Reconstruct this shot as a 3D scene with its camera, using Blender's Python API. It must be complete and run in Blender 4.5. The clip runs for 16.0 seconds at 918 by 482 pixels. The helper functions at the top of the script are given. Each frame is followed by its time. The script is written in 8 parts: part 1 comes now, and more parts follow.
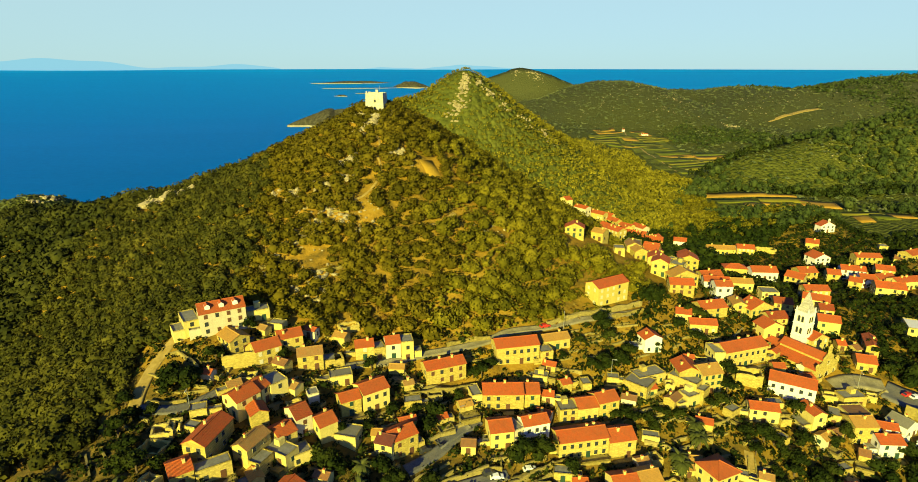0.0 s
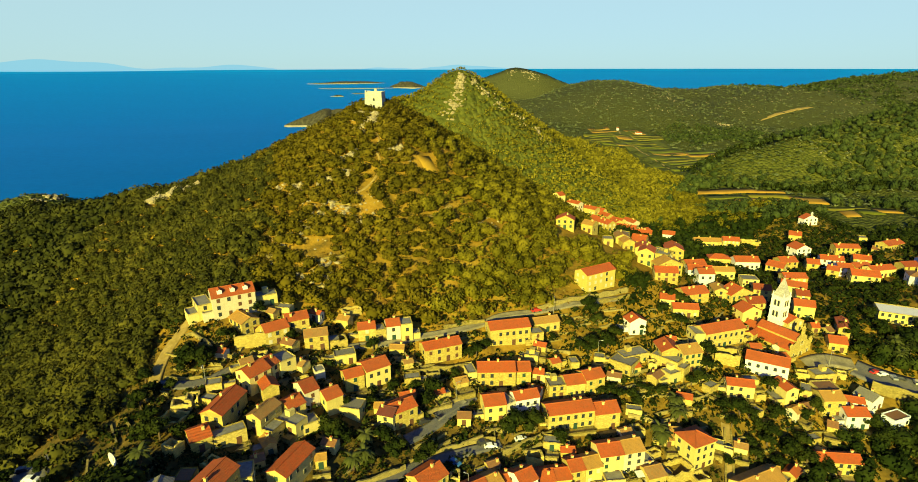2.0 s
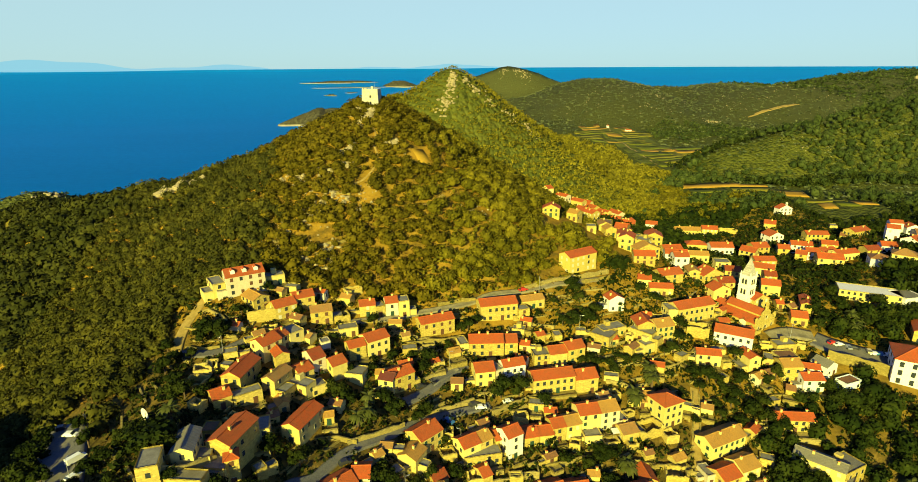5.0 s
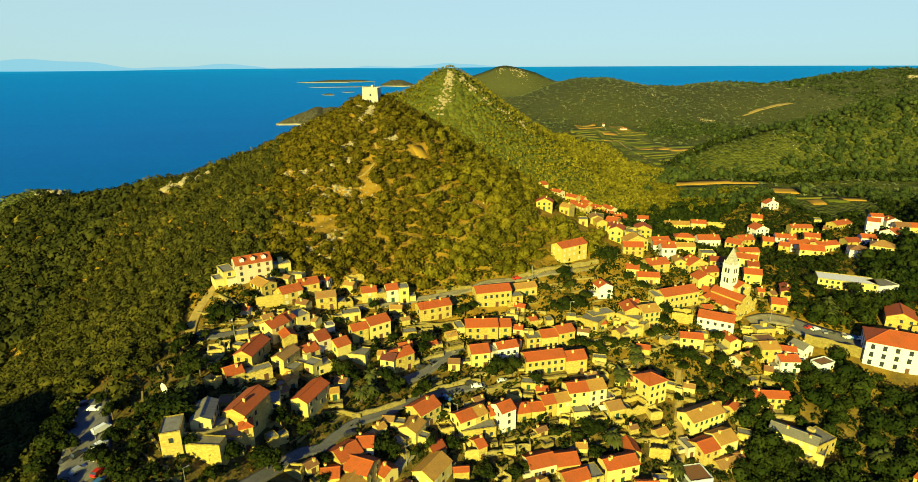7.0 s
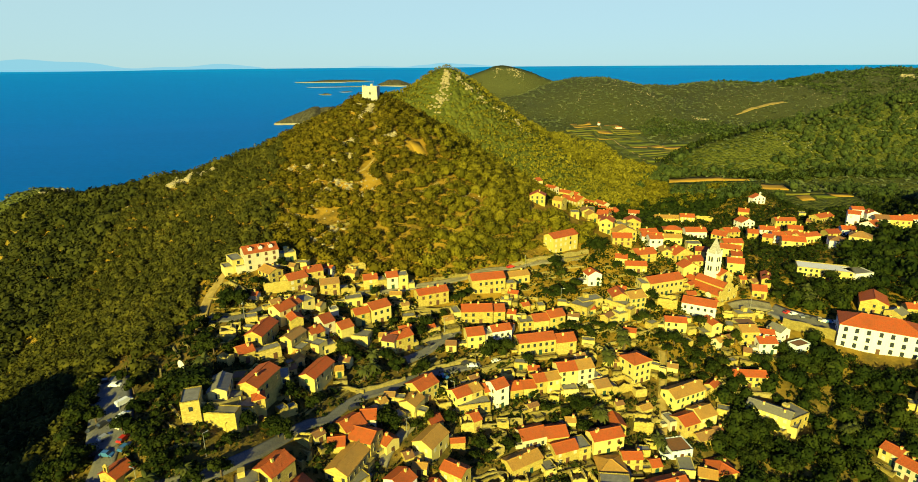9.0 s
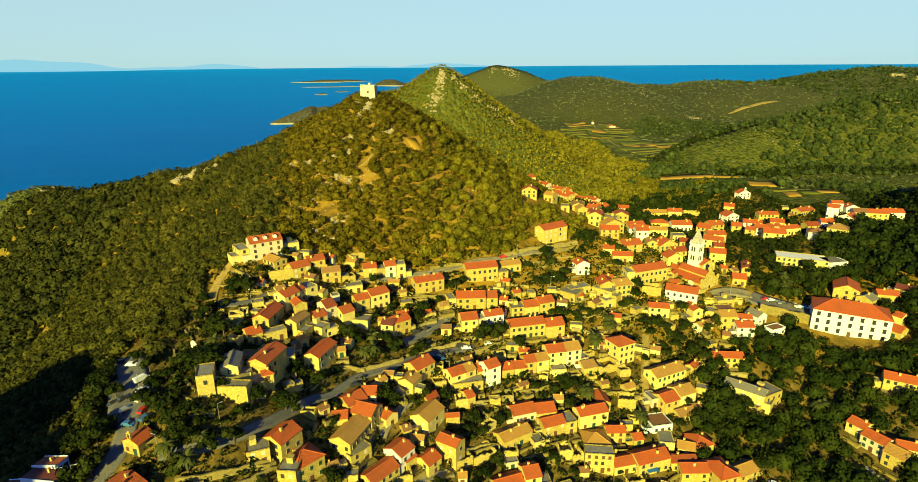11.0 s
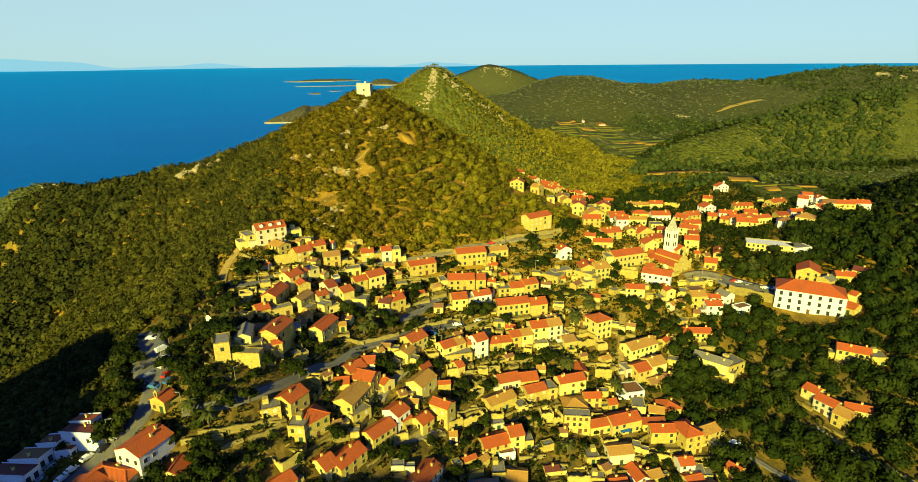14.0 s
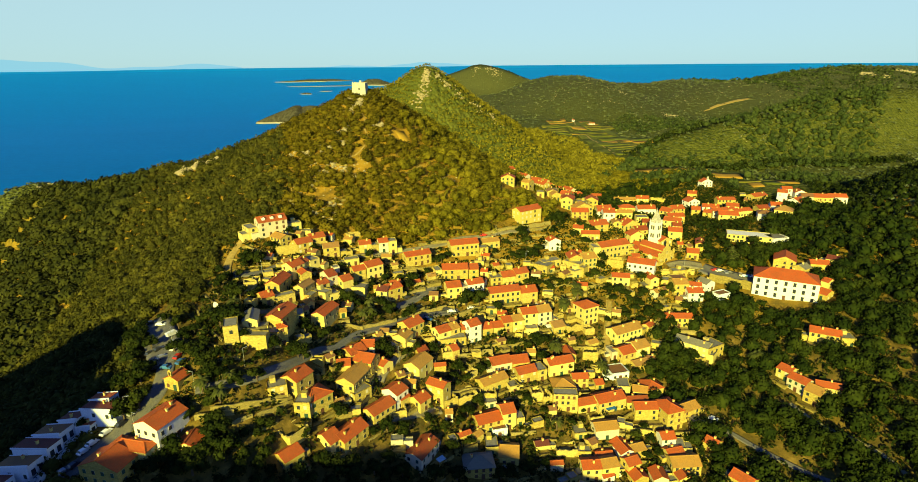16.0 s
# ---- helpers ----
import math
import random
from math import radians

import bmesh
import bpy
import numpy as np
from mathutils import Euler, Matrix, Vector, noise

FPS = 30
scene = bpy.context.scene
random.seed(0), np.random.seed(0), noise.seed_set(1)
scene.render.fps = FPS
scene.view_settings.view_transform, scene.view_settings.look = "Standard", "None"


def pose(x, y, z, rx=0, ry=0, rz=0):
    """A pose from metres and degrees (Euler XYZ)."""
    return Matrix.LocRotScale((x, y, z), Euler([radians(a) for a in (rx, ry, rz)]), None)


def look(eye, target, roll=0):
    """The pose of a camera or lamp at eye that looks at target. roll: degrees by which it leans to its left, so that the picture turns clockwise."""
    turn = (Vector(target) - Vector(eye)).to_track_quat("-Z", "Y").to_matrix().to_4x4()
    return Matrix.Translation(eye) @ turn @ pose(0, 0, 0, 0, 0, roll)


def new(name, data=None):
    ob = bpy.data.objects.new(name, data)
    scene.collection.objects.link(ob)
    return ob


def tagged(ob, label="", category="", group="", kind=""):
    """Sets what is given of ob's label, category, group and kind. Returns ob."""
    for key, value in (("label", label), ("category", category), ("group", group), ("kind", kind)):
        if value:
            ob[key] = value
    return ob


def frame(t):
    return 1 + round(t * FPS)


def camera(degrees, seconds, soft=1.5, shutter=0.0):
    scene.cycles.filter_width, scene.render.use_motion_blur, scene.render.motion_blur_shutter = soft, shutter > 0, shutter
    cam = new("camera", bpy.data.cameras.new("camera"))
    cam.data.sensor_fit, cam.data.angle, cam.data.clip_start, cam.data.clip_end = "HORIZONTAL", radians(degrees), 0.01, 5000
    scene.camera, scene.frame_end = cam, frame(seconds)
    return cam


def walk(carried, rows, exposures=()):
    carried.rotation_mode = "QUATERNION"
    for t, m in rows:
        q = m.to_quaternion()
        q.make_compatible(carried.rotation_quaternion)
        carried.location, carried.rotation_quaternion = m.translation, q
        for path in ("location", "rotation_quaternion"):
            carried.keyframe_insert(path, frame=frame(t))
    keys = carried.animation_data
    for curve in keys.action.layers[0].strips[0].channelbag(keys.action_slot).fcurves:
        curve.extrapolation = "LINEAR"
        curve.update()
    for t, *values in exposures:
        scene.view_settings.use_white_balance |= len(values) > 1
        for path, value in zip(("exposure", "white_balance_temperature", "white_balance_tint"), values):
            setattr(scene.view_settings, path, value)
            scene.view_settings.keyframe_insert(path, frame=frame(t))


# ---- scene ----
cam = camera(78.1, 16.0, soft=0.9)
METRES, EYE, TILT, LEAN, TURN = 115.0, 215.0, -17.35, 0.0, 0.0
EXPOSURE = 1.20
ROWS = [
    (0.0, 0.0, 0.0, 0.0, 0.0, 0.0, -0.0),
    (0.5, 0.002, -0.0299, -0.0091, -0.05, -0.02, 0.06),
    (1.0, 0.001, -0.0589, -0.0194, -0.17, 0.01, 0.13),
    (1.5, 0.0018, -0.0884, -0.0285, -0.28, -0.0, 0.22),
    (2.0, 0.0036, -0.1178, -0.0376, -0.32, 0.0, 0.26),
    (2.5, 0.0027, -0.1468, -0.047, -0.49, -0.02, 0.35),
    (3.0, 0.0046, -0.1759, -0.056, -0.54, -0.06, 0.41),
    (3.5, 0.0055, -0.2045, -0.0652, -0.63, -0.1, 0.45),
    (4.0, 0.0056, -0.2322, -0.0747, -0.77, -0.09, 0.54),
    (6.5, 0.0089, -0.3745, -0.1185, -1.13, -0.15, 0.72),
    (7.0, 0.007, -0.4034, -0.1268, -1.21, -0.17, 0.74),
    (7.5, 0.0078, -0.4329, -0.1375, -1.27, -0.15, 0.8),
    (8.0, 0.0063, -0.4627, -0.1476, -1.35, -0.15, 0.86),
    (8.5, 0.0069, -0.4929, -0.157, -1.41, -0.16, 0.88),
    (9.0, 0.008, -0.5233, -0.1666, -1.47, -0.19, 0.91),
    (11.5, 0.0122, -0.678, -0.2156, -1.9, -0.22, 1.08),
    (12.0, 0.0167, -0.7108, -0.2244, -1.91, -0.23, 1.08),
    (12.5, 0.0176, -0.7422, -0.2345, -2.08, -0.23, 1.12),
    (13.0, 0.0159, -0.7726, -0.2441, -2.33, -0.25, 1.22),
    (13.5, 0.0145, -0.8036, -0.2539, -2.46, -0.25, 1.26),
    (14.0, 0.0141, -0.8342, -0.2628, -2.51, -0.29, 1.3),
    (14.5, 0.0111, -0.8636, -0.2726, -2.62, -0.3, 1.35),
    (15.0, 0.0072, -0.8927, -0.2825, -2.81, -0.31, 1.4),
    (15.5, 0.003, -0.9215, -0.292, -3.01, -0.3, 1.47),
    (16.0, -0.0015, -0.9509, -0.3019, -3.35, -0.3, 1.61),
]
walk(cam, [(t, pose(0, 0, EYE, TILT, LEAN, TURN) @ pose(METRES * x, METRES * y, METRES * z, 90 + pitch, roll, yaw)) for t, x, y, z, yaw, pitch, roll in ROWS], [(0.0, EXPOSURE), (16.0, EXPOSURE)])

# ---- light: a low warm sun from behind the left shoulder, under a clear evening sky ----
SUN_ELEVATION, SUN_AZIMUTH = 18.0, 199.0      # degrees; azimuth clockwise from the way the first view looks
world = bpy.data.worlds.new("evening_sky")
scene.world = world
world.use_nodes = True
wt = world.node_tree
wt.nodes.clear()
sky = wt.nodes.new("ShaderNodeTexSky")
sky.sky_type, sky.sun_disc = "NISHITA", False
sky.sun_elevation, sky.sun_rotation = radians(SUN_ELEVATION), radians(SUN_AZIMUTH)
sky.air_density, sky.dust_density, sky.ozone_density, sky.altitude = 0.8, 0.3, 1.0, 200
sky_strength = wt.nodes.new("ShaderNodeBackground")
sky_strength.inputs["Strength"].default_value = 0.050
sky_out = wt.nodes.new("ShaderNodeOutputWorld")
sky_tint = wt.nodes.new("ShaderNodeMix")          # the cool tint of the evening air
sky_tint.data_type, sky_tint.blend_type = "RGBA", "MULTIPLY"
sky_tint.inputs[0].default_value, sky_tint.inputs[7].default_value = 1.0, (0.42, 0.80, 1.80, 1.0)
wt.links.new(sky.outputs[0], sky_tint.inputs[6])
sea_haze = wt.nodes.new("ShaderNodeMix")          # thin even haze over the sea
sea_haze.data_type = "RGBA"
sea_haze.inputs[7].default_value = (4.45, 6.55, 6.2, 1.0)
sky_way = wt.nodes.new("ShaderNodeTexCoord")
sky_height = wt.nodes.new("ShaderNodeSeparateXYZ")
haze_depth = wt.nodes.new("ShaderNodeValToRGB")   # the haze is thick over the horizon and thins out upwards
wt.links.new(sky_way.outputs["Generated"], sky_height.inputs[0])
wt.links.new(sky_height.outputs[2], haze_depth.inputs[0])
haze_depth.color_ramp.elements[0].position, haze_depth.color_ramp.elements[0].color = 0.12, (0.88, 0.88, 0.88, 1)
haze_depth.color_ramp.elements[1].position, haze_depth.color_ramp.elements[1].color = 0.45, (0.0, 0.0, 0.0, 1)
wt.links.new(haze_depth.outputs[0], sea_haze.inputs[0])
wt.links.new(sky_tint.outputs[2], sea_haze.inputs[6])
wt.links.new(sea_haze.outputs[2], sky_strength.inputs[0])
wt.links.new(sky_strength.outputs[0], sky_out.inputs[0])

sun = new("sun", bpy.data.lights.new("sun", "SUN"))
sun.data.energy, sun.data.angle, sun.data.color = 5.0, radians(0.6), (0.955, 0.89, 0.215)
a, e = radians(SUN_AZIMUTH), radians(SUN_ELEVATION)
toward = Vector((math.sin(a) * math.cos(e), math.cos(a) * math.cos(e), math.sin(e)))
sun.matrix_world = look(toward * 600 + Vector((0, 0, 200)), (0, 0, 200))

# ---- materials ----


class Nodes:
    """A small writer of node materials."""

    def __init__(self, name, rough=0.85, metal=0.0, specular=0.3):
        self.mat = bpy.data.materials.new(name)
        self.mat.use_nodes = True
        self.tree = self.mat.node_tree
        self.bsdf = self.tree.nodes["Principled BSDF"]
        self.bsdf.inputs["Roughness"].default_value = rough
        self.bsdf.inputs["Metallic"].default_value = metal
        self.bsdf.inputs["Specular IOR Level"].default_value = specular

    def node(self, kind, **inputs):
        n = self.tree.nodes.new(kind)
        for key, value in inputs.items():
            self.feed(n, key.replace("_", " "), value)
        return n

    def feed(self, n, key, value):
        if isinstance(value, bpy.types.NodeSocket):
            self.tree.links.new(value, n.inputs[key])
        else:
            n.inputs[key].default_value = value

    def place(self, what="Object"):
        return self.tree.nodes.new("ShaderNodeTexCoord").outputs[what]

    def position(self):
        return self.tree.nodes.new("ShaderNodeNewGeometry").outputs["Position"]

    def noise(self, vector, scale, detail=3.0, rough=0.6):
        return self.node("ShaderNodeTexNoise", Vector=vector, Scale=scale, Detail=detail, Roughness=rough).outputs["Fac"]

    def ramp(self, fac, *stops):
        r = self.tree.nodes.new("ShaderNodeValToRGB")
        self.tree.links.new(fac, r.inputs[0])
        while len(r.color_ramp.elements) < len(stops):
            r.color_ramp.elements.new(0.5)
        for el, (at, colour) in zip(r.color_ramp.elements, stops):
            el.position, el.color = at, (*colour, 1)
        return r.outputs[0]

    def mix(self, fac, a, b, blend="MIX"):
        m = self.tree.nodes.new("ShaderNodeMix")
        m.data_type, m.blend_type = "RGBA", blend
        for socket, value in ((m.inputs[0], fac), (m.inputs[6], a), (m.inputs[7], b)):
            if isinstance(value, bpy.types.NodeSocket):
                self.tree.links.new(value, socket)
            else:
                socket.default_value = (*value, 1) if isinstance(value, tuple) else value
        return m.outputs[2]

    def math(self, op, a, b=0.5):
        m = self.tree.nodes.new("ShaderNodeMath")
        m.operation = op
        for socket, value in ((m.inputs[0], a), (m.inputs[1], b)):
            if isinstance(value, bpy.types.NodeSocket):
                self.tree.links.new(value, socket)
            else:
                socket.default_value = value
        return m.outputs[0]

    def bump(self, height, strength=0.4, distance=0.1):
        b = self.node("ShaderNodeBump", Height=height, Strength=strength, Distance=distance)
        self.tree.links.new(b.outputs[0], self.bsdf.inputs["Normal"])

    def random(self):
        return self.tree.nodes.new("ShaderNodeObjectInfo").outputs["Random"]

    def island(self):
        return self.tree.nodes.new("ShaderNodeNewGeometry").outputs["Random Per Island"]

    def done(self, colour):
        self.feed(self.bsdf, "Base Color", colour if isinstance(colour, bpy.types.NodeSocket) else (*colour, 1))
        return self.mat


def shade(c, k):
    return tuple(min(1.0, v * k) for v in c)


def wall_material(name, colour, blotch=0.35, course=True):
    """Stone or render: blocks of uneven tone, stains that run down, rough joints."""
    n = Nodes(name, 0.9, 0, 0.15)
    at = n.place()
    big, mid, fine = n.noise(at, 0.32, 4, 0.65), n.noise(at, 1.1, 4, 0.7), n.noise(at, 3.5, 3, 0.7)
    c = n.mix(n.ramp(big, (0.35, (0, 0, 0)), (0.68, (1, 1, 1))), shade(colour, 1.12), shade(colour, 1 - blotch))
    c = n.mix(0.55, c, n.ramp(fine, (0.30, shade(colour, 0.42)), (0.70, shade(colour, 1.35))))
    if course:
        cells = n.node("ShaderNodeTexVoronoi", Vector=n.node("ShaderNodeMapping", Vector=at, Scale=(1.3, 1.3, 2.2)).outputs[0], Scale=1.0)
        c = n.mix(0.62, c, n.ramp(n.node("ShaderNodeSeparateXYZ", Vector=cells.outputs["Color"]).outputs[0], (0.0, shade(colour, 0.30)), (0.35, shade(colour, 0.85)), (0.7, shade(colour, 1.1)), (1.0, shade(colour, 1.65))))
    c = n.mix(n.ramp(mid, (0.54, (0, 0, 0)), (0.68, (0.55, 0.55, 0.55) if course else (0.32, 0.32, 0.32))), c, tuple(v * k for v, k in zip(colour, (0.34, 0.36, 0.45))))
    streak = n.node("ShaderNodeMapping", Vector=at, Scale=(1.6, 1.6, 0.14))
    c = n.mix(n.ramp(n.noise(streak.outputs[0], 1.0, 3, 0.6), (0.50, (0, 0, 0)), (0.74, (0.5, 0.5, 0.5))), c, shade(colour, 0.42))
    c = n.mix(0.5, c, n.ramp(n.random(), (0.0, shade(colour, 0.80)), (0.5, colour), (1.0, tuple(min(0.85, v * 1.12 + 0.06) for v in colour))))
    if course:
        brick = n.node("ShaderNodeTexBrick", Vector=n.node("ShaderNodeMapping", Vector=at, Rotation=(radians(90), 0, 0)).outputs[0], Scale=1.0)
        brick.inputs["Brick Width"].default_value, brick.inputs["Row Height"].default_value, brick.inputs["Mortar Size"].default_value = 0.75, 0.34, 0.03
        c = n.mix(0.3, c, brick.outputs["Color"], "MULTIPLY")
    n.bump(n.math("ADD", fine, big), 0.5, 0.08)
    return n.done(c)


def tile_material(name, colour, old, worn=0.5):
    """Clay roof tiles: rows down the slope, patches of older tile, lichen."""
    n = Nodes(name, 0.8, 0, 0.25)
    at = n.place()
    wave = n.node("ShaderNodeTexWave", Vector=at, Scale=1.25, Distortion=0.4, Detail=1.0)
    wave.bands_direction = "X"
    row = n.node("ShaderNodeTexWave", Vector=at, Scale=0.9, Distortion=0.6, Detail=1.0)
    row.bands_direction = "Y"
    patch, grain = n.noise(at, 0.7, 4, 0.65), n.noise(at, 2.4, 4, 0.75)
    runs = n.noise(n.node("ShaderNodeMapping", Vector=n.position(), Scale=(1.5, 1.5, 0.35)).outputs[0], 1.0, 3, 0.7)
    c = n.mix(n.ramp(patch, (0.5 - 0.25 * worn, (0, 0, 0)), (0.75 - 0.2 * worn, (1, 1, 1))), colour, n.mix(0.6, colour, old))
    c = n.mix(n.ramp(grain, (0.40, (0, 0, 0)), (0.62, (1, 1, 1))), c, n.mix(0.6, c, old))
    c = n.mix(n.ramp(runs, (0.50, (0, 0, 0)), (0.70, (0.45, 0.45, 0.45))), c, shade(old, 0.45))
    c = n.mix(n.ramp(n.noise(at, 5.0, 2, 0.5), (0.58, (0, 0, 0)), (0.70, (0.5, 0.5, 0.5))), c, shade(old, 1.2))
    c = n.mix(0.40, c, n.ramp(wave.outputs[1], (0.0, (0.35, 0.35, 0.35)), (0.5, (1, 1, 1))), "MULTIPLY")
    c = n.mix(0.25, c, n.ramp(row.outputs[1], (0.0, (0.4, 0.4, 0.4)), (0.4, (1, 1, 1))), "MULTIPLY")
    c = n.mix(n.math("MULTIPLY", n.math("POWER", n.random(), 1.6), 0.85), c, n.mix(0.35, c, shade(old, 0.85)))
    weathered = n.noise(n.position(), 0.22, 3, 0.65)
    c = n.mix(n.ramp(weathered, (0.5, (0, 0, 0)), (0.68, (0.75, 0.75, 0.75))), c, n.mix(0.5, c, shade(old, 0.6)))
    n.bump(n.math("ADD", wave.outputs[1], grain), 0.6, 0.08)
    return n.done(c)


def plain_material(name, colour, rough=0.7, metal=0.0, vary=0.25, scale=3.0, specular=0.4):
    n = Nodes(name, rough, metal, specular)
    at = n.place()
    c = n.ramp(n.noise(at, scale, 4, 0.65), (0.3, shade(colour, 1 - vary)), (0.7, shade(colour, 1 + vary)))
    return n.done(c)


STONE = wall_material("yellow_limestone", (0.480, 0.360, 0.085))
PALE = wall_material("pale_render", (0.53, 0.42, 0.130), 0.25, False)
CREAM = wall_material("cream_render", (0.50, 0.43, 0.30), 0.2, False)
# white walls with the cool blue of their shaded sides mixed into the colour
VILLA_WHITE = wall_material("blue_shade_white_render", (0.66, 0.70, 0.77), 0.10, False)
WHITE = wall_material("white_render", (0.62, 0.585, 0.56), 0.15, False)
DRYSTONE = wall_material("dry_stone", (0.295, 0.225, 0.060), 0.75)
RED = tile_material("red_roof_tile", (0.50, 0.075, 0.010), (0.35, 0.098, 0.024))
DARKRED = tile_material("dark_red_roof_tile", (0.326, 0.034, 0.00816), (0.231, 0.0748, 0.0204))
MAROON = tile_material("maroon_roof_tile", (0.15, 0.0204, 0.0136), (0.136, 0.0476, 0.034), 0.3)
TAN = tile_material("old_tan_roof_tile", (0.47, 0.215, 0.030), (0.38, 0.21, 0.048), 0.7)
MIXED = tile_material("patched_roof_tile", (0.394, 0.129, 0.0204), (0.299, 0.19, 0.0612), 1.0)
BROWN = tile_material("brown_roof_tile", (0.29, 0.105, 0.026), (0.20, 0.11, 0.05), 0.6)
GREYROOF = tile_material("grey_stone_roof", (0.163, 0.15, 0.116), (0.231, 0.204, 0.143), 0.8)
CONCRETE = plain_material("roof_concrete", (0.175, 0.160, 0.125), 0.9, 0, 0.3, 0.7)
GLASS = plain_material("dark_window_glass", (0.03, 0.035, 0.04), 0.12, 0, 0.2, 1.0, 0.6)
FRAME = plain_material("window_stone", (0.422, 0.381, 0.272), 0.85)
SHUTTER_GREEN = plain_material("green_shutter", (0.014, 0.042, 0.028), 0.6)
SHUTTER_BROWN = plain_material("brown_shutter", (0.0884, 0.0374, 0.017), 0.6)
SHUTTER_PALE = plain_material("pale_shutter", (0.449, 0.408, 0.286), 0.6)
BARK = plain_material("bark", (0.10, 0.07, 0.045), 0.95, 0, 0.4, 6.0, 0.1)


def leaf_material(name, dark, mid, light, patch=0.05):
    n = Nodes(name, 0.85, 0, 0.04)
    at = n.position()
    dark, mid, light = ((r, g, b * 1.25) for r, g, b in (dark, mid, light))
    c = n.ramp(n.noise(at, patch, 3, 0.6), (0.3, dark), (0.5, mid), (0.72, light))
    c = n.mix(0.34, c, n.ramp(n.island(), (0.0, shade(dark, 0.7)), (0.6, mid), (1.0, shade(light, 1.25))))
    return n.done(c)


LEAF = leaf_material("oak_and_pine_leaves", (0.0330, 0.0291, 0.0023), (0.0738, 0.0581, 0.0032), (0.1458, 0.1046, 0.0072), 0.06)
LEAF_OAK = leaf_material("holm_oak_leaves", (0.0186, 0.0209, 0.0033), (0.0408, 0.0407, 0.0055), (0.0991, 0.0850, 0.0099), 0.05)
# about a quarter brighter than LEAF: grazing sun on the oaks put into the colour
LEAF_GROVE = leaf_material("brightened_oak_leaves", (0.0410, 0.0395, 0.0027), (0.0969, 0.0819, 0.0045), (0.1864, 0.1458, 0.0090), 0.06)
LEAF_SLOPE = leaf_material("slope_leaves", (0.0582, 0.0509, 0.0044), (0.1314, 0.1130, 0.0076), (0.2099, 0.1718, 0.0131), 0.03)
LEAF_PINE = leaf_material("pine_leaves", (0.0154, 0.0265, 0.0066), (0.0332, 0.0477, 0.0106), (0.0680, 0.0816, 0.0172), 0.04)
# pale and bluish: haze over the distant hills is painted into these leaves
LEAF_FAR = leaf_material("hazed_far_leaves", (0.0451, 0.0586, 0.0195), (0.0821, 0.0964, 0.0338), (0.1334, 0.1406, 0.0520), 0.012)
LEAF_TOWN = leaf_material("garden_leaves", (0.0054, 0.0101, 0.0016), (0.0130, 0.0202, 0.0029), (0.0403, 0.0462, 0.0054), 0.09)
LEAF_SCRUB = leaf_material("dry_scrub_leaves", (0.0720, 0.0450, 0.0056), (0.1380, 0.0720, 0.0091), (0.2040, 0.1050, 0.0140), 0.08)
# darker copy of the oak leaves, half a stop of shade put into the colour
LEAF_BROW = leaf_material("darkened_oak_leaves", (0.013, 0.016, 0.003), (0.027, 0.030, 0.005), (0.062, 0.060, 0.009), 0.05)
# shadow on the eastern slope is put into this near-black leaf green
LEAF_EAST = leaf_material("shade_dark_east_leaves", (0.0049, 0.0101, 0.0018), (0.0126, 0.0210, 0.0027), (0.0378, 0.0470, 0.0054), 0.07)
PALM_LEAF = leaf_material("palm_leaves", (0.036, 0.0432, 0.00864), (0.0576, 0.0648, 0.0115), (0.0936, 0.0936, 0.0216), 0.2)


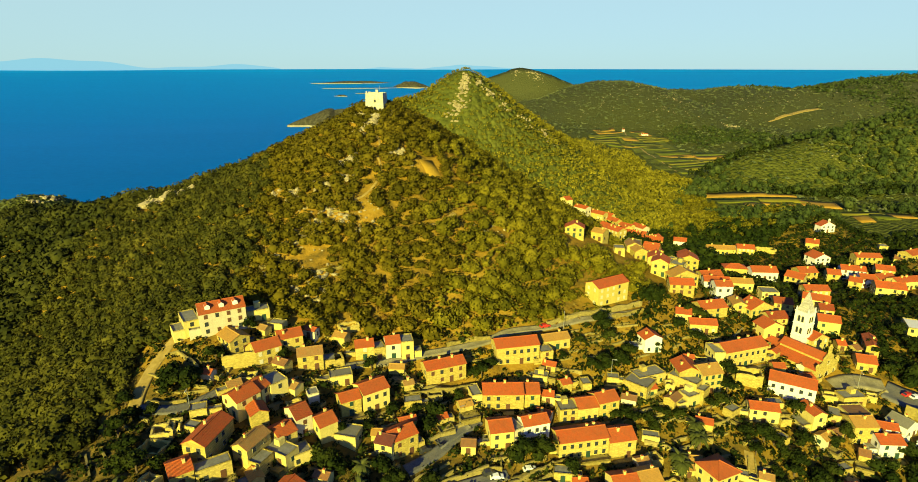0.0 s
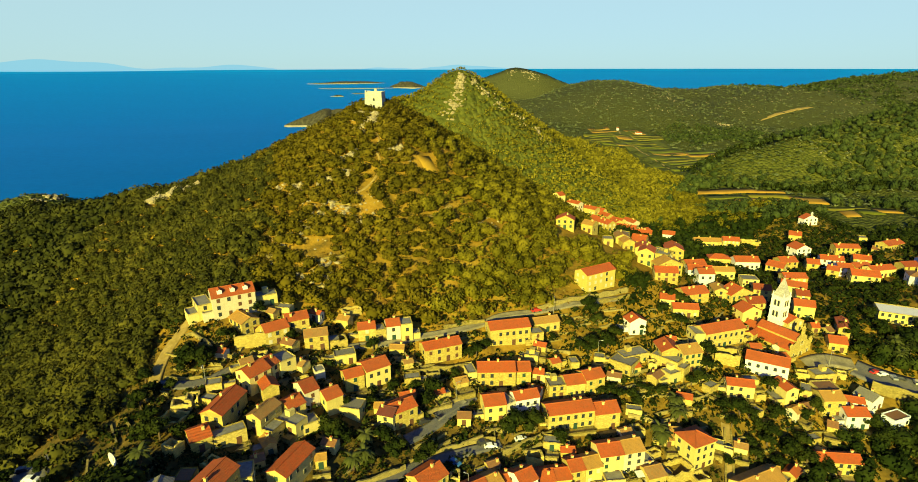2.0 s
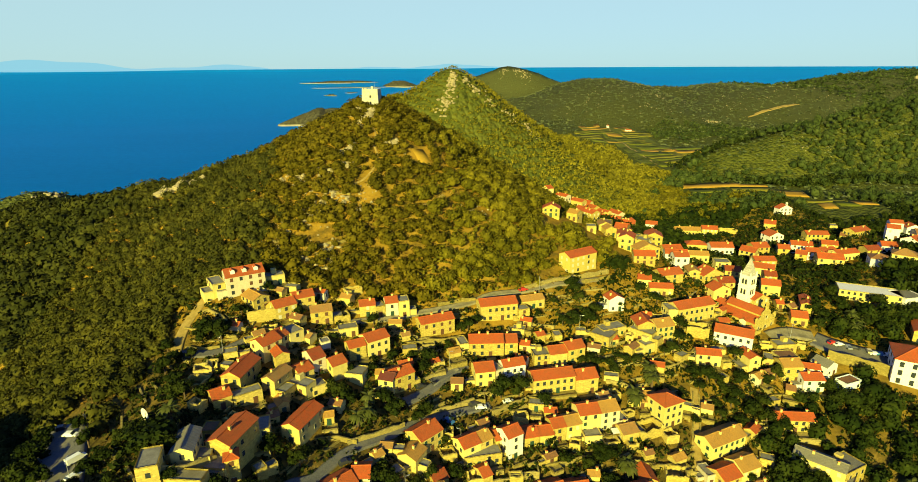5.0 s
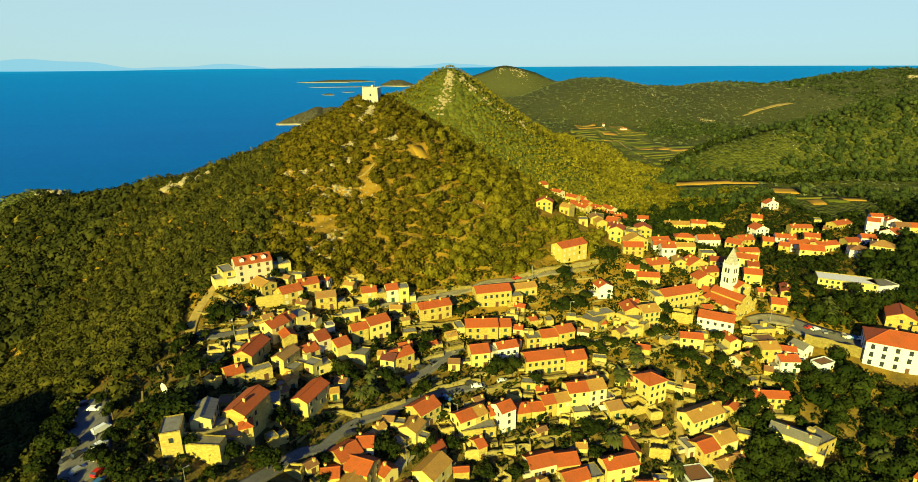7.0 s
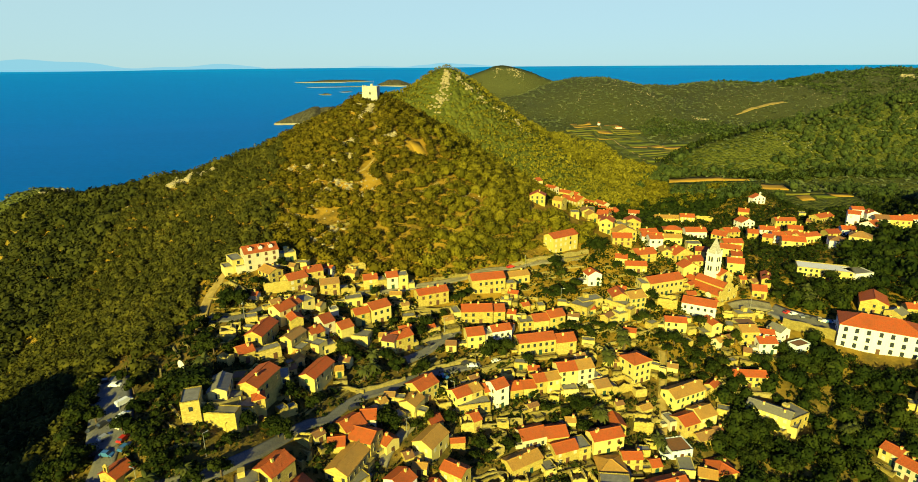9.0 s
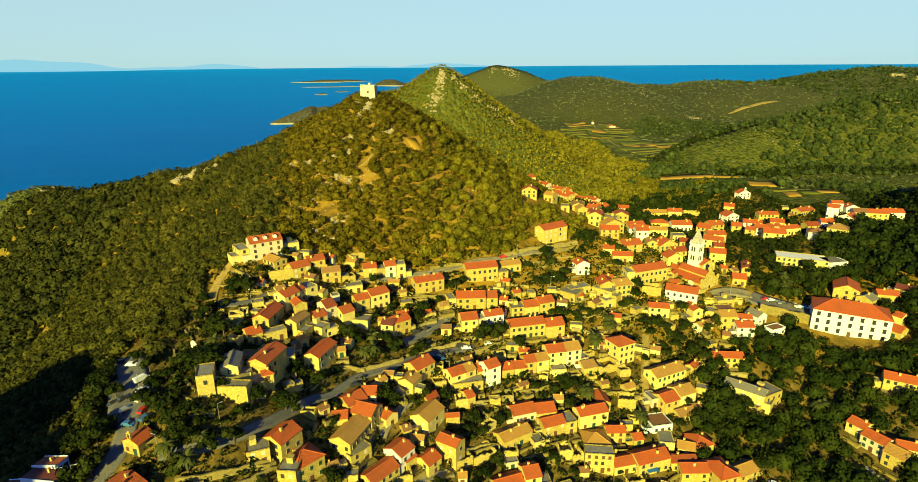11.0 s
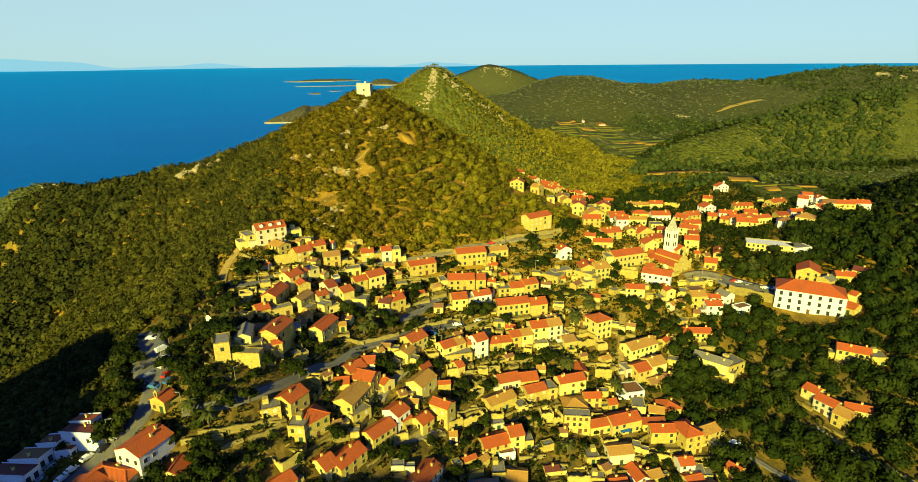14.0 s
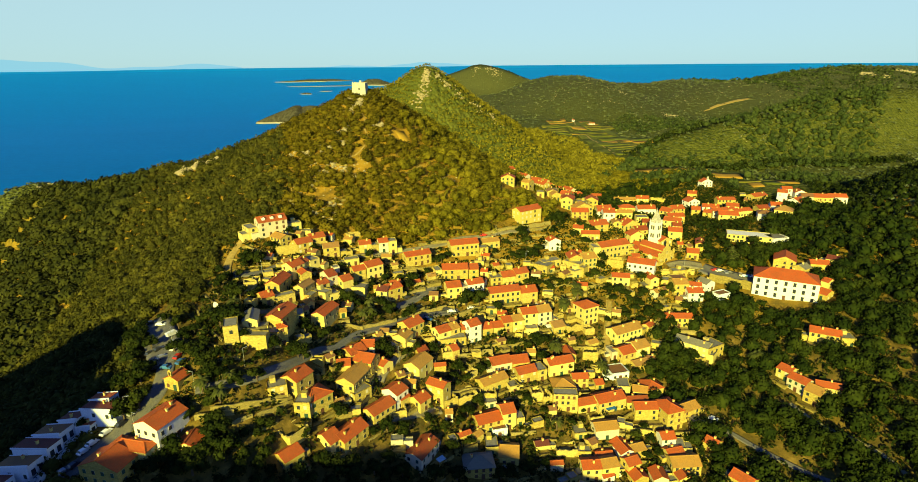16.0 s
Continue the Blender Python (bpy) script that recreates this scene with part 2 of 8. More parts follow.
def ground_material():
    """Dry grass and red earth with pale rock, under the trees; greener in the far valley."""
    n = Nodes("hillside_earth", 0.95, 0, 0.03)
    at = n.position()
    big, mid, fine = n.noise(at, 0.02, 4, 0.6), n.noise(at, 0.11, 4, 0.65), n.noise(at, 0.8, 4, 0.7)
    c = n.ramp(mid, (0.30, (0.090, 0.060, 0.014)), (0.42, (0.21, 0.120, 0.014)), (0.54, (0.34, 0.188, 0.018)), (0.68, (0.42, 0.250, 0.030)))
    c = n.mix(n.ramp(big, (0.42, (0, 0, 0)), (0.62, (1, 1, 1))), c, n.mix(0.3, c, (0.055, 0.060, 0.010)))
    c = n.mix(n.ramp(fine, (0.62, (0, 0, 0)), (0.72, (0.8, 0.8, 0.8))), c, (0.44, 0.32, 0.07))
    plots = n.ramp(n.noise(at, 0.16, 4, 0.7), (0.33, (0.030, 0.031, 0.012)), (0.46, (0.056, 0.046, 0.014)), (0.57, (0.125, 0.084, 0.020)), (0.70, (0.26, 0.168, 0.040)))
    north = n.node("ShaderNodeSeparateXYZ", Vector=at).outputs[1]
    c = n.mix(n.ramp(n.math("MULTIPLY", north, 0.001), (0.135, (0.85, 0.85, 0.85)), (0.175, (0, 0, 0))), c, plots)
    far = n.ramp(n.math("MULTIPLY", north, 0.001), (0.37, (0, 0, 0)), (0.43, (1, 1, 1)))
    cells = n.node("ShaderNodeTexVoronoi", Vector=n.mix(0.03, at, n.node("ShaderNodeTexNoise", Vector=at, Scale=0.3).outputs["Color"]), Scale=0.27)
    canopy = n.math("MULTIPLY", n.math("SUBTRACT", 1.0, cells.outputs["Distance"]), far)
    kind = n.node("ShaderNodeSeparateXYZ", Vector=cells.outputs["Color"]).outputs[0]
    leaves = n.mix(0.5, n.ramp(kind, (0.0, (0.027, 0.039, 0.006)), (0.6, (0.057, 0.071, 0.010)), (1.0, (0.110, 0.117, 0.017))), n.ramp(n.noise(at, 0.07, 8, 0.85), (0.34, (0.041, 0.053, 0.009)), (0.5, (0.074, 0.085, 0.015)), (0.68, (0.130, 0.128, 0.024))))
    # grey-green haze tinted into the ground colour, stronger further north
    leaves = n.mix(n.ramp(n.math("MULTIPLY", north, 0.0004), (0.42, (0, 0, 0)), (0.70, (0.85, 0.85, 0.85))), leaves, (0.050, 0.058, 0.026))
    c = n.mix(far, c, leaves)
    c = n.mix(0.16, c, n.ramp(fine, (0.3, (0.03, 0.026, 0.008)), (0.7, (0.16, 0.12, 0.04))))
    n.bump(n.math("ADD", n.math("MULTIPLY", n.math("ADD", fine, mid), 0.15), canopy), 1.0, 2.4)
    return n.done(c)


EARTH = ground_material()
_n = Nodes("asphalt", 0.9, 0, 0.2)
_at = _n.position()
ASPHALT = _n.done(_n.mix(_n.ramp(_n.noise(_at, 0.25, 4), (0.4, (0, 0, 0)), (0.7, (1, 1, 1))), _n.ramp(_n.noise(_at, 2.0, 4), (0.3, (0.062, 0.061, 0.062)), (0.7, (0.115, 0.111, 0.108))), (0.135, 0.118, 0.092)))
_n = Nodes("pale_paving", 0.9, 0, 0.2)
_at = _n.position()
PAVING = _n.done(_n.mix(_n.ramp(_n.noise(_at, 0.3, 4), (0.4, (0, 0, 0)), (0.7, (1, 1, 1))), _n.ramp(_n.noise(_at, 2.5, 4), (0.3, (0.163, 0.136, 0.0816)), (0.7, (0.272, 0.231, 0.136))), (0.136, 0.116, 0.068)))
_n = Nodes("dirt_track", 0.95, 0, 0.1)
_at = _n.position()
TRACK = _n.done(_n.ramp(_n.noise(_at, 0.4, 5), (0.3, (0.204, 0.138, 0.034)), (0.7, (0.34, 0.240, 0.075))))
_n = Nodes("white_rock", 0.95, 0, 0.15)
_at = _n.position()
ROCK = _n.done(_n.ramp(_n.noise(_at, 0.9, 5, 0.7), (0.3, (0.15, 0.115, 0.06)), (0.55, (0.29, 0.235, 0.135)), (0.75, (0.41, 0.35, 0.23))))


def sea_material():
    n = Nodes("sea", 0.5, 0, 0.006)
    at = n.position()
    long = n.node("ShaderNodeMapping", Vector=at, Scale=(0.4, 1.0, 1.0))
    swell, ripples = n.noise(long.outputs[0], 0.004, 4, 0.6), n.noise(at, 0.06, 5, 0.65)
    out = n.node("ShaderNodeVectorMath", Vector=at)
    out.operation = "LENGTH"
    # runs on distance, not depth: the far water's sky reflection is painted in
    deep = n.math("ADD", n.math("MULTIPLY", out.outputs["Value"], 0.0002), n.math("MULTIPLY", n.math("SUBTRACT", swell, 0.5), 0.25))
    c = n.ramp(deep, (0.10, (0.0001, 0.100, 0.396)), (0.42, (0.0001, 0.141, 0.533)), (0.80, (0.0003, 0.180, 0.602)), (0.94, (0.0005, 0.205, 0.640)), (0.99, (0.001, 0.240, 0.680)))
    c = n.mix(0.2, c, n.ramp(ripples, (0.35, (0.0001, 0.078, 0.310)), (0.7, (0.0003, 0.163, 0.550))))
    n.bump(ripples, 0.2, 0.6)
    return n.done(c)


SEA = sea_material()

# ---- the lie of the land: a relief of the town's valley and the hills beyond, in metres ----
RELIEF = np.array([
    [61, 60, 68, 78, 74, 48, 35, 35, 46, 67, 95, 127],
    [40, 38, 54, 87, 117, 80, 51, 50, 51, 78, 103, 127],
    [32, 32, 52, 88, 125, 102, 85, 76, 63, 87, 109, 128],
    [33, 40, 67, 107, 133, 110, 106, 99, 99, 96, 113, 127],
    [20, 71, 83, 106, 156, 154, 134, 119, 110, 104, 113, 120],
    [61, 89, 118, 137, 183, 198, 151, 117, 101, 98, 103, 103],
    [109, 128, 143, 154, 173, 197, 152, 107, 90, 94, 100, 87],
    [127, 124, 91, 96, 116, 137, 121, 92, 82, 99, 111, 89],
], float)
RELIEF_X, RELIEF_Y, CELL = -330.0, 0.0, 60.0


def step(a, b, v):
    s = np.clip((v - a) / (b - a), 0, 1)
    return s * s * (3 - 2 * s)


def ripple(x, y, size, seed=0.0):
    """Smooth unevenness of about that size, between -1 and 1."""
    a = x / size * 4.1 + seed
    b = y / size * 4.1 - seed * 1.7
    return (np.sin(a + 1.3 * np.sin(b * 0.7 + seed)) * np.cos(b + 1.1 * np.sin(a * 0.6)) + 0.5 * np.sin(1.9 * a - 1.4 * b + 2.0 * seed) + 0.35 * np.sin(3.1 * b + 2.3 * a)) / 1.7


def mound(x, y, cx, cy, height, rx, ry, turn=0.0, sharp=2.0):
    c, s = math.cos(radians(turn)), math.sin(radians(turn))
    u, v = ((x - cx) * c + (y - cy) * s) / rx, (-(x - cx) * s + (y - cy) * c) / ry
    return height * np.exp(-np.power(u * u + v * v + 1e-6, sharp / 2))


def union(a, b, soft=10.0):
    return 0.5 * (a + b + np.sqrt((a - b) ** 2 + soft * soft))


HILLS = (  # x, y, height, breadth, depth, turn, shape
    (6, 502, 255, 245, 320, 0, 1.20),          # the pointed hill behind the tower
    (-48, 520, 222, 90, 130, 0, 1.80),         # its seaward shoulder
    (135, 595, 142, 190, 190, 20, 2.00),       # its long flank
    (281, 2578, 246, 438, 116, 0, 1.50),       # the rocky summit
    (1027, 2062, 175, 414, 781, -8, 2.45),     # the long ridge
    (528, 1985, 200, 367, 730, 0, 2.14),
    (2045, 2412, 216, 1043, 630, 10, 2.36),    # the cliff-topped hill
    (1109, 1833, 184, 666, 420, 15, 1.54),
    (673, 2062, 172, 762, 265, -5, 2.23),
    (1150, 1050, 190, 350, 260, 0, 2.00),
    (560, 300, 185, 230, 300, 0, 2.00),        # the wooded slope east of the town
    (318, 306, 142, 76, 46, 25, 2.60),         # the brow under the last eastern houses
    (-514, 657, 104, 112, 138, 0, 2.00),       # the knoll over the sea
    (-335, 430, 144, 135, 84, -24, 2.00),      # the brow of the seaward slope
    (300, -200, 150, 330, 200, 0, 2.00),
)


CREST_X = (-430, -348, -317, -300, -286, -268, -251, -236, -222, -214, -209, -203, -200, -196, -190, -184, -176, -168, -162, -152, -137, -108, -80, -58, -45, -14, 60)
CREST_Z = (118, 142, 162, 172, 178, 188, 195, 196, 194, 193, 186, 169, 168, 180, 182, 176, 165, 162, 162, 161, 159, 150, 147, 144, 141, 132, 105)


LOW_HILL_X = (320, 352, 414, 460, 523, 592, 713, 900, 1200)      # the wooded low hill across the fields
LOW_HILL_Y = (815, 815, 820, 820, 830, 850, 900, 960, 1000)
LOW_HILL_Z = (50, 60, 95, 104, 118, 124, 146, 158, 150)


def far_ground(x, y):
    """The valley of fields, the hills round it and the coast."""
    land = step(-160, 60, x + 0.12 * (y - 400)) * step(3300, 2900, y)
    z = -40 + land * (95 + 4 * ripple(x, y, 260, 1.0))
    for hill in HILLS:
        z = union(z, -40 + mound(x, y, *hill), 6)
    crest, back = np.interp(x, LOW_HILL_X, LOW_HILL_Z) + 40, np.interp(x, LOW_HILL_X, LOW_HILL_Y)
    z = union(z, -40 + crest * step(250, 330, x) * np.exp(-((y - back) / np.where(y > back, 80, 150)) ** 2), 4)
    z = z + (1.2 * ripple(x, y, 60, 2.0) + 3 * ripple(x, y, 190, 5.0)) * step(-5, 30, z)
    spur = np.interp(x, CREST_X, CREST_Z) - 70 * ((y + 150) / 90) ** 2      # the spur behind, whose shadow lies in the ravine
    return np.maximum(z, spur)


def ground(x, y):
    """Height of the land above the sea."""
    x, y = np.asarray(x, float), np.asarray(y, float)
    wx = np.exp(-0.5 * ((x[..., None] - RELIEF_X - CELL * np.arange(12)) / 36) ** 2) + 1e-30
    wy = np.exp(-0.5 * ((y[..., None] - RELIEF_Y - CELL * np.arange(8)) / 36) ** 2) + 1e-30
    near = np.einsum("...j,ji,...i->...", wy, RELIEF, wx) / (wx.sum(-1) * wy.sum(-1))
    near = near + mound(x, y, -46, 325, 8, 22, 22) + mound(x, y, -72, 82, 8, 20, 24) + mound(x, y, -88, 178, 4, 22, 18) + mound(x, y, 282, 306, 5.5, 24, 18)
    near = near + 0.7 * ripple(x, y, 34, 3.0) * step(190, 230, y + 0.4 * np.abs(x))
    inside = step(-345, -295, x) * step(335, 285, x) * step(-25, 25, y) * step(520, 430, y + 75 * step(-40, -160, x))
    return near * inside + far_ground(x, y) * (1 - inside)

# ---- mesh helpers ----


def mesh_object(name, verts, faces, materials, parent=None, smooth=False, slots=None):
    """One mesh object from arrays: verts (n, 3) and faces, all of one size."""
    me = bpy.data.meshes.new(name)
    verts, faces = np.asarray(verts, np.float32), np.asarray(faces, np.int32)
    me.vertices.add(len(verts))
    me.vertices.foreach_set("co", verts.ravel())
    me.loops.add(faces.size)
    me.loops.foreach_set("vertex_index", faces.ravel())
    me.polygons.add(len(faces))
    me.polygons.foreach_set("loop_start", np.arange(0, faces.size, faces.shape[1], dtype=np.int32))
    me.polygons.foreach_set("use_smooth", np.full(len(faces), smooth))
    for m in materials if isinstance(materials, (list, tuple)) else [materials]:
        me.materials.append(m)
    if slots is not None:
        me.polygons.foreach_set("material_index", np.asarray(slots, np.int32))
    me.update(calc_edges=True)
    ob = new(name, me)
    ob.parent = parent
    return ob


def part(name, bm, material, parent, label=""):
    """A bmesh as one mesh object under a thing or a part."""
    me = bpy.data.meshes.new(name)
    bmesh.ops.recalc_face_normals(bm, faces=bm.faces)
    bm.to_mesh(me)
    bm.free()
    for m in material if isinstance(material, (list, tuple)) else [material]:
        me.materials.append(m)
    ob = new(name, me)
    ob.parent = parent
    return tagged(ob, label)


def add_box(bm, x0, x1, y0, y1, z0, z1, slot=0, lean=0.0):
    """A block, its top drawn in by lean."""
    v = [bm.verts.new(p) for p in ((x0, y0, z0), (x1, y0, z0), (x1, y1, z0), (x0, y1, z0), (x0 + lean, y0 + lean, z1), (x1 - lean, y0 + lean, z1), (x1 - lean, y1 - lean, z1), (x0 + lean, y1 - lean, z1))]
    made = [bm.faces.new([v[i] for i in f]) for f in ((0, 3, 2, 1), (4, 5, 6, 7), (0, 1, 5, 4), (1, 2, 6, 5), (2, 3, 7, 6), (3, 0, 4, 7))]
    for f in made:
        f.material_index = slot
    return made


def empty(name, m, label, category, group="", kind=""):
    ob = new(name)
    ob.matrix_world = m
    ob.empty_display_size = 0.5
    return tagged(ob, label, category, group, kind)


def spread(lo, hi, fine_lo, fine_hi, fine, growth):
    """Grid lines, close together between fine_lo and fine_hi and growing apart outside."""
    mid = list(np.arange(fine_lo, fine_hi + 0.1, fine))
    up, gap = [], fine
    while (up[-1] if up else mid[-1]) < hi:
        gap = min(gap * growth, 42.0)
        up.append((up[-1] if up else mid[-1]) + gap)
    down, gap = [], fine
    while (down[-1] if down else mid[0]) > lo:
        gap = min(gap * growth, 42.0)
        down.append((down[-1] if down else mid[0]) - gap)
    return np.array(down[::-1] + mid + up)


def grid_faces(nx, ny):
    i = (np.arange(ny - 1)[:, None] * nx + np.arange(nx - 1)).ravel()
    return np.stack([i, i + 1, i + nx + 1, i + nx], 1)


# ---- land and sea ----
gx, gy = spread(-2600, 3400, -330, 330, 3.4, 1.08), spread(-1500, 3500, 20, 420, 3.4, 1.08)
mx, my = np.meshgrid(gx, gy)
mz = ground(mx, my)
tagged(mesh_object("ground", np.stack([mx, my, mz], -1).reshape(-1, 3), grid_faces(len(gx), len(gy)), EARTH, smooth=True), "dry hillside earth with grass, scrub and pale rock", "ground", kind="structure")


def lie(x, y):
    """Height of the laid sheet of ground, between its grid lines."""
    i, j = np.clip(np.searchsorted(gx, x) - 1, 0, len(gx) - 2), np.clip(np.searchsorted(gy, y) - 1, 0, len(gy) - 2)
    u, v = (x - gx[i]) / (gx[i + 1] - gx[i]), (y - gy[j]) / (gy[j + 1] - gy[j])
    return (mz[j, i] * (1 - u) + mz[j, i + 1] * u) * (1 - v) + (mz[j + 1, i] * (1 - u) + mz[j + 1, i + 1] * u) * v


def sea_level(d):
    """The sheet of water lifts far out, so that its rim stands where the true horizon is seen."""
    return 177.0 * np.power(np.clip((d - 2300.0) / 2600.0, 0, 1), 1.5)


ring = np.concatenate([np.linspace(0, 2300, 24)[1:], np.linspace(2300, 4940, 60)[1:]])
turn = np.linspace(0, 2 * math.pi, 145)
rr, tt = np.meshgrid(ring, turn)
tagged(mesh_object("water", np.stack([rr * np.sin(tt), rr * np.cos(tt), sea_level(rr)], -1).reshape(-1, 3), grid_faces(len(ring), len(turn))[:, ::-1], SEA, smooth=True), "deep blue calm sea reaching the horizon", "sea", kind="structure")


HAZE = bpy.data.materials.new("glowing_haze_mountain")
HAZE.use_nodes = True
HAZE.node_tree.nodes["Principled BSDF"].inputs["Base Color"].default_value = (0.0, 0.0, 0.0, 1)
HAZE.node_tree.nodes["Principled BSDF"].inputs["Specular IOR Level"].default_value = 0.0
# an even pale blue glow stands in for haze before the mountains
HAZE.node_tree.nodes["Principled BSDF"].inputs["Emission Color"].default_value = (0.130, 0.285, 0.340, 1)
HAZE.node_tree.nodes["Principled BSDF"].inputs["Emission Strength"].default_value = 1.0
ISLAND = plain_material("island_scrub", (0.046, 0.042, 0.026), 0.95, 0, 0.6, 0.09, 0.1)
SHORE = plain_material("shore_rock", (0.24, 0.215, 0.16), 0.95, 0, 0.25, 0.05, 0.1)


def island(name, azimuth, distance, length, breadth, height, label, seed, material=(ISLAND, SHORE), shore=1.6):
    """A low island: a rocky rim with a scrub-covered back. azimuth in degrees from the first view's way."""
    n, m = 48, 9
    verts, slots = [], []
    for j in range(m):
        k = j / (m - 1)
        for i in range(n):
            a = 2 * math.pi * i / n
            r = 1 + 0.22 * math.sin(2 * a + seed) + 0.14 * math.sin(5 * a + 2 * seed) + 0.07 * math.sin(11 * a + seed)
            q = (1 - k) ** 0.75 * r
            rise = height * (1 - (1 - k) ** 1.6) * (1 + 0.25 * math.sin(3 * a + seed) * k * (1 - k) * 4)
            if j == 0:
                rise = -8.0
            elif j == 1:
                q, rise = 0.985 * r, shore
            verts.append((0.5 * length * q * math.cos(a) + 0.1 * length * k * math.sin(seed), 0.5 * breadth * q * math.sin(a), rise))
    faces = [(j * n + i, j * n + (i + 1) % n, (j + 1) * n + (i + 1) % n, (j + 1) * n + i) for j in range(m - 1) for i in range(n)]
    slots = [1 if j < 1 else 0 for j in range(m - 1) for i in range(n)]
    ob = mesh_object(name, verts, faces, material, smooth=True, slots=slots)
    b = radians(azimuth)
    ob.matrix_world = pose(distance * math.sin(b), distance * math.cos(b), float(sea_level(np.array(float(distance)))), 0, 0, -azimuth)
    return tagged(ob, label, "island", "islands off the coast", "structure")

# ---- plants ----
flora = np.random.RandomState(7)


def clump(rnd, flakes, flat=0.8, size=0.34, core=1):
    """A crown of radius 1 about the origin: leafy flakes in uneven lobes round a dark core. Triangles and vertices."""
    lobes = rnd.normal(0, 1, (5, 3))
    lobes /= np.linalg.norm(lobes, axis=1)[:, None]
    d = rnd.normal(0, 1, (flakes, 3))
    d[:, 2] = np.abs(d[:, 2]) * 1.0 - 0.25
    d /= np.linalg.norm(d, axis=1)[:, None]
    reach = 0.72 + 0.30 * np.max(np.clip(d @ lobes.T, 0, 1) ** 3, axis=1) + rnd.uniform(-0.08, 0.08, flakes)
    c = d * reach[:, None]
    n = d + rnd.normal(0, 0.38, (flakes, 3))
    n /= np.linalg.norm(n, axis=1)[:, None]
    s = np.cross(n, rnd.normal(0, 1, (flakes, 3)))
    s /= np.linalg.norm(s, axis=1)[:, None]
    t = np.cross(n, s)
    k = size * rnd.uniform(0.7, 1.3, (flakes, 1))
    fold = n * k * 0.22
    v = np.stack([c - s * k + fold, c - t * k * 0.75 - fold, c + s * k + fold, c + t * k * 0.75 - fold], 1).reshape(-1, 3)
    i = np.arange(flakes)[:, None] * 4
    f = np.concatenate([np.concatenate([i + a, i + b, i + c2], 1) for a, b, c2 in ((0, 1, 3), (1, 2, 3))])
    if core:
        ico = bmesh.new()
        bmesh.ops.create_icosphere(ico, subdivisions=core, radius=1.0)
        ico.verts.ensure_lookup_table()
        cv = np.array([q.co[:] for q in ico.verts])
        bulk = 0.62 + 0.24 * np.max(np.clip(cv @ lobes.T, 0, 1) ** 3, axis=1, keepdims=True) + rnd.uniform(-0.10, 0.06, (len(cv), 1))
        cv = cv * bulk
        cf = np.array([[q.index for q in g.verts] for g in ico.faces])
        ico.free()
        f = np.concatenate([f, cf + len(v)])
        v = np.concatenate([v, cv])
    v = v * (1, 1, flat)
    return v, f


def scatter(name, places, radii, kinds, material, label, category, sink=0.35, squash=(0.75, 1.15)):
    """Many crowns as one sheet of woodland. places: (n, 3); radii: (n,)."""
    verts, faces, at = [], [], 0
    pick = flora.randint(0, len(kinds), len(places))
    for k, (v, f) in enumerate(kinds):
        sel = np.nonzero(pick == k)[0]
        if not len(sel):
            continue
        a = flora.uniform(0, 2 * math.pi, len(sel))
        c, s, r = np.cos(a)[:, None], np.sin(a)[:, None], radii[sel][:, None]
        tall = flora.uniform(*squash, (len(sel), 1))
        q = np.stack([(v[:, 0] * c - v[:, 1] * s) * r, (v[:, 0] * s + v[:, 1] * c) * r, v[:, 2] * r * tall + r * tall * sink], -1) + places[sel][:, None, :]
        verts.append(q.reshape(-1, 3))
        faces.append((f[None] + (at + np.arange(len(sel)) * len(v))[:, None, None]).reshape(-1, 3))
        at += len(sel) * len(v)
    ob = mesh_object(name, np.concatenate(verts), np.concatenate(faces), material, smooth=True)
    return tagged(ob, label, category, kind="stuff")


BUSHES = [clump(flora, 56, 0.85, 0.175) for _ in range(10)]
SHAGGY = [clump(flora, 24, 0.85, 0.24) for _ in range(8)]
GROVE = [clump(flora, 96, 0.9, 0.135) for _ in range(8)]
MID = [clump(flora, 21, 0.85, 0.30, 0) for _ in range(8)]
FAR_BUSHES = [clump(flora, 9, 0.8, 0.48, 0) for _ in range(8)]


def jittered(x0, x1, y0, y1, gap):
    xs, ys = np.meshgrid(np.arange(x0, x1, gap), np.arange(y0, y1, gap))
    p = np.stack([xs.ravel(), ys.ravel()], 1)
    return p + flora.uniform(-0.5, 0.5, p.shape) * gap

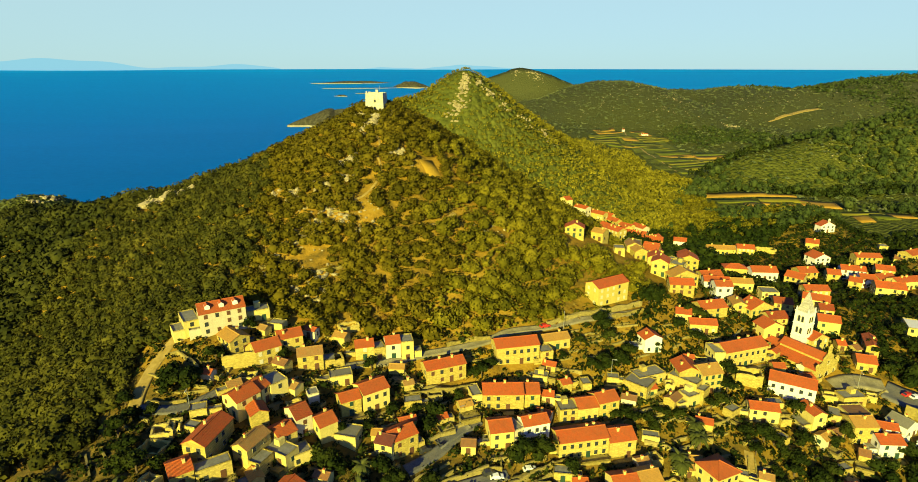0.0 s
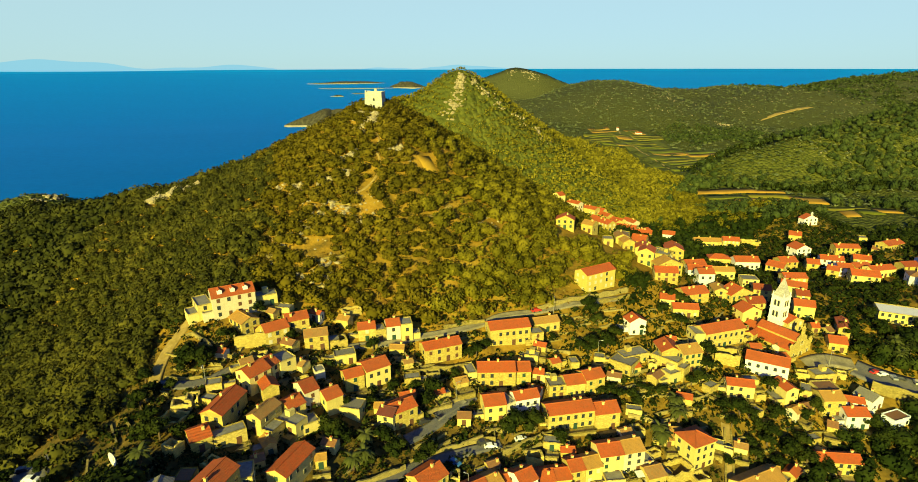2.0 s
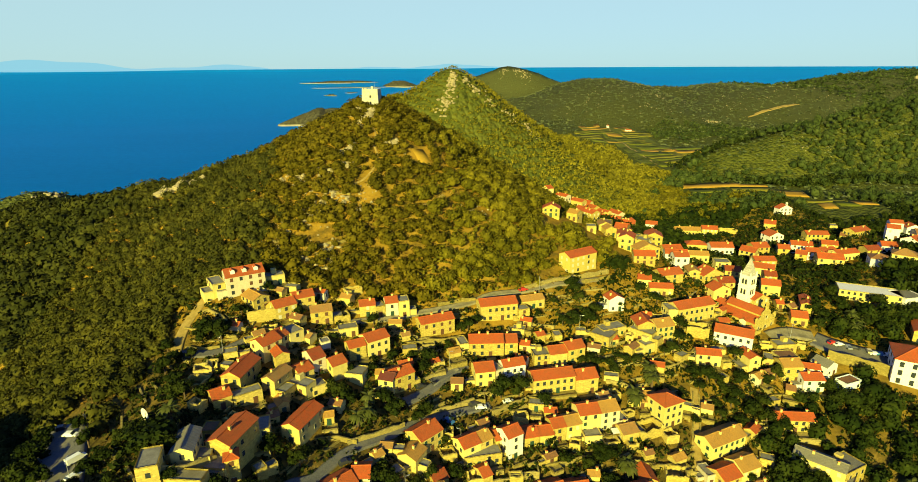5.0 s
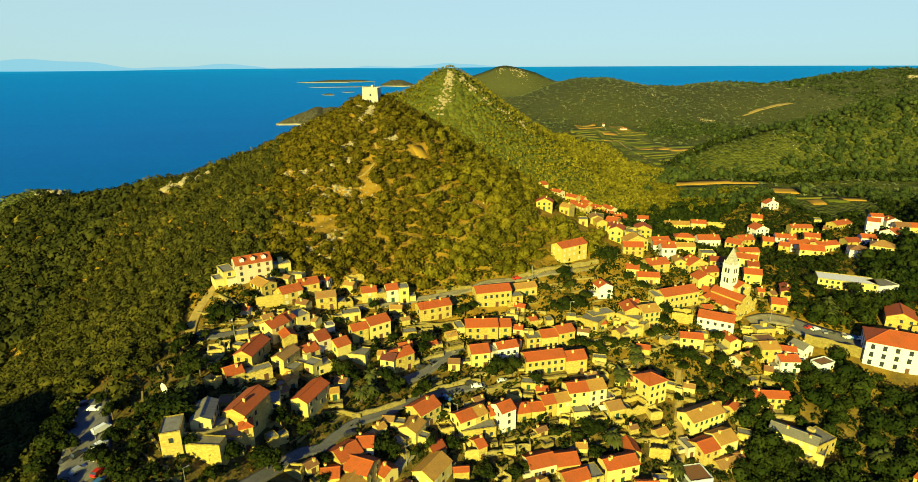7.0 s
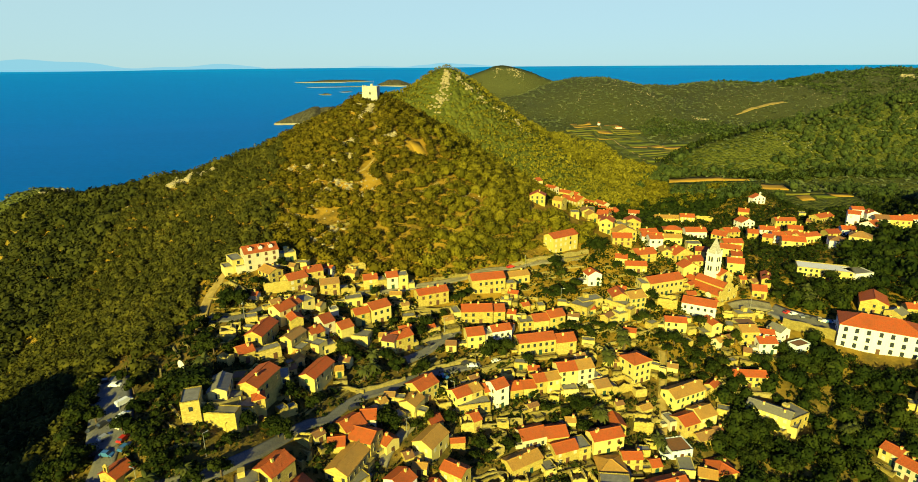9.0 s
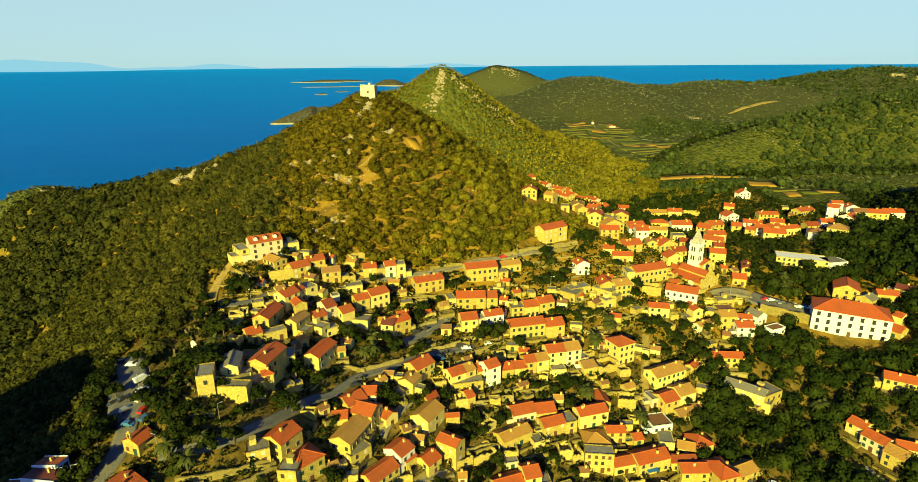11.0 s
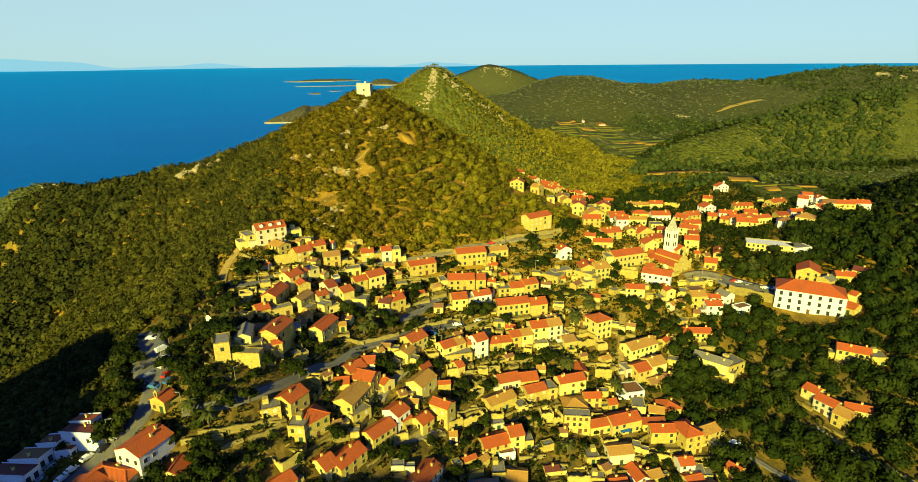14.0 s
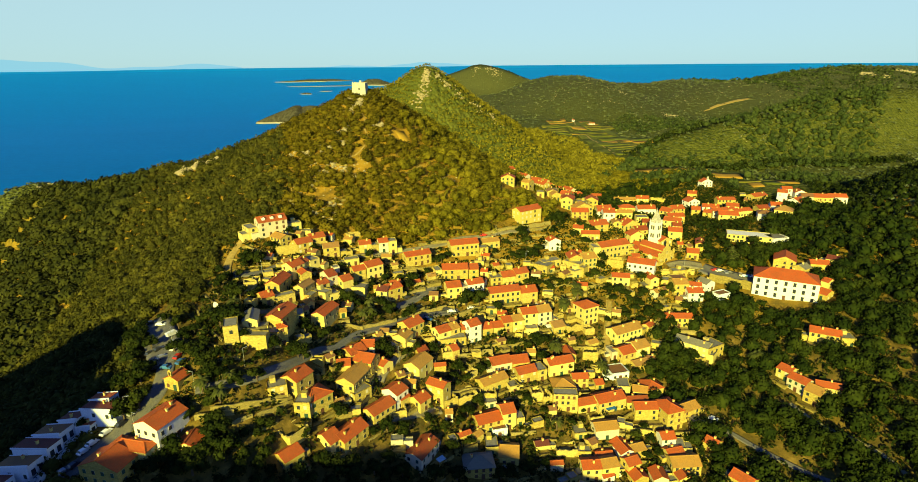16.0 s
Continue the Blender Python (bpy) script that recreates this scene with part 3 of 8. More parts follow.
# ---- houses ----
YELLOW = wall_material("yellow_render", (0.47, 0.37, 0.085), 0.35, False)
LOOKS = {  # look: wall, roof, words for the walls, words for the roof
    "red": (STONE, RED, "yellow limestone", "orange-red tile"),
    "yellow": (YELLOW, RED, "bright yellow-rendered", "orange-red tile"),
    "cream": (CREAM, RED, "cream-rendered", "orange-red tile"),
    "redw": (WHITE, RED, "whitewashed", "orange-red tile"),
    "dark": (STONE, DARKRED, "yellow limestone", "dark red tile"),
    "darkw": (WHITE, BROWN, "whitewashed", "brown tile"),
    "maroon": (PALE, MAROON, "pale rendered", "maroon tile"),
    "tan": (STONE, TAN, "yellow limestone", "weathered tan tile"),
    "tanw": (PALE, TAN, "pale rendered", "weathered tan tile"),
    "mix": (STONE, MIXED, "yellow limestone", "patched old tile"),
    "brown": (STONE, BROWN, "yellow limestone", "brown tile"),
    "grey": (STONE, GREYROOF, "yellow limestone", "grey stone"),
    "greyw": (WHITE, GREYROOF, "whitewashed", "grey"),
    "stone": (STONE, CONCRETE, "yellow limestone", "flat concrete"),
    "pale": (PALE, CONCRETE, "pale rendered", "flat concrete"),
    "white": (VILLA_WHITE, BROWN, "white modern", "flat brown"),
    "school": (PALE, WHITE, "long white school", "flat pale"),
    "convent": (WHITE, RED, "tall white three-storey", "red hipped tile"),
    "tower": (STONE, CONCRETE, "tower-like yellow limestone", "flat concrete terrace"),
    "bastion": (STONE, PAVING, "yellow limestone", "stone-paved"),
    "chapel": (STONE, RED, "small yellow limestone chapel", "red tile"),
    "chapelw": (WHITE, RED, "small white chapel", "red tile"),
}


def window_mesh(name, w, h, shutter):
    """A stone surround round a sunk pane or a pair of shutters, one closed shape."""
    bm = bmesh.new()
    faces = add_box(bm, -w / 2 - 0.15, w / 2 + 0.15, -0.07, 0.06, -0.15, h + 0.15)
    front = faces[2]
    bmesh.ops.inset_individual(bm, faces=[front], thickness=0.15, depth=-0.05 if shutter is None else -0.02)
    front.material_index = 1
    if shutter is not None:
        cut = bmesh.ops.subdivide_edges(bm, edges=[e for e in front.edges if abs(e.verts[0].co.z - e.verts[1].co.z) < 0.01], cuts=1, use_grid_fill=True)
    me = bpy.data.meshes.new(name)
    bmesh.ops.recalc_face_normals(bm, faces=bm.faces)
    bm.to_mesh(me)
    bm.free()
    for m in (FRAME, shutter or GLASS):
        me.materials.append(m)
    return me


WINDOWS = [window_mesh("window", 0.85, 1.2, s) for s in (None, None, None, SHUTTER_GREEN, SHUTTER_BROWN, SHUTTER_PALE)]
TALL_WINDOW = window_mesh("window", 1.15, 1.9, None)
DOORS = [window_mesh("door", 1.15, 2.15, s) for s in (SHUTTER_GREEN, SHUTTER_BROWN, SHUTTER_BROWN)]


def chimney_mesh():
    bm = bmesh.new()
    add_box(bm, -0.35, 0.35, -0.3, 0.3, -0.9, 1.0, 0)
    add_box(bm, -0.45, 0.45, -0.4, 0.4, 1.0, 1.15, 0)
    add_box(bm, -0.3, 0.3, -0.25, 0.25, 1.15, 1.4, 1, 0.08)
    me = bpy.data.meshes.new("chimney")
    bmesh.ops.recalc_face_normals(bm, faces=bm.faces)
    bm.to_mesh(me)
    bm.free()
    for m in (PALE, RED):
        me.materials.append(m)
    return me


CHIMNEY = chimney_mesh()


def roof_slab(bm, quad, thick, slot=0):
    """A sloping slab: four corners of its upper side, drawn down by thick."""
    up = [bm.verts.new(p) for p in quad]
    low = [bm.verts.new((p[0], p[1], p[2] - thick)) for p in quad]
    n = len(quad)
    bm.faces.new(up).material_index = slot
    bm.faces.new(low[::-1]).material_index = slot
    for i in range(n):
        bm.faces.new((up[i], low[i], low[(i + 1) % n], up[(i + 1) % n])).material_index = slot


def ridge_caps(bm, a, b, r=0.16):
    """A row of half-round tiles along a ridge or hip."""
    a, b = Vector(a), Vector(b)
    way = (b - a).normalized()
    side = way.cross(Vector((0, 0, 1))).normalized() * r * 1.3
    up = Vector((0, 0, r))
    va = [bm.verts.new(a + o) for o in (-side - up * 0.3, -side * 0.5 + up, side * 0.5 + up, side - up * 0.3)]
    vb = [bm.verts.new(b + o) for o in (-side - up * 0.3, -side * 0.5 + up, side * 0.5 + up, side - up * 0.3)]
    for i in range(4):
        bm.faces.new((va[i], va[(i + 1) % 4], vb[(i + 1) % 4], vb[i]))
    bm.faces.new(va[::-1]), bm.faces.new(vb)


built = []          # footprints: centre and half the longer side, to keep the trees off
masonry = random.Random(11)


def add_parts(mesh, name, ob, spots):
    for x, y, z, turn in spots:
        w = new(name, mesh)
        w.parent = ob
        w.matrix_local = pose(x, y, z, 0, 0, turn)


def house(x, y, z, turn, w, d, h, roof, look_name):
    """A house about (x, y): w along its front, d deep, h to its eaves; roof: a along, p across, h hipped, f flat, r ruined."""
    rnd = masonry
    wall, cover, wall_words, roof_words = LOOKS[look_name]
    if wall is STONE and roof != "r" and rnd.random() < 0.3 and "chapel" not in look_name and look_name not in ("tower", "bastion"):
        wall, wall_words = rnd.choice(((PALE, "pale rendered"), (PALE, "pale rendered"), (CREAM, "cream-rendered")))
    built.append((x, y, 0.5 * math.hypot(w, d)))
    if roof == "r":
        label, category, name = f"roofless ruin with broken {wall_words} walls", "ruin", "ruined_house"
    elif look_name.startswith("chapel"):
        label, category, name = f"{wall_words} with a {roof_words} roof and bellcote", "chapel", "chapel"
    elif look_name == "bastion":
        label, category, name = "tall yellow limestone bastion with a paved terrace on top", "bastion", "bastion"
    else:
        kind = {"a": "gabled", "p": "gabled", "h": "hipped", "f": "flat-roofed"}[roof]
        storeys = "one-storey" if h < 4.2 else "two-storey" if h < 7.6 else "three-storey"
        label, category, name = f"{wall_words} {storeys} {kind} house, {roof_words} roof", "house", "house"
    ob = empty(name, pose(x, y, z, 0, 0, turn), label, category, "houses of the hill town")
    X, Y, low = w / 2, d / 2, -4.0
    bm = bmesh.new()
    if roof == "r":
        t, rim = 0.55, []
        for (x0, y0), (x1, y1) in (((-X, -Y), (X, -Y)), ((X, -Y), (X, Y)), ((X, Y), (-X, Y)), ((-X, Y), (-X, -Y))):
            n = max(3, int(math.hypot(x1 - x0, y1 - y0) / 0.7))
            worn, level = rnd.uniform(0.0, 0.5), 1.0
            for i in range(n):
                level = min(1.0, max(1.0 - worn, level + rnd.uniform(-0.12, 0.10)))
                top = h * (level + rnd.uniform(-0.03, 0.03)) if i else h * rnd.uniform(0.85, 1.0)
                rim.append((x0 + (x1 - x0) * i / n, y0 + (y1 - y0) * i / n, top))
        rows = []
        for px, py, top in rim:
            kx, ky = (X - t) / X, (Y - t) / Y
            rows.append([bm.verts.new(p) for p in ((px, py, low), (px, py, top), (px * kx, py * ky, top), (px * kx, py * ky, low))])
        for a, b in zip(rows, rows[1:] + rows[:1]):
            for k in range(3):
                bm.faces.new((a[k], b[k], b[k + 1], a[k + 1]))
        part("wall", bm, wall, ob)
        if rnd.random() < 0.5:
            bm = bmesh.new()
            add_box(bm, -X + 0.3, X * rnd.uniform(-0.3, 0.6), -Y + 0.3, Y - 0.3, h * 0.45, h * 0.5)
            part("rubble", bm, DRYSTONE, ob, "collapsed rubble floor")
        return ob
    o = 0.35                                            # how far the eaves stand out
    pitch = masonry.uniform(0.42, 0.52)
    gable = [bm.verts.new(p) for p in ((-X, -Y, low), (X, -Y, low), (X, Y, low), (-X, Y, low), (-X, -Y, h), (X, -Y, h), (X, Y, h), (-X, Y, h))]
    bm.faces.new([gable[i] for i in (3, 2, 1, 0)])
    roof_bm = bmesh.new()
    top = h
    if roof in "ap":
        along = roof == "a"
        rise = pitch * (Y if along else X)
        top = h + rise
        if along:
            r0, r1 = bm.verts.new((-X, 0, top)), bm.verts.new((X, 0, top))
            for f in ((gable[0], gable[1], gable[5], gable[4]), (gable[2], gable[3], gable[7], gable[6]), (gable[1], gable[2], gable[6], r1, gable[5]), (gable[3], gable[0], gable[4], r0, gable[7]), (gable[4], gable[5], r1, r0), (gable[6], gable[7], r0, r1)):
                bm.faces.new(f)
            e, g = h - o * pitch + 0.16, top + 0.16
            roof_slab(roof_bm, [(-X - 0.2, -Y - o, e), (X + 0.2, -Y - o, e), (X + 0.2, 0, g), (-X - 0.2, 0, g)], 0.14)
            roof_slab(roof_bm, [(X + 0.2, Y + o, e), (-X - 0.2, Y + o, e), (-X - 0.2, 0, g), (X + 0.2, 0, g)], 0.14)
            ridge_caps(roof_bm, (-X - 0.2, 0, g), (X + 0.2, 0, g))
        else:
            r0, r1 = bm.verts.new((0, -Y, top)), bm.verts.new((0, Y, top))
            for f in ((gable[0], gable[1], gable[5], r0, gable[4]), (gable[2], gable[3], gable[7], r1, gable[6]), (gable[1], gable[2], gable[6], gable[5]), (gable[3], gable[0], gable[4], gable[7]), (gable[4], r0, r1, gable[7]), (gable[5], gable[6], r1, r0)):
                bm.faces.new(f)
            e, g = h - o * pitch + 0.16, top + 0.16
            roof_slab(roof_bm, [(-X - o, -Y - 0.2, e), (0, -Y - 0.2, g), (0, Y + 0.2, g), (-X - o, Y + 0.2, e)], 0.14)
            roof_slab(roof_bm, [(X + o, Y + 0.2, e), (0, Y + 0.2, g), (0, -Y - 0.2, g), (X + o, -Y - 0.2, e)], 0.14)
            ridge_caps(roof_bm, (0, -Y - 0.2, g), (0, Y + 0.2, g))
    else:
        for a, b in ((0, 1), (1, 2), (2, 3), (3, 0)):
            bm.faces.new((gable[a], gable[b], gable[b + 4], gable[a + 4]))
        bm.faces.new(gable[4:])
        if roof == "h":
            m = min(X, Y)
            rise = pitch * m
            top = h + rise
            p0, p1 = ((-(X - m), 0), (X - m, 0)) if X >= Y else ((0, -(Y - m)), (0, Y - m))
            A, B = X + o, Y + o
            e, g = h + 0.05, top + 0.15
            q0, q1 = (*p0, g), (*p1, g)
            if X >= Y:
                roof_slab(roof_bm, [(-A, -B, e), (A, -B, e), q1, q0], 0.14)
                roof_slab(roof_bm, [(A, B, e), (-A, B, e), q0, q1], 0.14)
                roof_slab(roof_bm, [(A, -B, e), (A, B, e), q1], 0.14)
                roof_slab(roof_bm, [(-A, B, e), (-A, -B, e), q0], 0.14)
            else:
                roof_slab(roof_bm, [(A, -B, e), (A, B, e), q1, q0], 0.14)
                roof_slab(roof_bm, [(-A, B, e), (-A, -B, e), q0, q1], 0.14)
                roof_slab(roof_bm, [(-A, -B, e), (A, -B, e), q0], 0.14)
                roof_slab(roof_bm, [(A, B, e), (-A, B, e), q1], 0.14)
            if math.dist(q0, q1) > 0.3:
                ridge_caps(roof_bm, q0, q1)
            for c in ((-A, -B, e), (A, -B, e)):
                ridge_caps(roof_bm, c, q0 if (c[0] < 0 or X < Y) else q1)
        else:
            bm.faces.ensure_lookup_table()
            lid = bm.faces[-1]
            bmesh.ops.inset_individual(bm, faces=[lid], thickness=0.3, depth=0)
            bmesh.ops.translate(bm, verts=gable[4:], vec=(0, 0, 0.45))
            bmesh.ops.translate(bm, verts=list(lid.verts), vec=(0, 0, 0.45))
            drop = bmesh.ops.extrude_discrete_faces(bm, faces=[lid])["faces"][0]
            bmesh.ops.translate(bm, verts=list(drop.verts), vec=(0, 0, -0.4))
            add_box(roof_bm, -X + 0.35, X - 0.35, -Y + 0.35, Y - 0.35, h - 0.1, h + 0.12)
            if rnd.random() < 0.35 and w > 5 and look_name not in ("school", "greyw", "tower", "bastion"):
                k = rnd.uniform(-0.4, 0.4) * X
                stair = bmesh.new()
                add_box(stair, k - 1.0, k + 1.0, Y - 2.6, Y - 0.4, h + 0.1, h + 2.0)
                part("stair_head", stair, wall, ob)
    part("wall", bm, wall, ob)
    roof_ob = part("roof", roof_bm, cover, ob, f"{roof_words} roof")
    # windows row by row, a door in the front
    rows = 3 if look_name == "convent" else max(1, round((h - 0.4) / 2.9))
    floor = (h - 0.2) / rows
    wide, spare = WINDOWS[rnd.choice((0, 1, 2, 3, 4, 5)) if look_name not in ("convent", "school") else 0], WINDOWS[0]
    gap = rnd.uniform(2.3, 3.1) if look_name != "convent" else 3.9

    def face_row(length, fixed, axis, turn_z, odds, door):
        n = max(1, int((length - 0.8) / gap))
        for r in range(rows):
            for i in range(n):
                if rnd.random() > odds:
                    continue
                s = (i - (n - 1) / 2) * (length - 0.6) / n + rnd.uniform(-0.12, 0.12)
                spot = (s, fixed, r * floor + 0.95, turn_z) if axis == "x" else (fixed, s, r * floor + 0.95, turn_z)
                if door and r == 0 and i == n // 2:
                    add_parts(rnd.choice(DOORS), "door", ob, [(spot[0], spot[1], 0.02, turn_z)])
                elif floor > 2.2:
                    add_parts(wide if rnd.random() < 0.75 else spare, "window", ob, [spot])

    if h > 2.8 and look_name != "bastion":
        if look_name == "convent":
            wide = spare = TALL_WINDOW
        face_row(w, -Y - 0.01, "x", 0, 1.0 if look_name == "convent" else 0.85, True)
        face_row(d, X + 0.01, "y", 90, 0.75, False)
        face_row(d, -X - 0.01, "y", -90, 0.75, False)
    if roof in "aph" and top > h and rnd.random() < 0.75 and not look_name.startswith("chapel"):
        for _ in range(1 if w < 12 else 2):
            cx, cy = rnd.uniform(-0.8, 0.8) * X * 0.9, rnd.uniform(-0.45, 0.45) * Y
            zz = top - pitch * (abs(cy) if roof == "a" else abs(cx) if roof == "p" else max(abs(cy), abs(cx) - max(0, X - Y), 0))
            add_parts(CHIMNEY, "chimney", roof_ob, [(cx, cy, zz + 0.1, 0)])
    if look_name == "cream":                               # three small dormers in the front slope
        for k in (-0.6, 0.0, 0.6):
            y0, z0 = -Y * 0.72, h + pitch * Y * 0.28
            bm = bmesh.new()
            section = [(k * X - 0.8, z0 - 0.3), (k * X + 0.8, z0 - 0.3), (k * X + 0.8, z0 + 1.3), (k * X, z0 + 1.9), (k * X - 0.8, z0 + 1.3)]
            a, b = [bm.verts.new((u, y0, v)) for u, v in section], [bm.verts.new((u, y0 + 3.2, v)) for u, v in section]
            bm.faces.new(a), bm.faces.new(b[::-1])
            for i in range(5):
                f = bm.faces.new((a[i], b[i], b[(i + 1) % 5], a[(i + 1) % 5]))
                f.material_index = 1 if i in (2, 3) else 0
            part("dormer", bm, (WHITE, RED), roof_ob, "white roof dormer")
    plain_front = look_name in ("convent", "school", "tower", "bastion") or look_name.startswith("chapel") or y > 235
    if not plain_front and rnd.random() < 0.6:           # a walled terrace before the door
        deep, wide_by, k = rnd.uniform(2.4, 4.2), rnd.uniform(-0.6, 1.2), rnd.uniform(0.3, 0.9)
        bm = bmesh.new()
        add_box(bm, -X - wide_by, X + wide_by, -Y - deep, -Y - 0.02, low, k - 0.25)
        bm.faces.ensure_lookup_table()
        lid = bm.faces[1]
        bmesh.ops.inset_individual(bm, faces=[lid], thickness=0.3, depth=0)
        drop = bmesh.ops.extrude_discrete_faces(bm, faces=[lid])["faces"][0]
        bmesh.ops.translate(bm, verts=list(drop.verts), vec=(0, 0, -0.7))
        part("terrace", bm, DRYSTONE, ob, "stone-walled front terrace")
    if not plain_front and rnd.random() < 0.45:          # a low flat-roofed annexe at one end
        side, wx, wy, ah = rnd.choice((-1, 1)), rnd.uniform(2.2, 4.0), rnd.uniform(0.5, 0.9) * d, min(h - 0.6, rnd.uniform(2.4, 3.4))
        bm = bmesh.new()
        x0, x1 = sorted((side * (X + 0.02), side * (X + wx)))
        add_box(bm, x0, x1, -Y + rnd.uniform(0, 0.3) * d, -Y + wy + 0.3, low, ah)
        bm.faces.ensure_lookup_table()
        lid = bm.faces[1]
        bmesh.ops.inset_individual(bm, faces=[lid], thickness=0.28, depth=0)
        drop = bmesh.ops.extrude_discrete_faces(bm, faces=[lid])["faces"][0]
        bmesh.ops.translate(bm, verts=list(drop.verts), vec=(0, 0, -0.4))
        drop.material_index = 1
        part("annexe", bm, (wall, CONCRETE), ob, "low flat-roofed stone annexe")
    if look_name.startswith("chapel"):
        bm = bmesh.new()
        for s in (-1, 1):
            add_box(bm, s * 0.55 - 0.18, s * 0.55 + 0.18, -Y - 0.1, -Y + 0.5, top - 0.3, top + 1.5)
        add_box(bm, -0.85, 0.85, -Y - 0.15, -Y + 0.55, top + 1.5, top + 1.75)
        add_box(bm, -0.5, 0.5, -Y - 0.05, -Y + 0.45, top + 1.75, top + 2.3, 0, 0.22)
        part("bellcote", bm, wall, ob)
    return ob

# ---- roads, walls, trees, cars ----
paved = []          # points of the roads with their half widths, to keep the trees off


def smooth_line(points, gap=2.0):
    """The line through the points, rounded and set out every gap metres."""
    p = np.array(points, float)
    for _ in range(3):
        q = np.empty((2 * len(p) - 2, 2))
        q[0::2], q[1::2] = 0.75 * p[:-1] + 0.25 * p[1:], 0.25 * p[:-1] + 0.75 * p[1:]
        p = np.concatenate([p[:1], q, p[-1:]])
    s = np.concatenate([[0], np.cumsum(np.hypot(*np.diff(p, axis=0).T))])
    at = np.linspace(0, s[-1], max(2, int(s[-1] / gap)))
    return np.stack([np.interp(at, s, p[:, 0]), np.interp(at, s, p[:, 1])], 1)


def across(line):
    d = np.gradient(line, axis=0)
    d /= np.hypot(d[:, 0], d[:, 1])[:, None] + 1e-9
    return np.stack([-d[:, 1], d[:, 0]], 1)


def ribbon(name, points, width, material, label):
    """A road laid on the land, with a kerb edge that goes into the ground."""
    line = smooth_line(points, 2.5)
    n = across(line)
    paved.extend((x, y, width / 2) for x, y in line)
    rows = []
    level = ground(line[:, 0], line[:, 1])
    for k in np.linspace(-1, 1, 7):
        q = line + n * (k * width / 2)
        rows.append(np.column_stack([q, np.maximum(ground(q[:, 0], q[:, 1]), 0.6 * level + 0.4 * ground(q[:, 0], q[:, 1])) + 0.35]))
    rows = [rows[0] - (0, 0, 1.5)] + rows + [rows[-1] - (0, 0, 1.5)]
    v = np.concatenate(rows)
    return tagged(mesh_object(name, v, grid_faces(len(line), len(rows)), material, smooth=True), label, name, kind="structure")


def stone_wall(points, height, label="yellow dry-stone retaining wall beside a terrace"):
    """A wall of uneven crown that follows the ground."""
    line = smooth_line(points, 1.6)
    n = across(line)
    z = ground(line[:, 0], line[:, 1])
    z = 0.5 * z + 0.5 * np.convolve(np.pad(z, 3, mode="edge"), np.ones(7) / 7, "valid")
    top = z + height - 0.22 + min(0.25, 0.2 * height) * np.sin(np.arange(len(line)) * 1.1 + points[0][0]) + flora.uniform(-0.3, 0.2, len(line))
    t = 0.28
    if height >= 4:
        built.extend((px, py, 4.0) for px, py in line[::3])
    rows = [np.column_stack([line - n * t * 1.3, z - 2.5]), np.column_stack([line - n * t, top]), np.column_stack([line + n * t, top]), np.column_stack([line + n * t * 1.3, z - 2.5])]
    ob = mesh_object("stone_wall", np.concatenate(rows), grid_faces(len(line), 4), DRYSTONE)
    return tagged(ob, label, "stone wall", "terrace walls")


def tree_kind(seed, flakes):
    """Trunk with limbs, and a crown of three or four leafy lobes, for a spread of 1."""
    r = np.random.RandomState(seed)
    verts, faces, at = [], [], 0
    for k in range(5):
        v, f = clump(r, flakes, 0.85, 0.19)
        size = 0.62 if k == 0 else r.uniform(0.36, 0.52)
        a = k * 1.6 + r.uniform(-0.5, 0.5)
        off = np.array([0, 0, 1.0]) if k == 0 else np.array([0.5 * math.cos(a), 0.5 * math.sin(a), r.uniform(0.62, 1.15)])
        verts.append(v * size + off)
        faces.append(f + at)
        at += len(v)
    crown = mesh_object("crown", np.concatenate(verts), np.concatenate(faces), LEAF_TOWN, smooth=True)
    bm = bmesh.new()
    m = Matrix.Translation((0, 0, 0.2))
    bmesh.ops.create_cone(bm, cap_ends=True, segments=7, radius1=0.09, radius2=0.055, depth=1.2, matrix=m)
    for k in range(3):
        a = k * 2.1 + r.uniform(0, 1)
        m = Matrix.Translation((0.16 * math.cos(a), 0.16 * math.sin(a), 0.75)) @ pose(0, 0, 0, 0, 35, math.degrees(a))
        bmesh.ops.create_cone(bm, cap_ends=True, segments=5, radius1=0.04, radius2=0.015, depth=0.6, matrix=m)
    trunk = part("trunk", bm, BARK, None)
    return crown.data, trunk.data, crown, trunk


TREE_KINDS = []
for _k in range(6):
    _c, _t, _co, _to = tree_kind(20 + _k, 70)
    bpy.data.objects.remove(_co), bpy.data.objects.remove(_to)
    TREE_KINDS.append((_c, _t))
groves = random.Random(5)


tree_spots = []


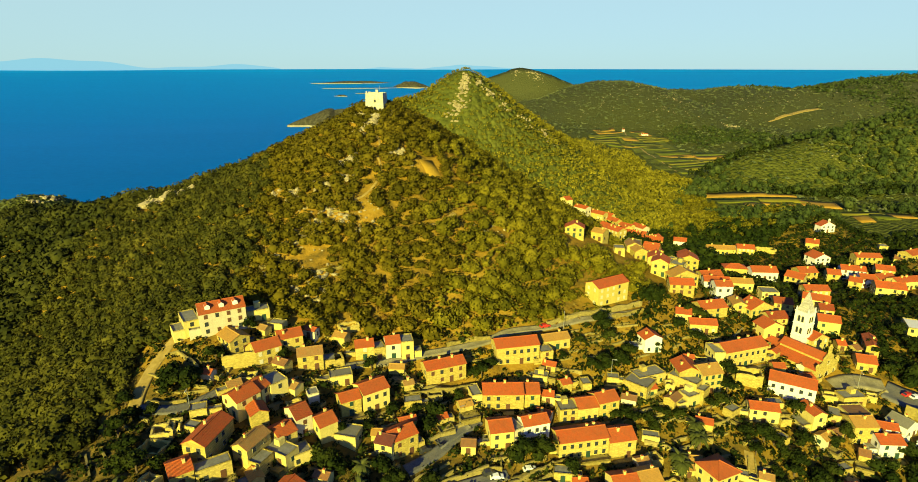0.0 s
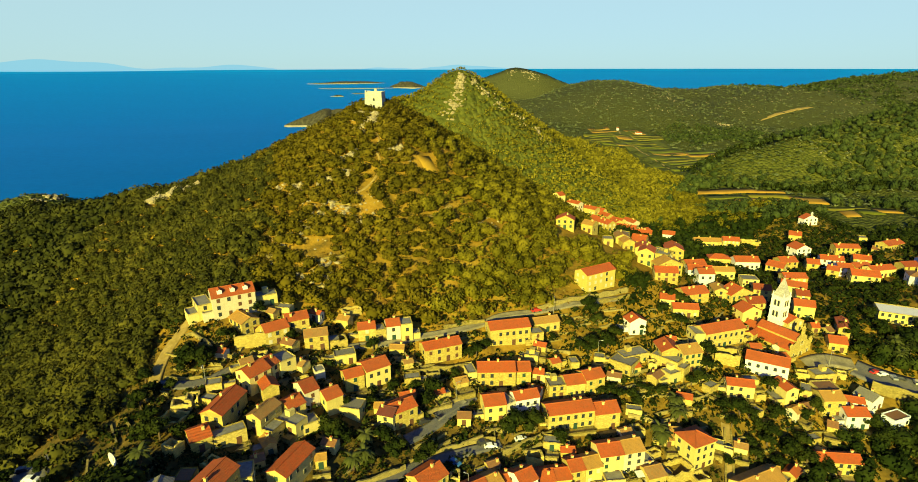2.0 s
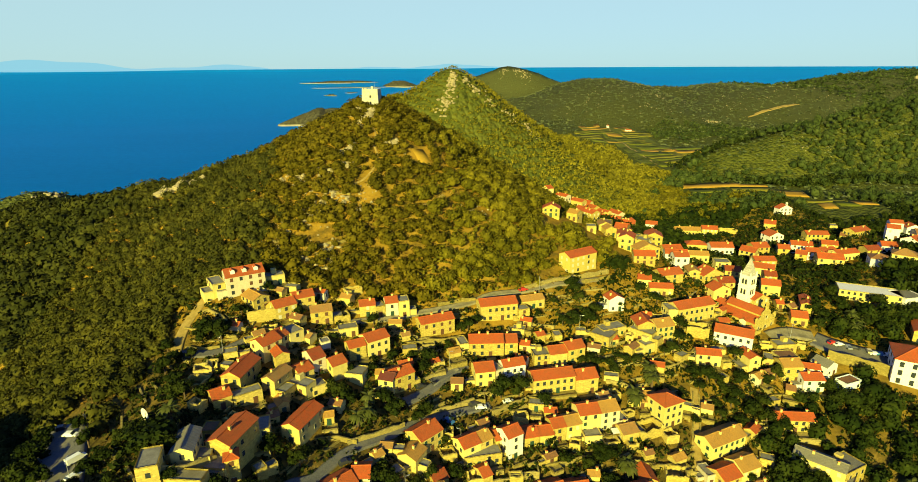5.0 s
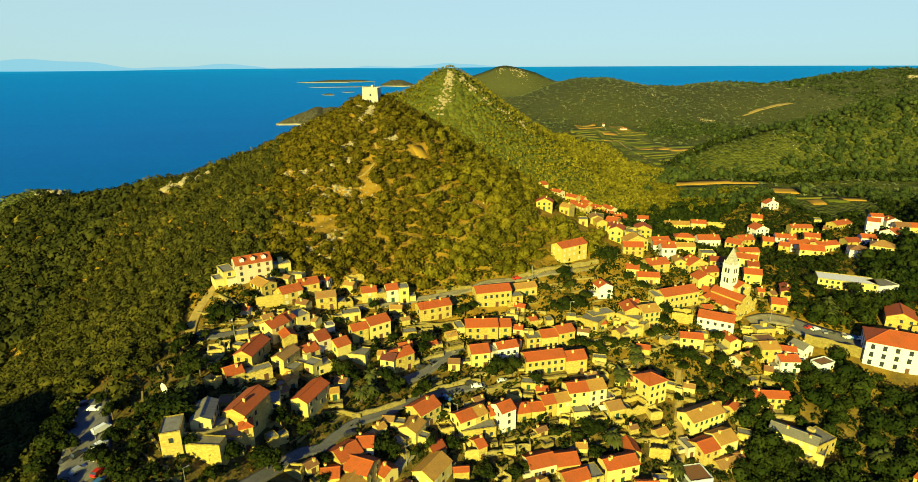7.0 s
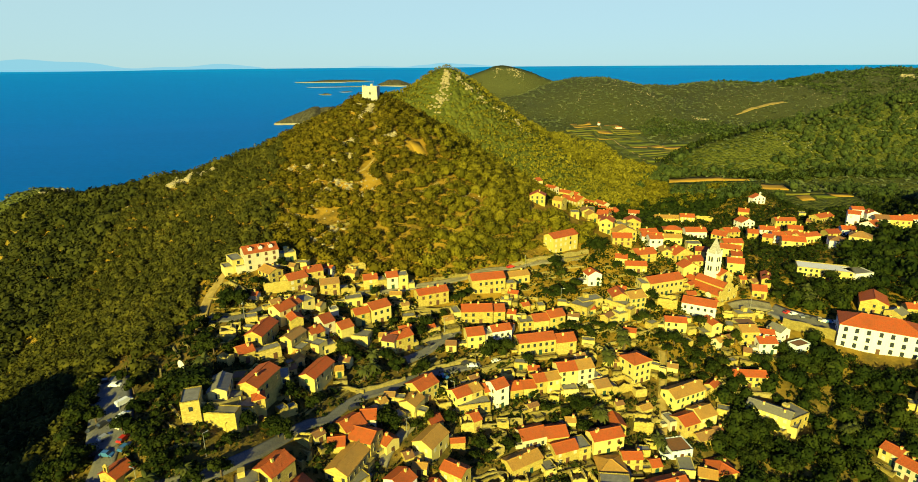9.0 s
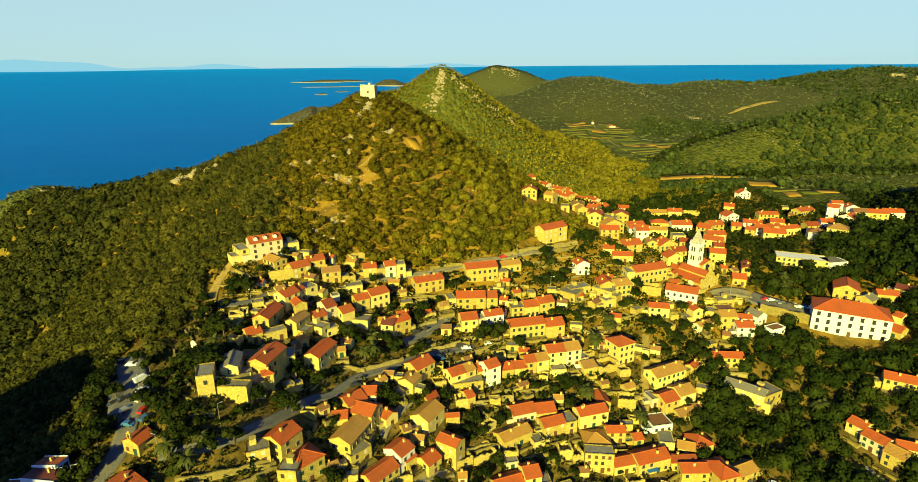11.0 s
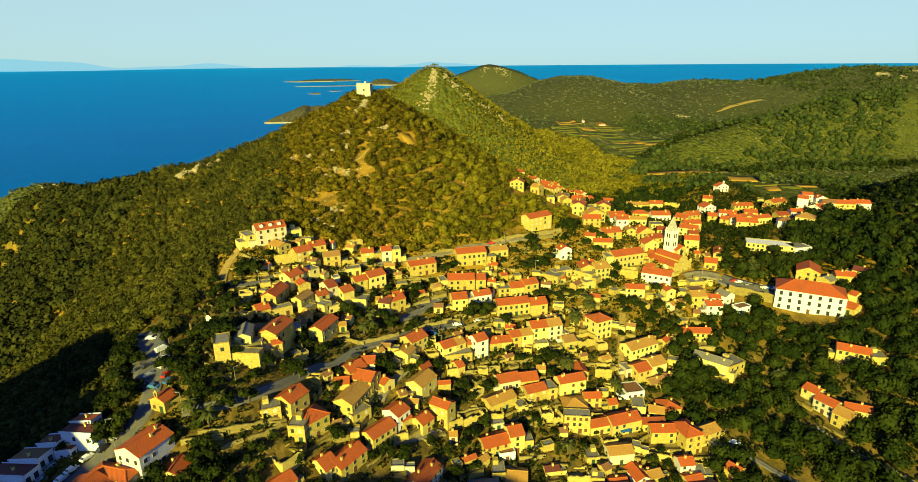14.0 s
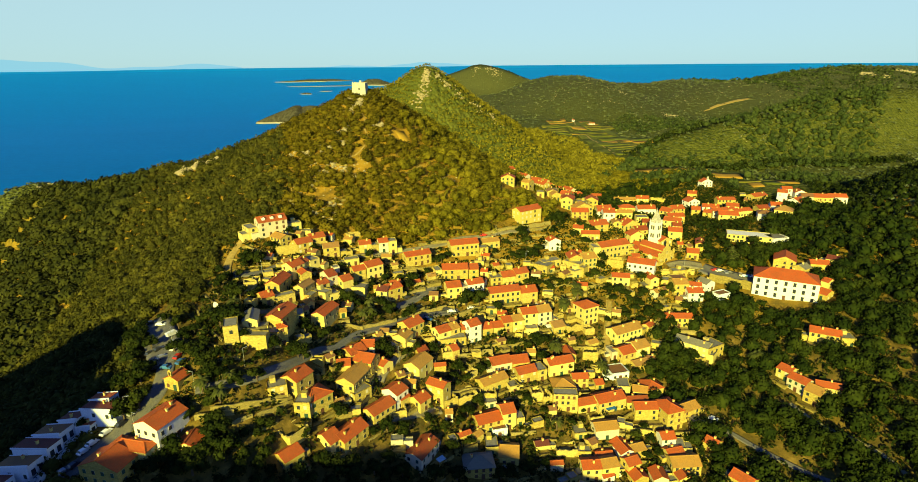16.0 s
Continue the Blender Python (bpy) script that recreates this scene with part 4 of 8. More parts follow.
def tree(x, y, spread_r):
    tree_spots.append((x, y, spread_r * 0.7))
    crown, trunk = TREE_KINDS[groves.randrange(6)]
    z = float(ground(np.array(x), np.array(y)))
    tall = groves.uniform(0.85, 1.25)
    m = Matrix.Translation((x, y, z - 0.1)) @ Matrix.Rotation(groves.uniform(0, 6.28), 4, "Z") @ Matrix.Diagonal((spread_r, spread_r, spread_r * tall, 1))
    words = "large spreading" if spread_r > 4.2 else "rounded" if spread_r > 2.8 else "small bushy"
    ob = empty("tree", Matrix(), f"{words} dark green garden tree among stone houses", "tree", "trees of the town")
    ob.matrix_world = m
    for name, me in (("crown", crown), ("trunk", trunk)):
        p = new(name, me)
        p.parent = ob
    return ob


def palm_parts():
    bm = bmesh.new()
    for k in range(9):
        add_box(bm, -0.3 + 0.01 * k, 0.3 - 0.01 * k, -0.3 + 0.01 * k, 0.3 - 0.01 * k, k * 0.55 - 0.5, (k + 1) * 0.55 - 0.5, 0, -0.04)
    trunk = part("trunk", bm, BARK, None)
    verts, faces = [], []
    r = np.random.RandomState(3)
    for k in range(34):
        a, lift = k * 2.4, r.uniform(-0.35, 1.1)
        c, s = math.cos(a), math.sin(a)
        n, length = 6, r.uniform(2.6, 3.3)
        base = len(verts)
        for i in range(n + 1):
            q = i / n
            out, up = length * q * math.cos(lift * (1 - 0.4 * q)), length * (math.sin(lift) * q - 0.55 * q * q * (1 + 0.3 * (1 - lift)))
            wide = 0.42 * math.sin(math.pi * min(1, 0.15 + 0.85 * q)) + 0.03
            for side, dip in ((-1, -0.18), (0, 0), (1, -0.18)):
                verts.append((out * c - side * wide * s, out * s + side * wide * c, 4.5 + up + dip * wide))
        for i in range(n):
            for j in range(2):
                v = base + i * 3 + j
                faces.append((v, v + 1, v + 4, v + 3))
    fronds = mesh_object("fronds", verts, faces, PALM_LEAF)
    return trunk, fronds


_to, _fo = palm_parts()
PALM = (_to.data, _fo.data)
bpy.data.objects.remove(_to), bpy.data.objects.remove(_fo)


def palm(x, y):
    k = groves.uniform(0.9, 1.25)
    z = float(ground(np.array(x), np.array(y)))
    ob = empty("palm_tree", Matrix(), "tall date palm with arching fronds in a garden", "palm tree", "palms of the town")
    ob.matrix_world = Matrix.Translation((x, y, z)) @ Matrix.Rotation(groves.uniform(0, 6.28), 4, "Z") @ Matrix.Scale(k, 4)
    for name, me in (("trunk", PALM[0]), ("fronds", PALM[1])):
        p = new(name, me)
        p.parent = ob
    return ob


PAINT = {n: plain_material(f"{n}_car_paint", c, 0.3, 0.0, 0.05, 1.0, 0.5) for n, c in (("red", (0.45, 0.03, 0.02)), ("white", (0.75, 0.74, 0.70)), ("black", (0.03, 0.03, 0.035)), ("blue", (0.04, 0.13, 0.30)), ("grey", (0.25, 0.25, 0.26)), ("cream", (0.60, 0.50, 0.30)))}
RUBBER = plain_material("tyre_rubber", (0.02, 0.02, 0.02), 0.9)
METAL = plain_material("galvanised_steel", (0.42, 0.42, 0.40), 0.5, 0.7)


def car_body(van):
    bm = bmesh.new()
    profile = [(-2.1, 0.35), (-2.15, 0.8), (-1.75, 0.95), (-1.35, 1.45), (0.45, 1.48), (1.15, 0.98), (1.95, 0.85), (2.1, 0.6), (2.1, 0.35)] if not van else [(-2.6, 0.4), (-2.6, 2.0), (1.3, 2.0), (2.0, 1.15), (2.6, 1.0), (2.65, 0.4)]
    sides = []
    for y, k in ((-0.86, 1), (0.86, 1)):
        sides.append([bm.verts.new((px, y * (0.86 if pz > 1.1 else 1), pz)) for px, pz in profile])
    n = len(profile)
    bm.faces.new(sides[0]), bm.faces.new(sides[1][::-1])
    for i in range(n):
        f = bm.faces.new((sides[0][i], sides[1][i], sides[1][(i + 1) % n], sides[0][(i + 1) % n]))
        (x0, z0), (x1, z1) = profile[i], profile[(i + 1) % n]
        if z0 > 0.9 and z1 > 0.9 and abs(z0 - z1) > 0.3 and not (van and abs(x0 - x1) < 0.1):
            f.material_index = 1
    return bm


_b = bmesh.new()
bmesh.ops.create_cone(_b, cap_ends=True, segments=12, radius1=0.32, radius2=0.32, depth=0.22, matrix=pose(0, 0, 0, 90))
_w = part("wheel", _b, RUBBER, None)
WHEEL = _w.data
bpy.data.objects.remove(_w)
CAR_SHAPES = {}


def car(x, y, turn, paint, van=False):
    z = float(ground(np.array(x), np.array(y))) + 0.42
    kind = "van" if van else "car"
    ob = empty(kind, pose(x, y, z, 0, 0, turn), f"{paint} {kind} parked on grey asphalt", kind, "parked vehicles")
    if (paint, van) not in CAR_SHAPES:
        b = part("body", car_body(van), (PAINT[paint], GLASS), None)
        CAR_SHAPES[paint, van] = b.data
        bpy.data.objects.remove(b)
    b = new("body", CAR_SHAPES[paint, van])
    b.parent = ob
    for wx in ((-1.3, 1.3) if not van else (-1.7, 1.8)):
        for wy in (-0.8, 0.8):
            w = new("wheel", WHEEL)
            w.parent = ob
            w.matrix_local = pose(wx, wy, 0.32)
    return ob


def street_lamp(x, y):
    z = float(ground(np.array(x), np.array(y)))
    ob = empty("street_lamp", pose(x, y, z, 0, 0, groves.uniform(0, 360)), "slim grey steel street lamp beside a lane", "street lamp", "street lamps")
    bm = bmesh.new()
    bmesh.ops.create_cone(bm, cap_ends=True, segments=8, radius1=0.11, radius2=0.06, depth=8.0, matrix=Matrix.Translation((0, 0, 3.6)))
    part("pole", bm, METAL, ob)
    bm = bmesh.new()
    add_box(bm, -0.1, 1.2, -0.06, 0.06, 7.5, 7.62)
    part("arm", bm, METAL, ob)
    bm = bmesh.new()
    add_box(bm, 0.9, 1.7, -0.16, 0.16, 7.42, 7.58, 0, 0.04)
    part("lamp_head", bm, METAL, ob)
    return ob

# ---- the houses: place, height of the threshold, turn, width, depth, height of the eaves, roof and look ----
house(-81.3, 177.4, 128.5, 30, 14.6, 9, 8, "a", "cream")
house(-91.8, 175.7, 128.4, 35, 4.9, 10, 5, "f", "pale")
house(-71.3, 183.7, 128.8, 27, 7.5, 5, 4, "f", "pale")
house(-74.9, 169.7, 124.4, 48, 6.7, 9, 5, "p", "tan")
house(-71.4, 164.1, 122.1, 22, 10.2, 7, 5, "r", "stone")
house(-64.0, 168.0, 121.3, 36, 8.5, 7, 5.5, "a", "red")
house(-58.0, 174.5, 121.6, 27, 8.0, 7, 6, "a", "red")
house(-49.9, 169.5, 118.0, 17, 8.2, 6, 5.5, "a", "mix")
house(-33.3, 178.6, 116.7, 14, 6.4, 6, 5, "a", "red")
house(-28.5, 179.3, 116.1, 23, 4.0, 5, 4.5, "f", "stone")
house(-23.8, 181.3, 115.6, 15, 5.2, 6, 6, "a", "red")
house(-18.7, 181.8, 114.9, 12, 4.3, 6, 7, "f", "stone")
house(-40.3, 187.2, 122.1, 31, 7.2, 4, 3, "r", "stone")
house(-28.3, 160.1, 109.3, 34, 9.0, 8, 7, "a", "red")
house(-34.8, 155.3, 110.1, 28, 6.4, 6, 5.5, "a", "red")
house(-39.2, 165.5, 114.2, 18, 7.4, 5, 3.5, "f", "grey")
house(-42.8, 172.1, 117.0, 23, 6.4, 5, 3, "r", "stone")
house(-64.3, 146.0, 116.9, -35, 7.1, 8, 5.5, "p", "red")
house(-61.6, 151.9, 116.5, 63, 3.5, 7, 5.5, "a", "red")
house(-57.8, 155.4, 116.2, 47, 5.8, 7, 5.5, "f", "pale")
house(-58.5, 141.9, 113.8, 33, 4.9, 6, 6, "p", "red")
house(-47.6, 144.6, 110.8, 41, 5.0, 8, 6.5, "a", "dark")
house(-50.7, 138.4, 110.5, 47, 5.7, 7, 5, "a", "red")
house(-40.2, 144.4, 108.7, 39, 5.7, 7, 6, "a", "red")
house(-32.9, 144.1, 107.3, -13, 6.8, 6, 3.5, "f", "grey")
house(-68.0, 131.0, 114.4, -11, 6.7, 13, 6, "p", "red")
house(-71.3, 120.2, 113.6, 36, 5.6, 7, 4, "a", "red")
house(-56.7, 131.3, 112.0, -23, 5.2, 9, 5.5, "p", "mix")
house(-64.0, 122.9, 112.4, 33, 8.8, 4, 4, "f", "stone")
house(-45.5, 117.4, 105.2, -21, 6.5, 13, 5.5, "p", "red")
house(-49.6, 132.7, 110.2, -29, 9.1, 5, 3.5, "f", "pale")
house(-45.0, 134.2, 108.3, 36, 6.0, 5, 3.5, "f", "grey")
house(-17.8, 145.6, 102.9, 34, 8.6, 7, 6.5, "a", "red")
house(-21.3, 142.6, 103.8, -18, 5.5, 6, 5.5, "a", "maroon")
house(-15.2, 161.4, 107.5, 11, 5.7, 4, 3, "f", "stone")
house(-53.6, 123.4, 108.9, 35, 3.5, 5, 3.5, "p", "tan")
house(-68.2, 105.1, 113.0, 2, 4.4, 5, 3, "f", "brown")
house(-5.5, 175.8, 109.8, 22, 14.4, 7, 6, "a", "red")
house(20.7, 188.3, 110.2, 12, 16.3, 8, 7.2, "a", "red")
house(36.5, 196.1, 111.5, 16, 10.6, 6, 4, "a", "tan")
house(31.8, 188.5, 109.3, 14, 4.9, 5, 5, "f", "stone")
house(14.8, 169.0, 103.8, 1, 13.7, 8, 6, "a", "red")
house(24.6, 170.7, 102.9, 2, 5.4, 8, 6, "a", "red")
house(5.3, 168.0, 105.1, 15, 3.5, 7, 4.5, "f", "stone")
house(63.4, 225.6, 117.7, 30, 17.2, 8, 8.5, "a", "yellow")
house(75.1, 201.3, 107.2, 12, 7.3, 6, 6, "p", "redw")
house(42.9, 168.1, 99.4, 11, 7.3, 7, 5.5, "a", "red")
house(50.0, 170.3, 99.3, 19, 7.9, 7, 6.5, "a", "red")
house(36.4, 166.3, 99.9, 8, 6.3, 6, 5, "f", "grey")
house(12.9, 154.6, 99.0, 10, 7.5, 8, 6.5, "a", "red")
house(24.1, 157.5, 98.5, 16, 8.8, 6, 7, "a", "redw")
house(17.5, 155.5, 98.8, 31, 3.7, 6, 6, "f", "stone")
house(39.0, 155.8, 95.1, 11, 16.7, 8, 6.5, "a", "red")
house(51.8, 157.3, 93.8, 11, 9.1, 8, 6.5, "a", "red")
house(65.4, 180.3, 101.6, -42, 9.0, 8, 4.5, "f", "grey")
house(68.5, 179.7, 100.7, 16, 4.3, 5, 3.5, "a", "red")
house(84.7, 187.8, 101.5, 2, 8.2, 9, 6, "p", "red")
house(91.4, 185.4, 99.7, 14, 8.4, 8, 8, "a", "tan")
house(84.1, 184.4, 101.0, -45, 10.8, 8, 4.5, "f", "stone")
house(82.6, 177.4, 98.2, 26, 5.6, 5, 4.5, "f", "pale")
house(69.9, 185.5, 102.3, 21, 11.7, 6, 4, "f", "stone")
house(110.2, 199.8, 102.6, 18, 20.0, 8, 7.5, "a", "red")
house(99.3, 196.7, 103.1, 3, 4.2, 8, 7, "f", "stone")
house(109.2, 188.8, 99.8, -18, 9.2, 6, 5, "r", "stone")
house(123.2, 184.1, 96.8, -30, 15.2, 8, 7, "a", "redw")
house(107.3, 173.2, 94.6, -13, 9.6, 6, 5.5, "a", "red")
house(124.7, 172.8, 92.5, 10, 5.2, 8, 6.5, "p", "red")
house(133.6, 174.1, 93.0, -28, 3.9, 6, 4, "f", "stone")
house(139.0, 168.9, 90.1, 1, 8.2, 8, 7, "a", "tan")
house(140.3, 173.6, 92.1, 3, 8.3, 6, 6, "f", "brown")
house(148.3, 168.5, 90.4, -19, 6.5, 5, 5, "a", "redw")
house(145.4, 163.6, 88.2, -3, 8.3, 7, 5.5, "a", "redw")
house(144.0, 181.6, 95.3, 6, 9.1, 5, 4, "f", "stone")
house(154.9, 170.0, 91.6, 25, 6.8, 7, 4.5, "p", "greyw")
house(160.4, 162.4, 88.9, 20, 8.3, 5, 3.5, "f", "white")
house(158.9, 222.5, 103.9, -21, 8.5, 7, 6.5, "a", "red")
house(146.0, 211.6, 103.2, 19, 9.2, 8, 5, "p", "red")
house(169.4, 209.9, 101.4, -26, 4.5, 12, 5, "p", "red")
house(160.2, 199.2, 100.0, -20, 6.8, 7, 4, "a", "red")
house(130.9, 229.9, 107.7, 17, 12.1, 8, 6, "p", "red")
house(135.8, 222.9, 106.4, 8, 8.6, 7, 5.5, "a", "dark")
house(130.4, 217.0, 105.6, 11, 9.4, 7, 5, "p", "red")
house(146.8, 237.1, 107.0, -18, 7.8, 7, 5.5, "a", "dark")
house(123.4, 231.4, 109.7, -7, 5.8, 8, 5, "p", "tan")
house(147.2, 250.0, 107.4, -8, 7.8, 7, 5, "f", "grey")
house(101.6, 215.6, 108.4, -8, 11.0, 6, 4, "a", "red")
house(95.6, 221.2, 110.6, -17, 6.3, 6, 4, "a", "red")
house(121.7, 243.9, 111.2, -3, 7.6, 7, 7, "a", "redw")
house(123.7, 254.6, 111.1, -12, 11.6, 7, 5, "a", "redw")
house(124.6, 263.8, 110.8, 5, 10.6, 7, 5, "a", "red")
house(136.3, 259.3, 109.5, -8, 14.1, 6, 4, "a", "tan")
house(109.3, 227.3, 110.0, 12, 12.3, 8, 5, "a", "red")
house(166.6, 291.8, 102.8, -4, 13.6, 8, 4.5, "a", "redw")
house(179.3, 281.7, 102.7, -46, 8.9, 8, 5, "a", "red")
house(192.0, 295.1, 100.9, 5, 10.3, 8, 5, "a", "red")
house(174.3, 257.8, 104.9, -4, 11.5, 7, 5.5, "a", "red")
house(166.8, 244.3, 105.5, -31, 11.1, 7, 5.5, "a", "red")
house(166.0, 235.9, 104.9, -17, 5.8, 7, 5, "a", "dark")
house(101.9, 242.6, 114.5, -8, 10.8, 7, 5, "a", "red")
house(106.0, 251.8, 114.1, 9, 13.0, 7, 6, "p", "tan")
house(122.7, 287.0, 110.3, -14, 10.0, 9, 6, "p", "red")
house(98.6, 261.0, 116.9, -24, 7.8, 9, 7, "p", "red")
house(110.4, 269.3, 114.3, -34, 6.6, 7, 5, "f", "stone")
house(176.3, 361.2, 93.4, -7, 20.2, 7, 4, "a", "tan")
house(189.2, 356.0, 94.5, -14, 10.8, 7, 5, "a", "red")
house(202.7, 355.9, 95.5, -6, 12.4, 5, 3.5, "r", "stone")
house(153.8, 297.4, 103.2, -10, 11.7, 7, 4, "h", "red")
house(135.1, 380.8, 93.2, 33, 16.2, 8, 5, "a", "red")
house(157.4, 384.7, 91.5, -20, 8.6, 7, 4, "a", "redw")
house(104.4, 290.1, 115.3, -31, 7.2, 8, 5, "a", "red")
house(101.0, 274.7, 116.4, -17, 7.7, 8, 5, "p", "red")
house(128.5, 303.9, 107.0, -15, 9.3, 8, 5, "p", "red")
house(113.6, 279.9, 113.1, -60, 10.5, 6, 4, "f", "stone")
house(59.2, 278.3, 131.1, -13, 9.6, 7, 5, "p", "red")
house(92.3, 327.7, 116.1, -61, 17.4, 7, 5, "a", "red")
house(130.3, 402.4, 91.4, -32, 17.2, 7, 4.5, "a", "red")
house(132.6, 373.0, 95.1, -21, 15.3, 7, 5, "a", "red")
house(100.7, 448.8, 99.4, -53, 12.4, 7, 4.5, "a", "red")
house(113.4, 447.7, 95.0, -49, 15.0, 7, 4.5, "a", "red")
house(124.0, 441.4, 90.9, -60, 14.5, 7, 4.5, "a", "red")
house(132.4, 433.2, 88.7, -51, 13.2, 7, 4.5, "a", "red")
house(143.9, 432.0, 87.7, -64, 13.1, 7, 4.5, "a", "red")
house(75.3, 289.6, 125.6, -40, 6.8, 7, 4.5, "a", "tan")
house(95.5, 296.2, 118.0, -33, 7.7, 7, 4.5, "f", "stone")
house(111.9, 312.7, 110.0, -31, 8.5, 7, 4.5, "a", "red")
house(87.6, 451.6, 106.1, -63, 9.4, 6, 4, "p", "red")
house(235.7, 360.3, 97.5, -28, 7.7, 8, 4.5, "a", "red")
house(218.8, 326.8, 98.4, 9, 10.3, 9, 5, "p", "redw")
house(245.3, 322.6, 100.0, -5, 14.5, 7, 5, "a", "red")
house(220.9, 298.7, 100.5, -20, 12.2, 7, 5, "a", "redw")
house(207.0, 293.8, 100.0, -19, 6.6, 7, 5, "a", "red")
house(208.0, 276.8, 102.2, -38, 5.9, 7, 5, "a", "red")
house(216.8, 281.3, 102.0, -16, 7.7, 7, 5, "a", "redw")
house(216.9, 265.6, 102.8, -19, 13.2, 8, 5.5, "a", "red")
house(237.5, 297.1, 101.3, -23, 9.0, 7, 5, "a", "red")
house(224.7, 280.7, 102.6, 8, 9.7, 7, 5, "a", "red")
house(231.0, 274.1, 104.0, 11, 15.0, 7, 4.5, "a", "red")
house(261.6, 317.9, 101.1, -41, 4.5, 6, 4, "a", "brown")
house(268.8, 317.5, 101.9, 22, 15.2, 8, 7, "a", "red")
house(277.5, 299.0, 108.6, -30, 7.0, 7, 7.0, "a", "redw")
house(289.0, 312.0, 109.2, -18, 7.5, 6, 6.0, "a", "redw")
house(300.0, 312.0, 108.0, -12, 8.5, 8, 4.2, "p", "redw")
house(299.5, 302.0, 105.6, -20, 8.5, 8, 5.5, "a", "brown")
house(313.5, 304.0, 103.2, -16, 14.0, 8, 6.5, "a", "red")
house(337.0, 318.0, 101.6, -14, 14.0, 8, 4.5, "a", "redw")
house(280.6, 285.4, 105.7, -64, 10.0, 9, 6, "p", "redw")
house(239.6, 258.0, 106.1, -25, 9.5, 9, 4.5, "h", "darkw")
house(252.9, 257.3, 107.3, -36, 11.5, 10, 5.5, "h", "mix")
house(248.6, 277.1, 104.3, 5, 9.0, 7, 5, "a", "dark")
house(263.7, 281.3, 105.4, -18, 11.2, 7, 4.5, "a", "redw")
house(277.5, 352.8, 98.3, -22, 4.8, 6, 3.5, "f", "stone")
house(205.9, 218.6, 102.6, -25, 26.2, 11, 5, "f", "school")
house(219.7, 212.4, 103.1, 8, 10.8, 10, 4.5, "f", "greyw")
house(195.2, 161.6, 90.4, -31, 31.0, 16, 11, "h", "convent")
house(211.0, 150.4, 92.2, -64, 5.1, 8, 3.5, "a", "red")
house(216.0, 156.9, 94.7, -64, 3.9, 6, 5, "a", "red")
house(209.3, 185.2, 97.9, -33, 11.3, 14, 5.5, "p", "red")
house(222.5, 174.8, 99.4, -16, 9.9, 6, 4, "a", "red")
house(232.6, 175.9, 101.1, -49, 7.6, 6, 4, "a", "maroon")
house(212.8, 174.2, 97.5, -64, 7.3, 7, 4, "p", "grey")
house(193.3, 123.5, 81.5, -32, 13.4, 7, 5.5, "a", "red")
house(199.9, 118.0, 82.7, -15, 6.3, 7, 4.5, "f", "grey")
house(130.0, 147.0, 81.4, -6, 13.8, 6, 5.5, "a", "red")
house(131.3, 130.6, 74.6, -43, 16.4, 7, 6, "a", "grey")
house(138.8, 128.6, 73.2, 25, 10.8, 8, 7, "f", "grey")
house(167.6, 110.0, 70.7, -64, 6.5, 7, 5, "a", "red")
house(169.2, 102.3, 69.1, -64, 8.6, 7, 5.5, "a", "red")
house(171.5, 94.5, 67.7, -61, 7.0, 8, 6, "a", "tan")
house(178.0, 96.5, 70.7, -26, 10.3, 6, 4, "a", "red")
house(122.4, 62.3, 53.0, -58, 8.6, 7, 4, "a", "red")
house(117.7, 79.0, 57.5, -55, 5.5, 6, 4, "a", "red")
house(-8.3, 124.3, 93.8, 44, 9.6, 8, 6, "a", "red")
house(-11.8, 115.9, 93.4, -27, 6.6, 7, 4.5, "p", "tanw")
house(5.7, 123.7, 90.0, 31, 6.6, 7, 6, "a", "red")
house(10.6, 126.8, 89.8, 33, 5.0, 7, 6, "a", "tan")
house(16.5, 129.2, 89.4, 18, 4.3, 7, 5, "a", "red")
house(20.3, 127.4, 87.8, 30, 6.2, 7, 9, "a", "redw")
house(10.6, 115.4, 85.7, 30, 3.5, 6, 5, "a", "red")
house(-4.0, 112.6, 88.9, 31, 5.0, 6, 3, "a", "dark")
house(10.6, 122.1, 88.7, 11, 12.6, 5, 4, "f", "stone")
house(8.0, 114.1, 86.4, 7, 4.8, 5, 4, "r", "stone")
house(-0.7, 121.1, 91.3, 19, 5.1, 5, 3, "r", "stone")
house(37.5, 135.9, 87.9, 15, 4.9, 7, 6, "a", "red")
house(42.8, 137.5, 87.7, 16, 5.8, 7, 6, "a", "tan")
house(49.4, 141.0, 87.8, 10, 7.9, 8, 8, "a", "red")
house(56.9, 143.0, 87.5, 14, 7.5, 8, 8, "a", "tan")
house(27.5, 132.8, 88.5, 12, 5.6, 7, 4, "a", "red")
house(33.2, 133.9, 87.9, 8, 5.0, 7, 4.5, "a", "red")
house(63.7, 138.7, 85.0, 16, 6.4, 7, 4, "a", "mix")
house(72.0, 140.3, 84.7, 20, 10.4, 6, 4.5, "r", "stone")
house(80.7, 147.3, 85.8, 24, 9.3, 9, 9.5, "h", "red")
house(50.4, 135.4, 86.1, 4, 6.2, 5, 3.5, "f", "stone")
house(56.7, 134.6, 84.8, 11, 6.0, 5, 3, "r", "stone")
house(64.5, 134.8, 83.7, 11, 3.9, 5, 3, "r", "stone")
house(79.8, 138.8, 83.3, 14, 5.2, 5, 3.5, "r", "stone")
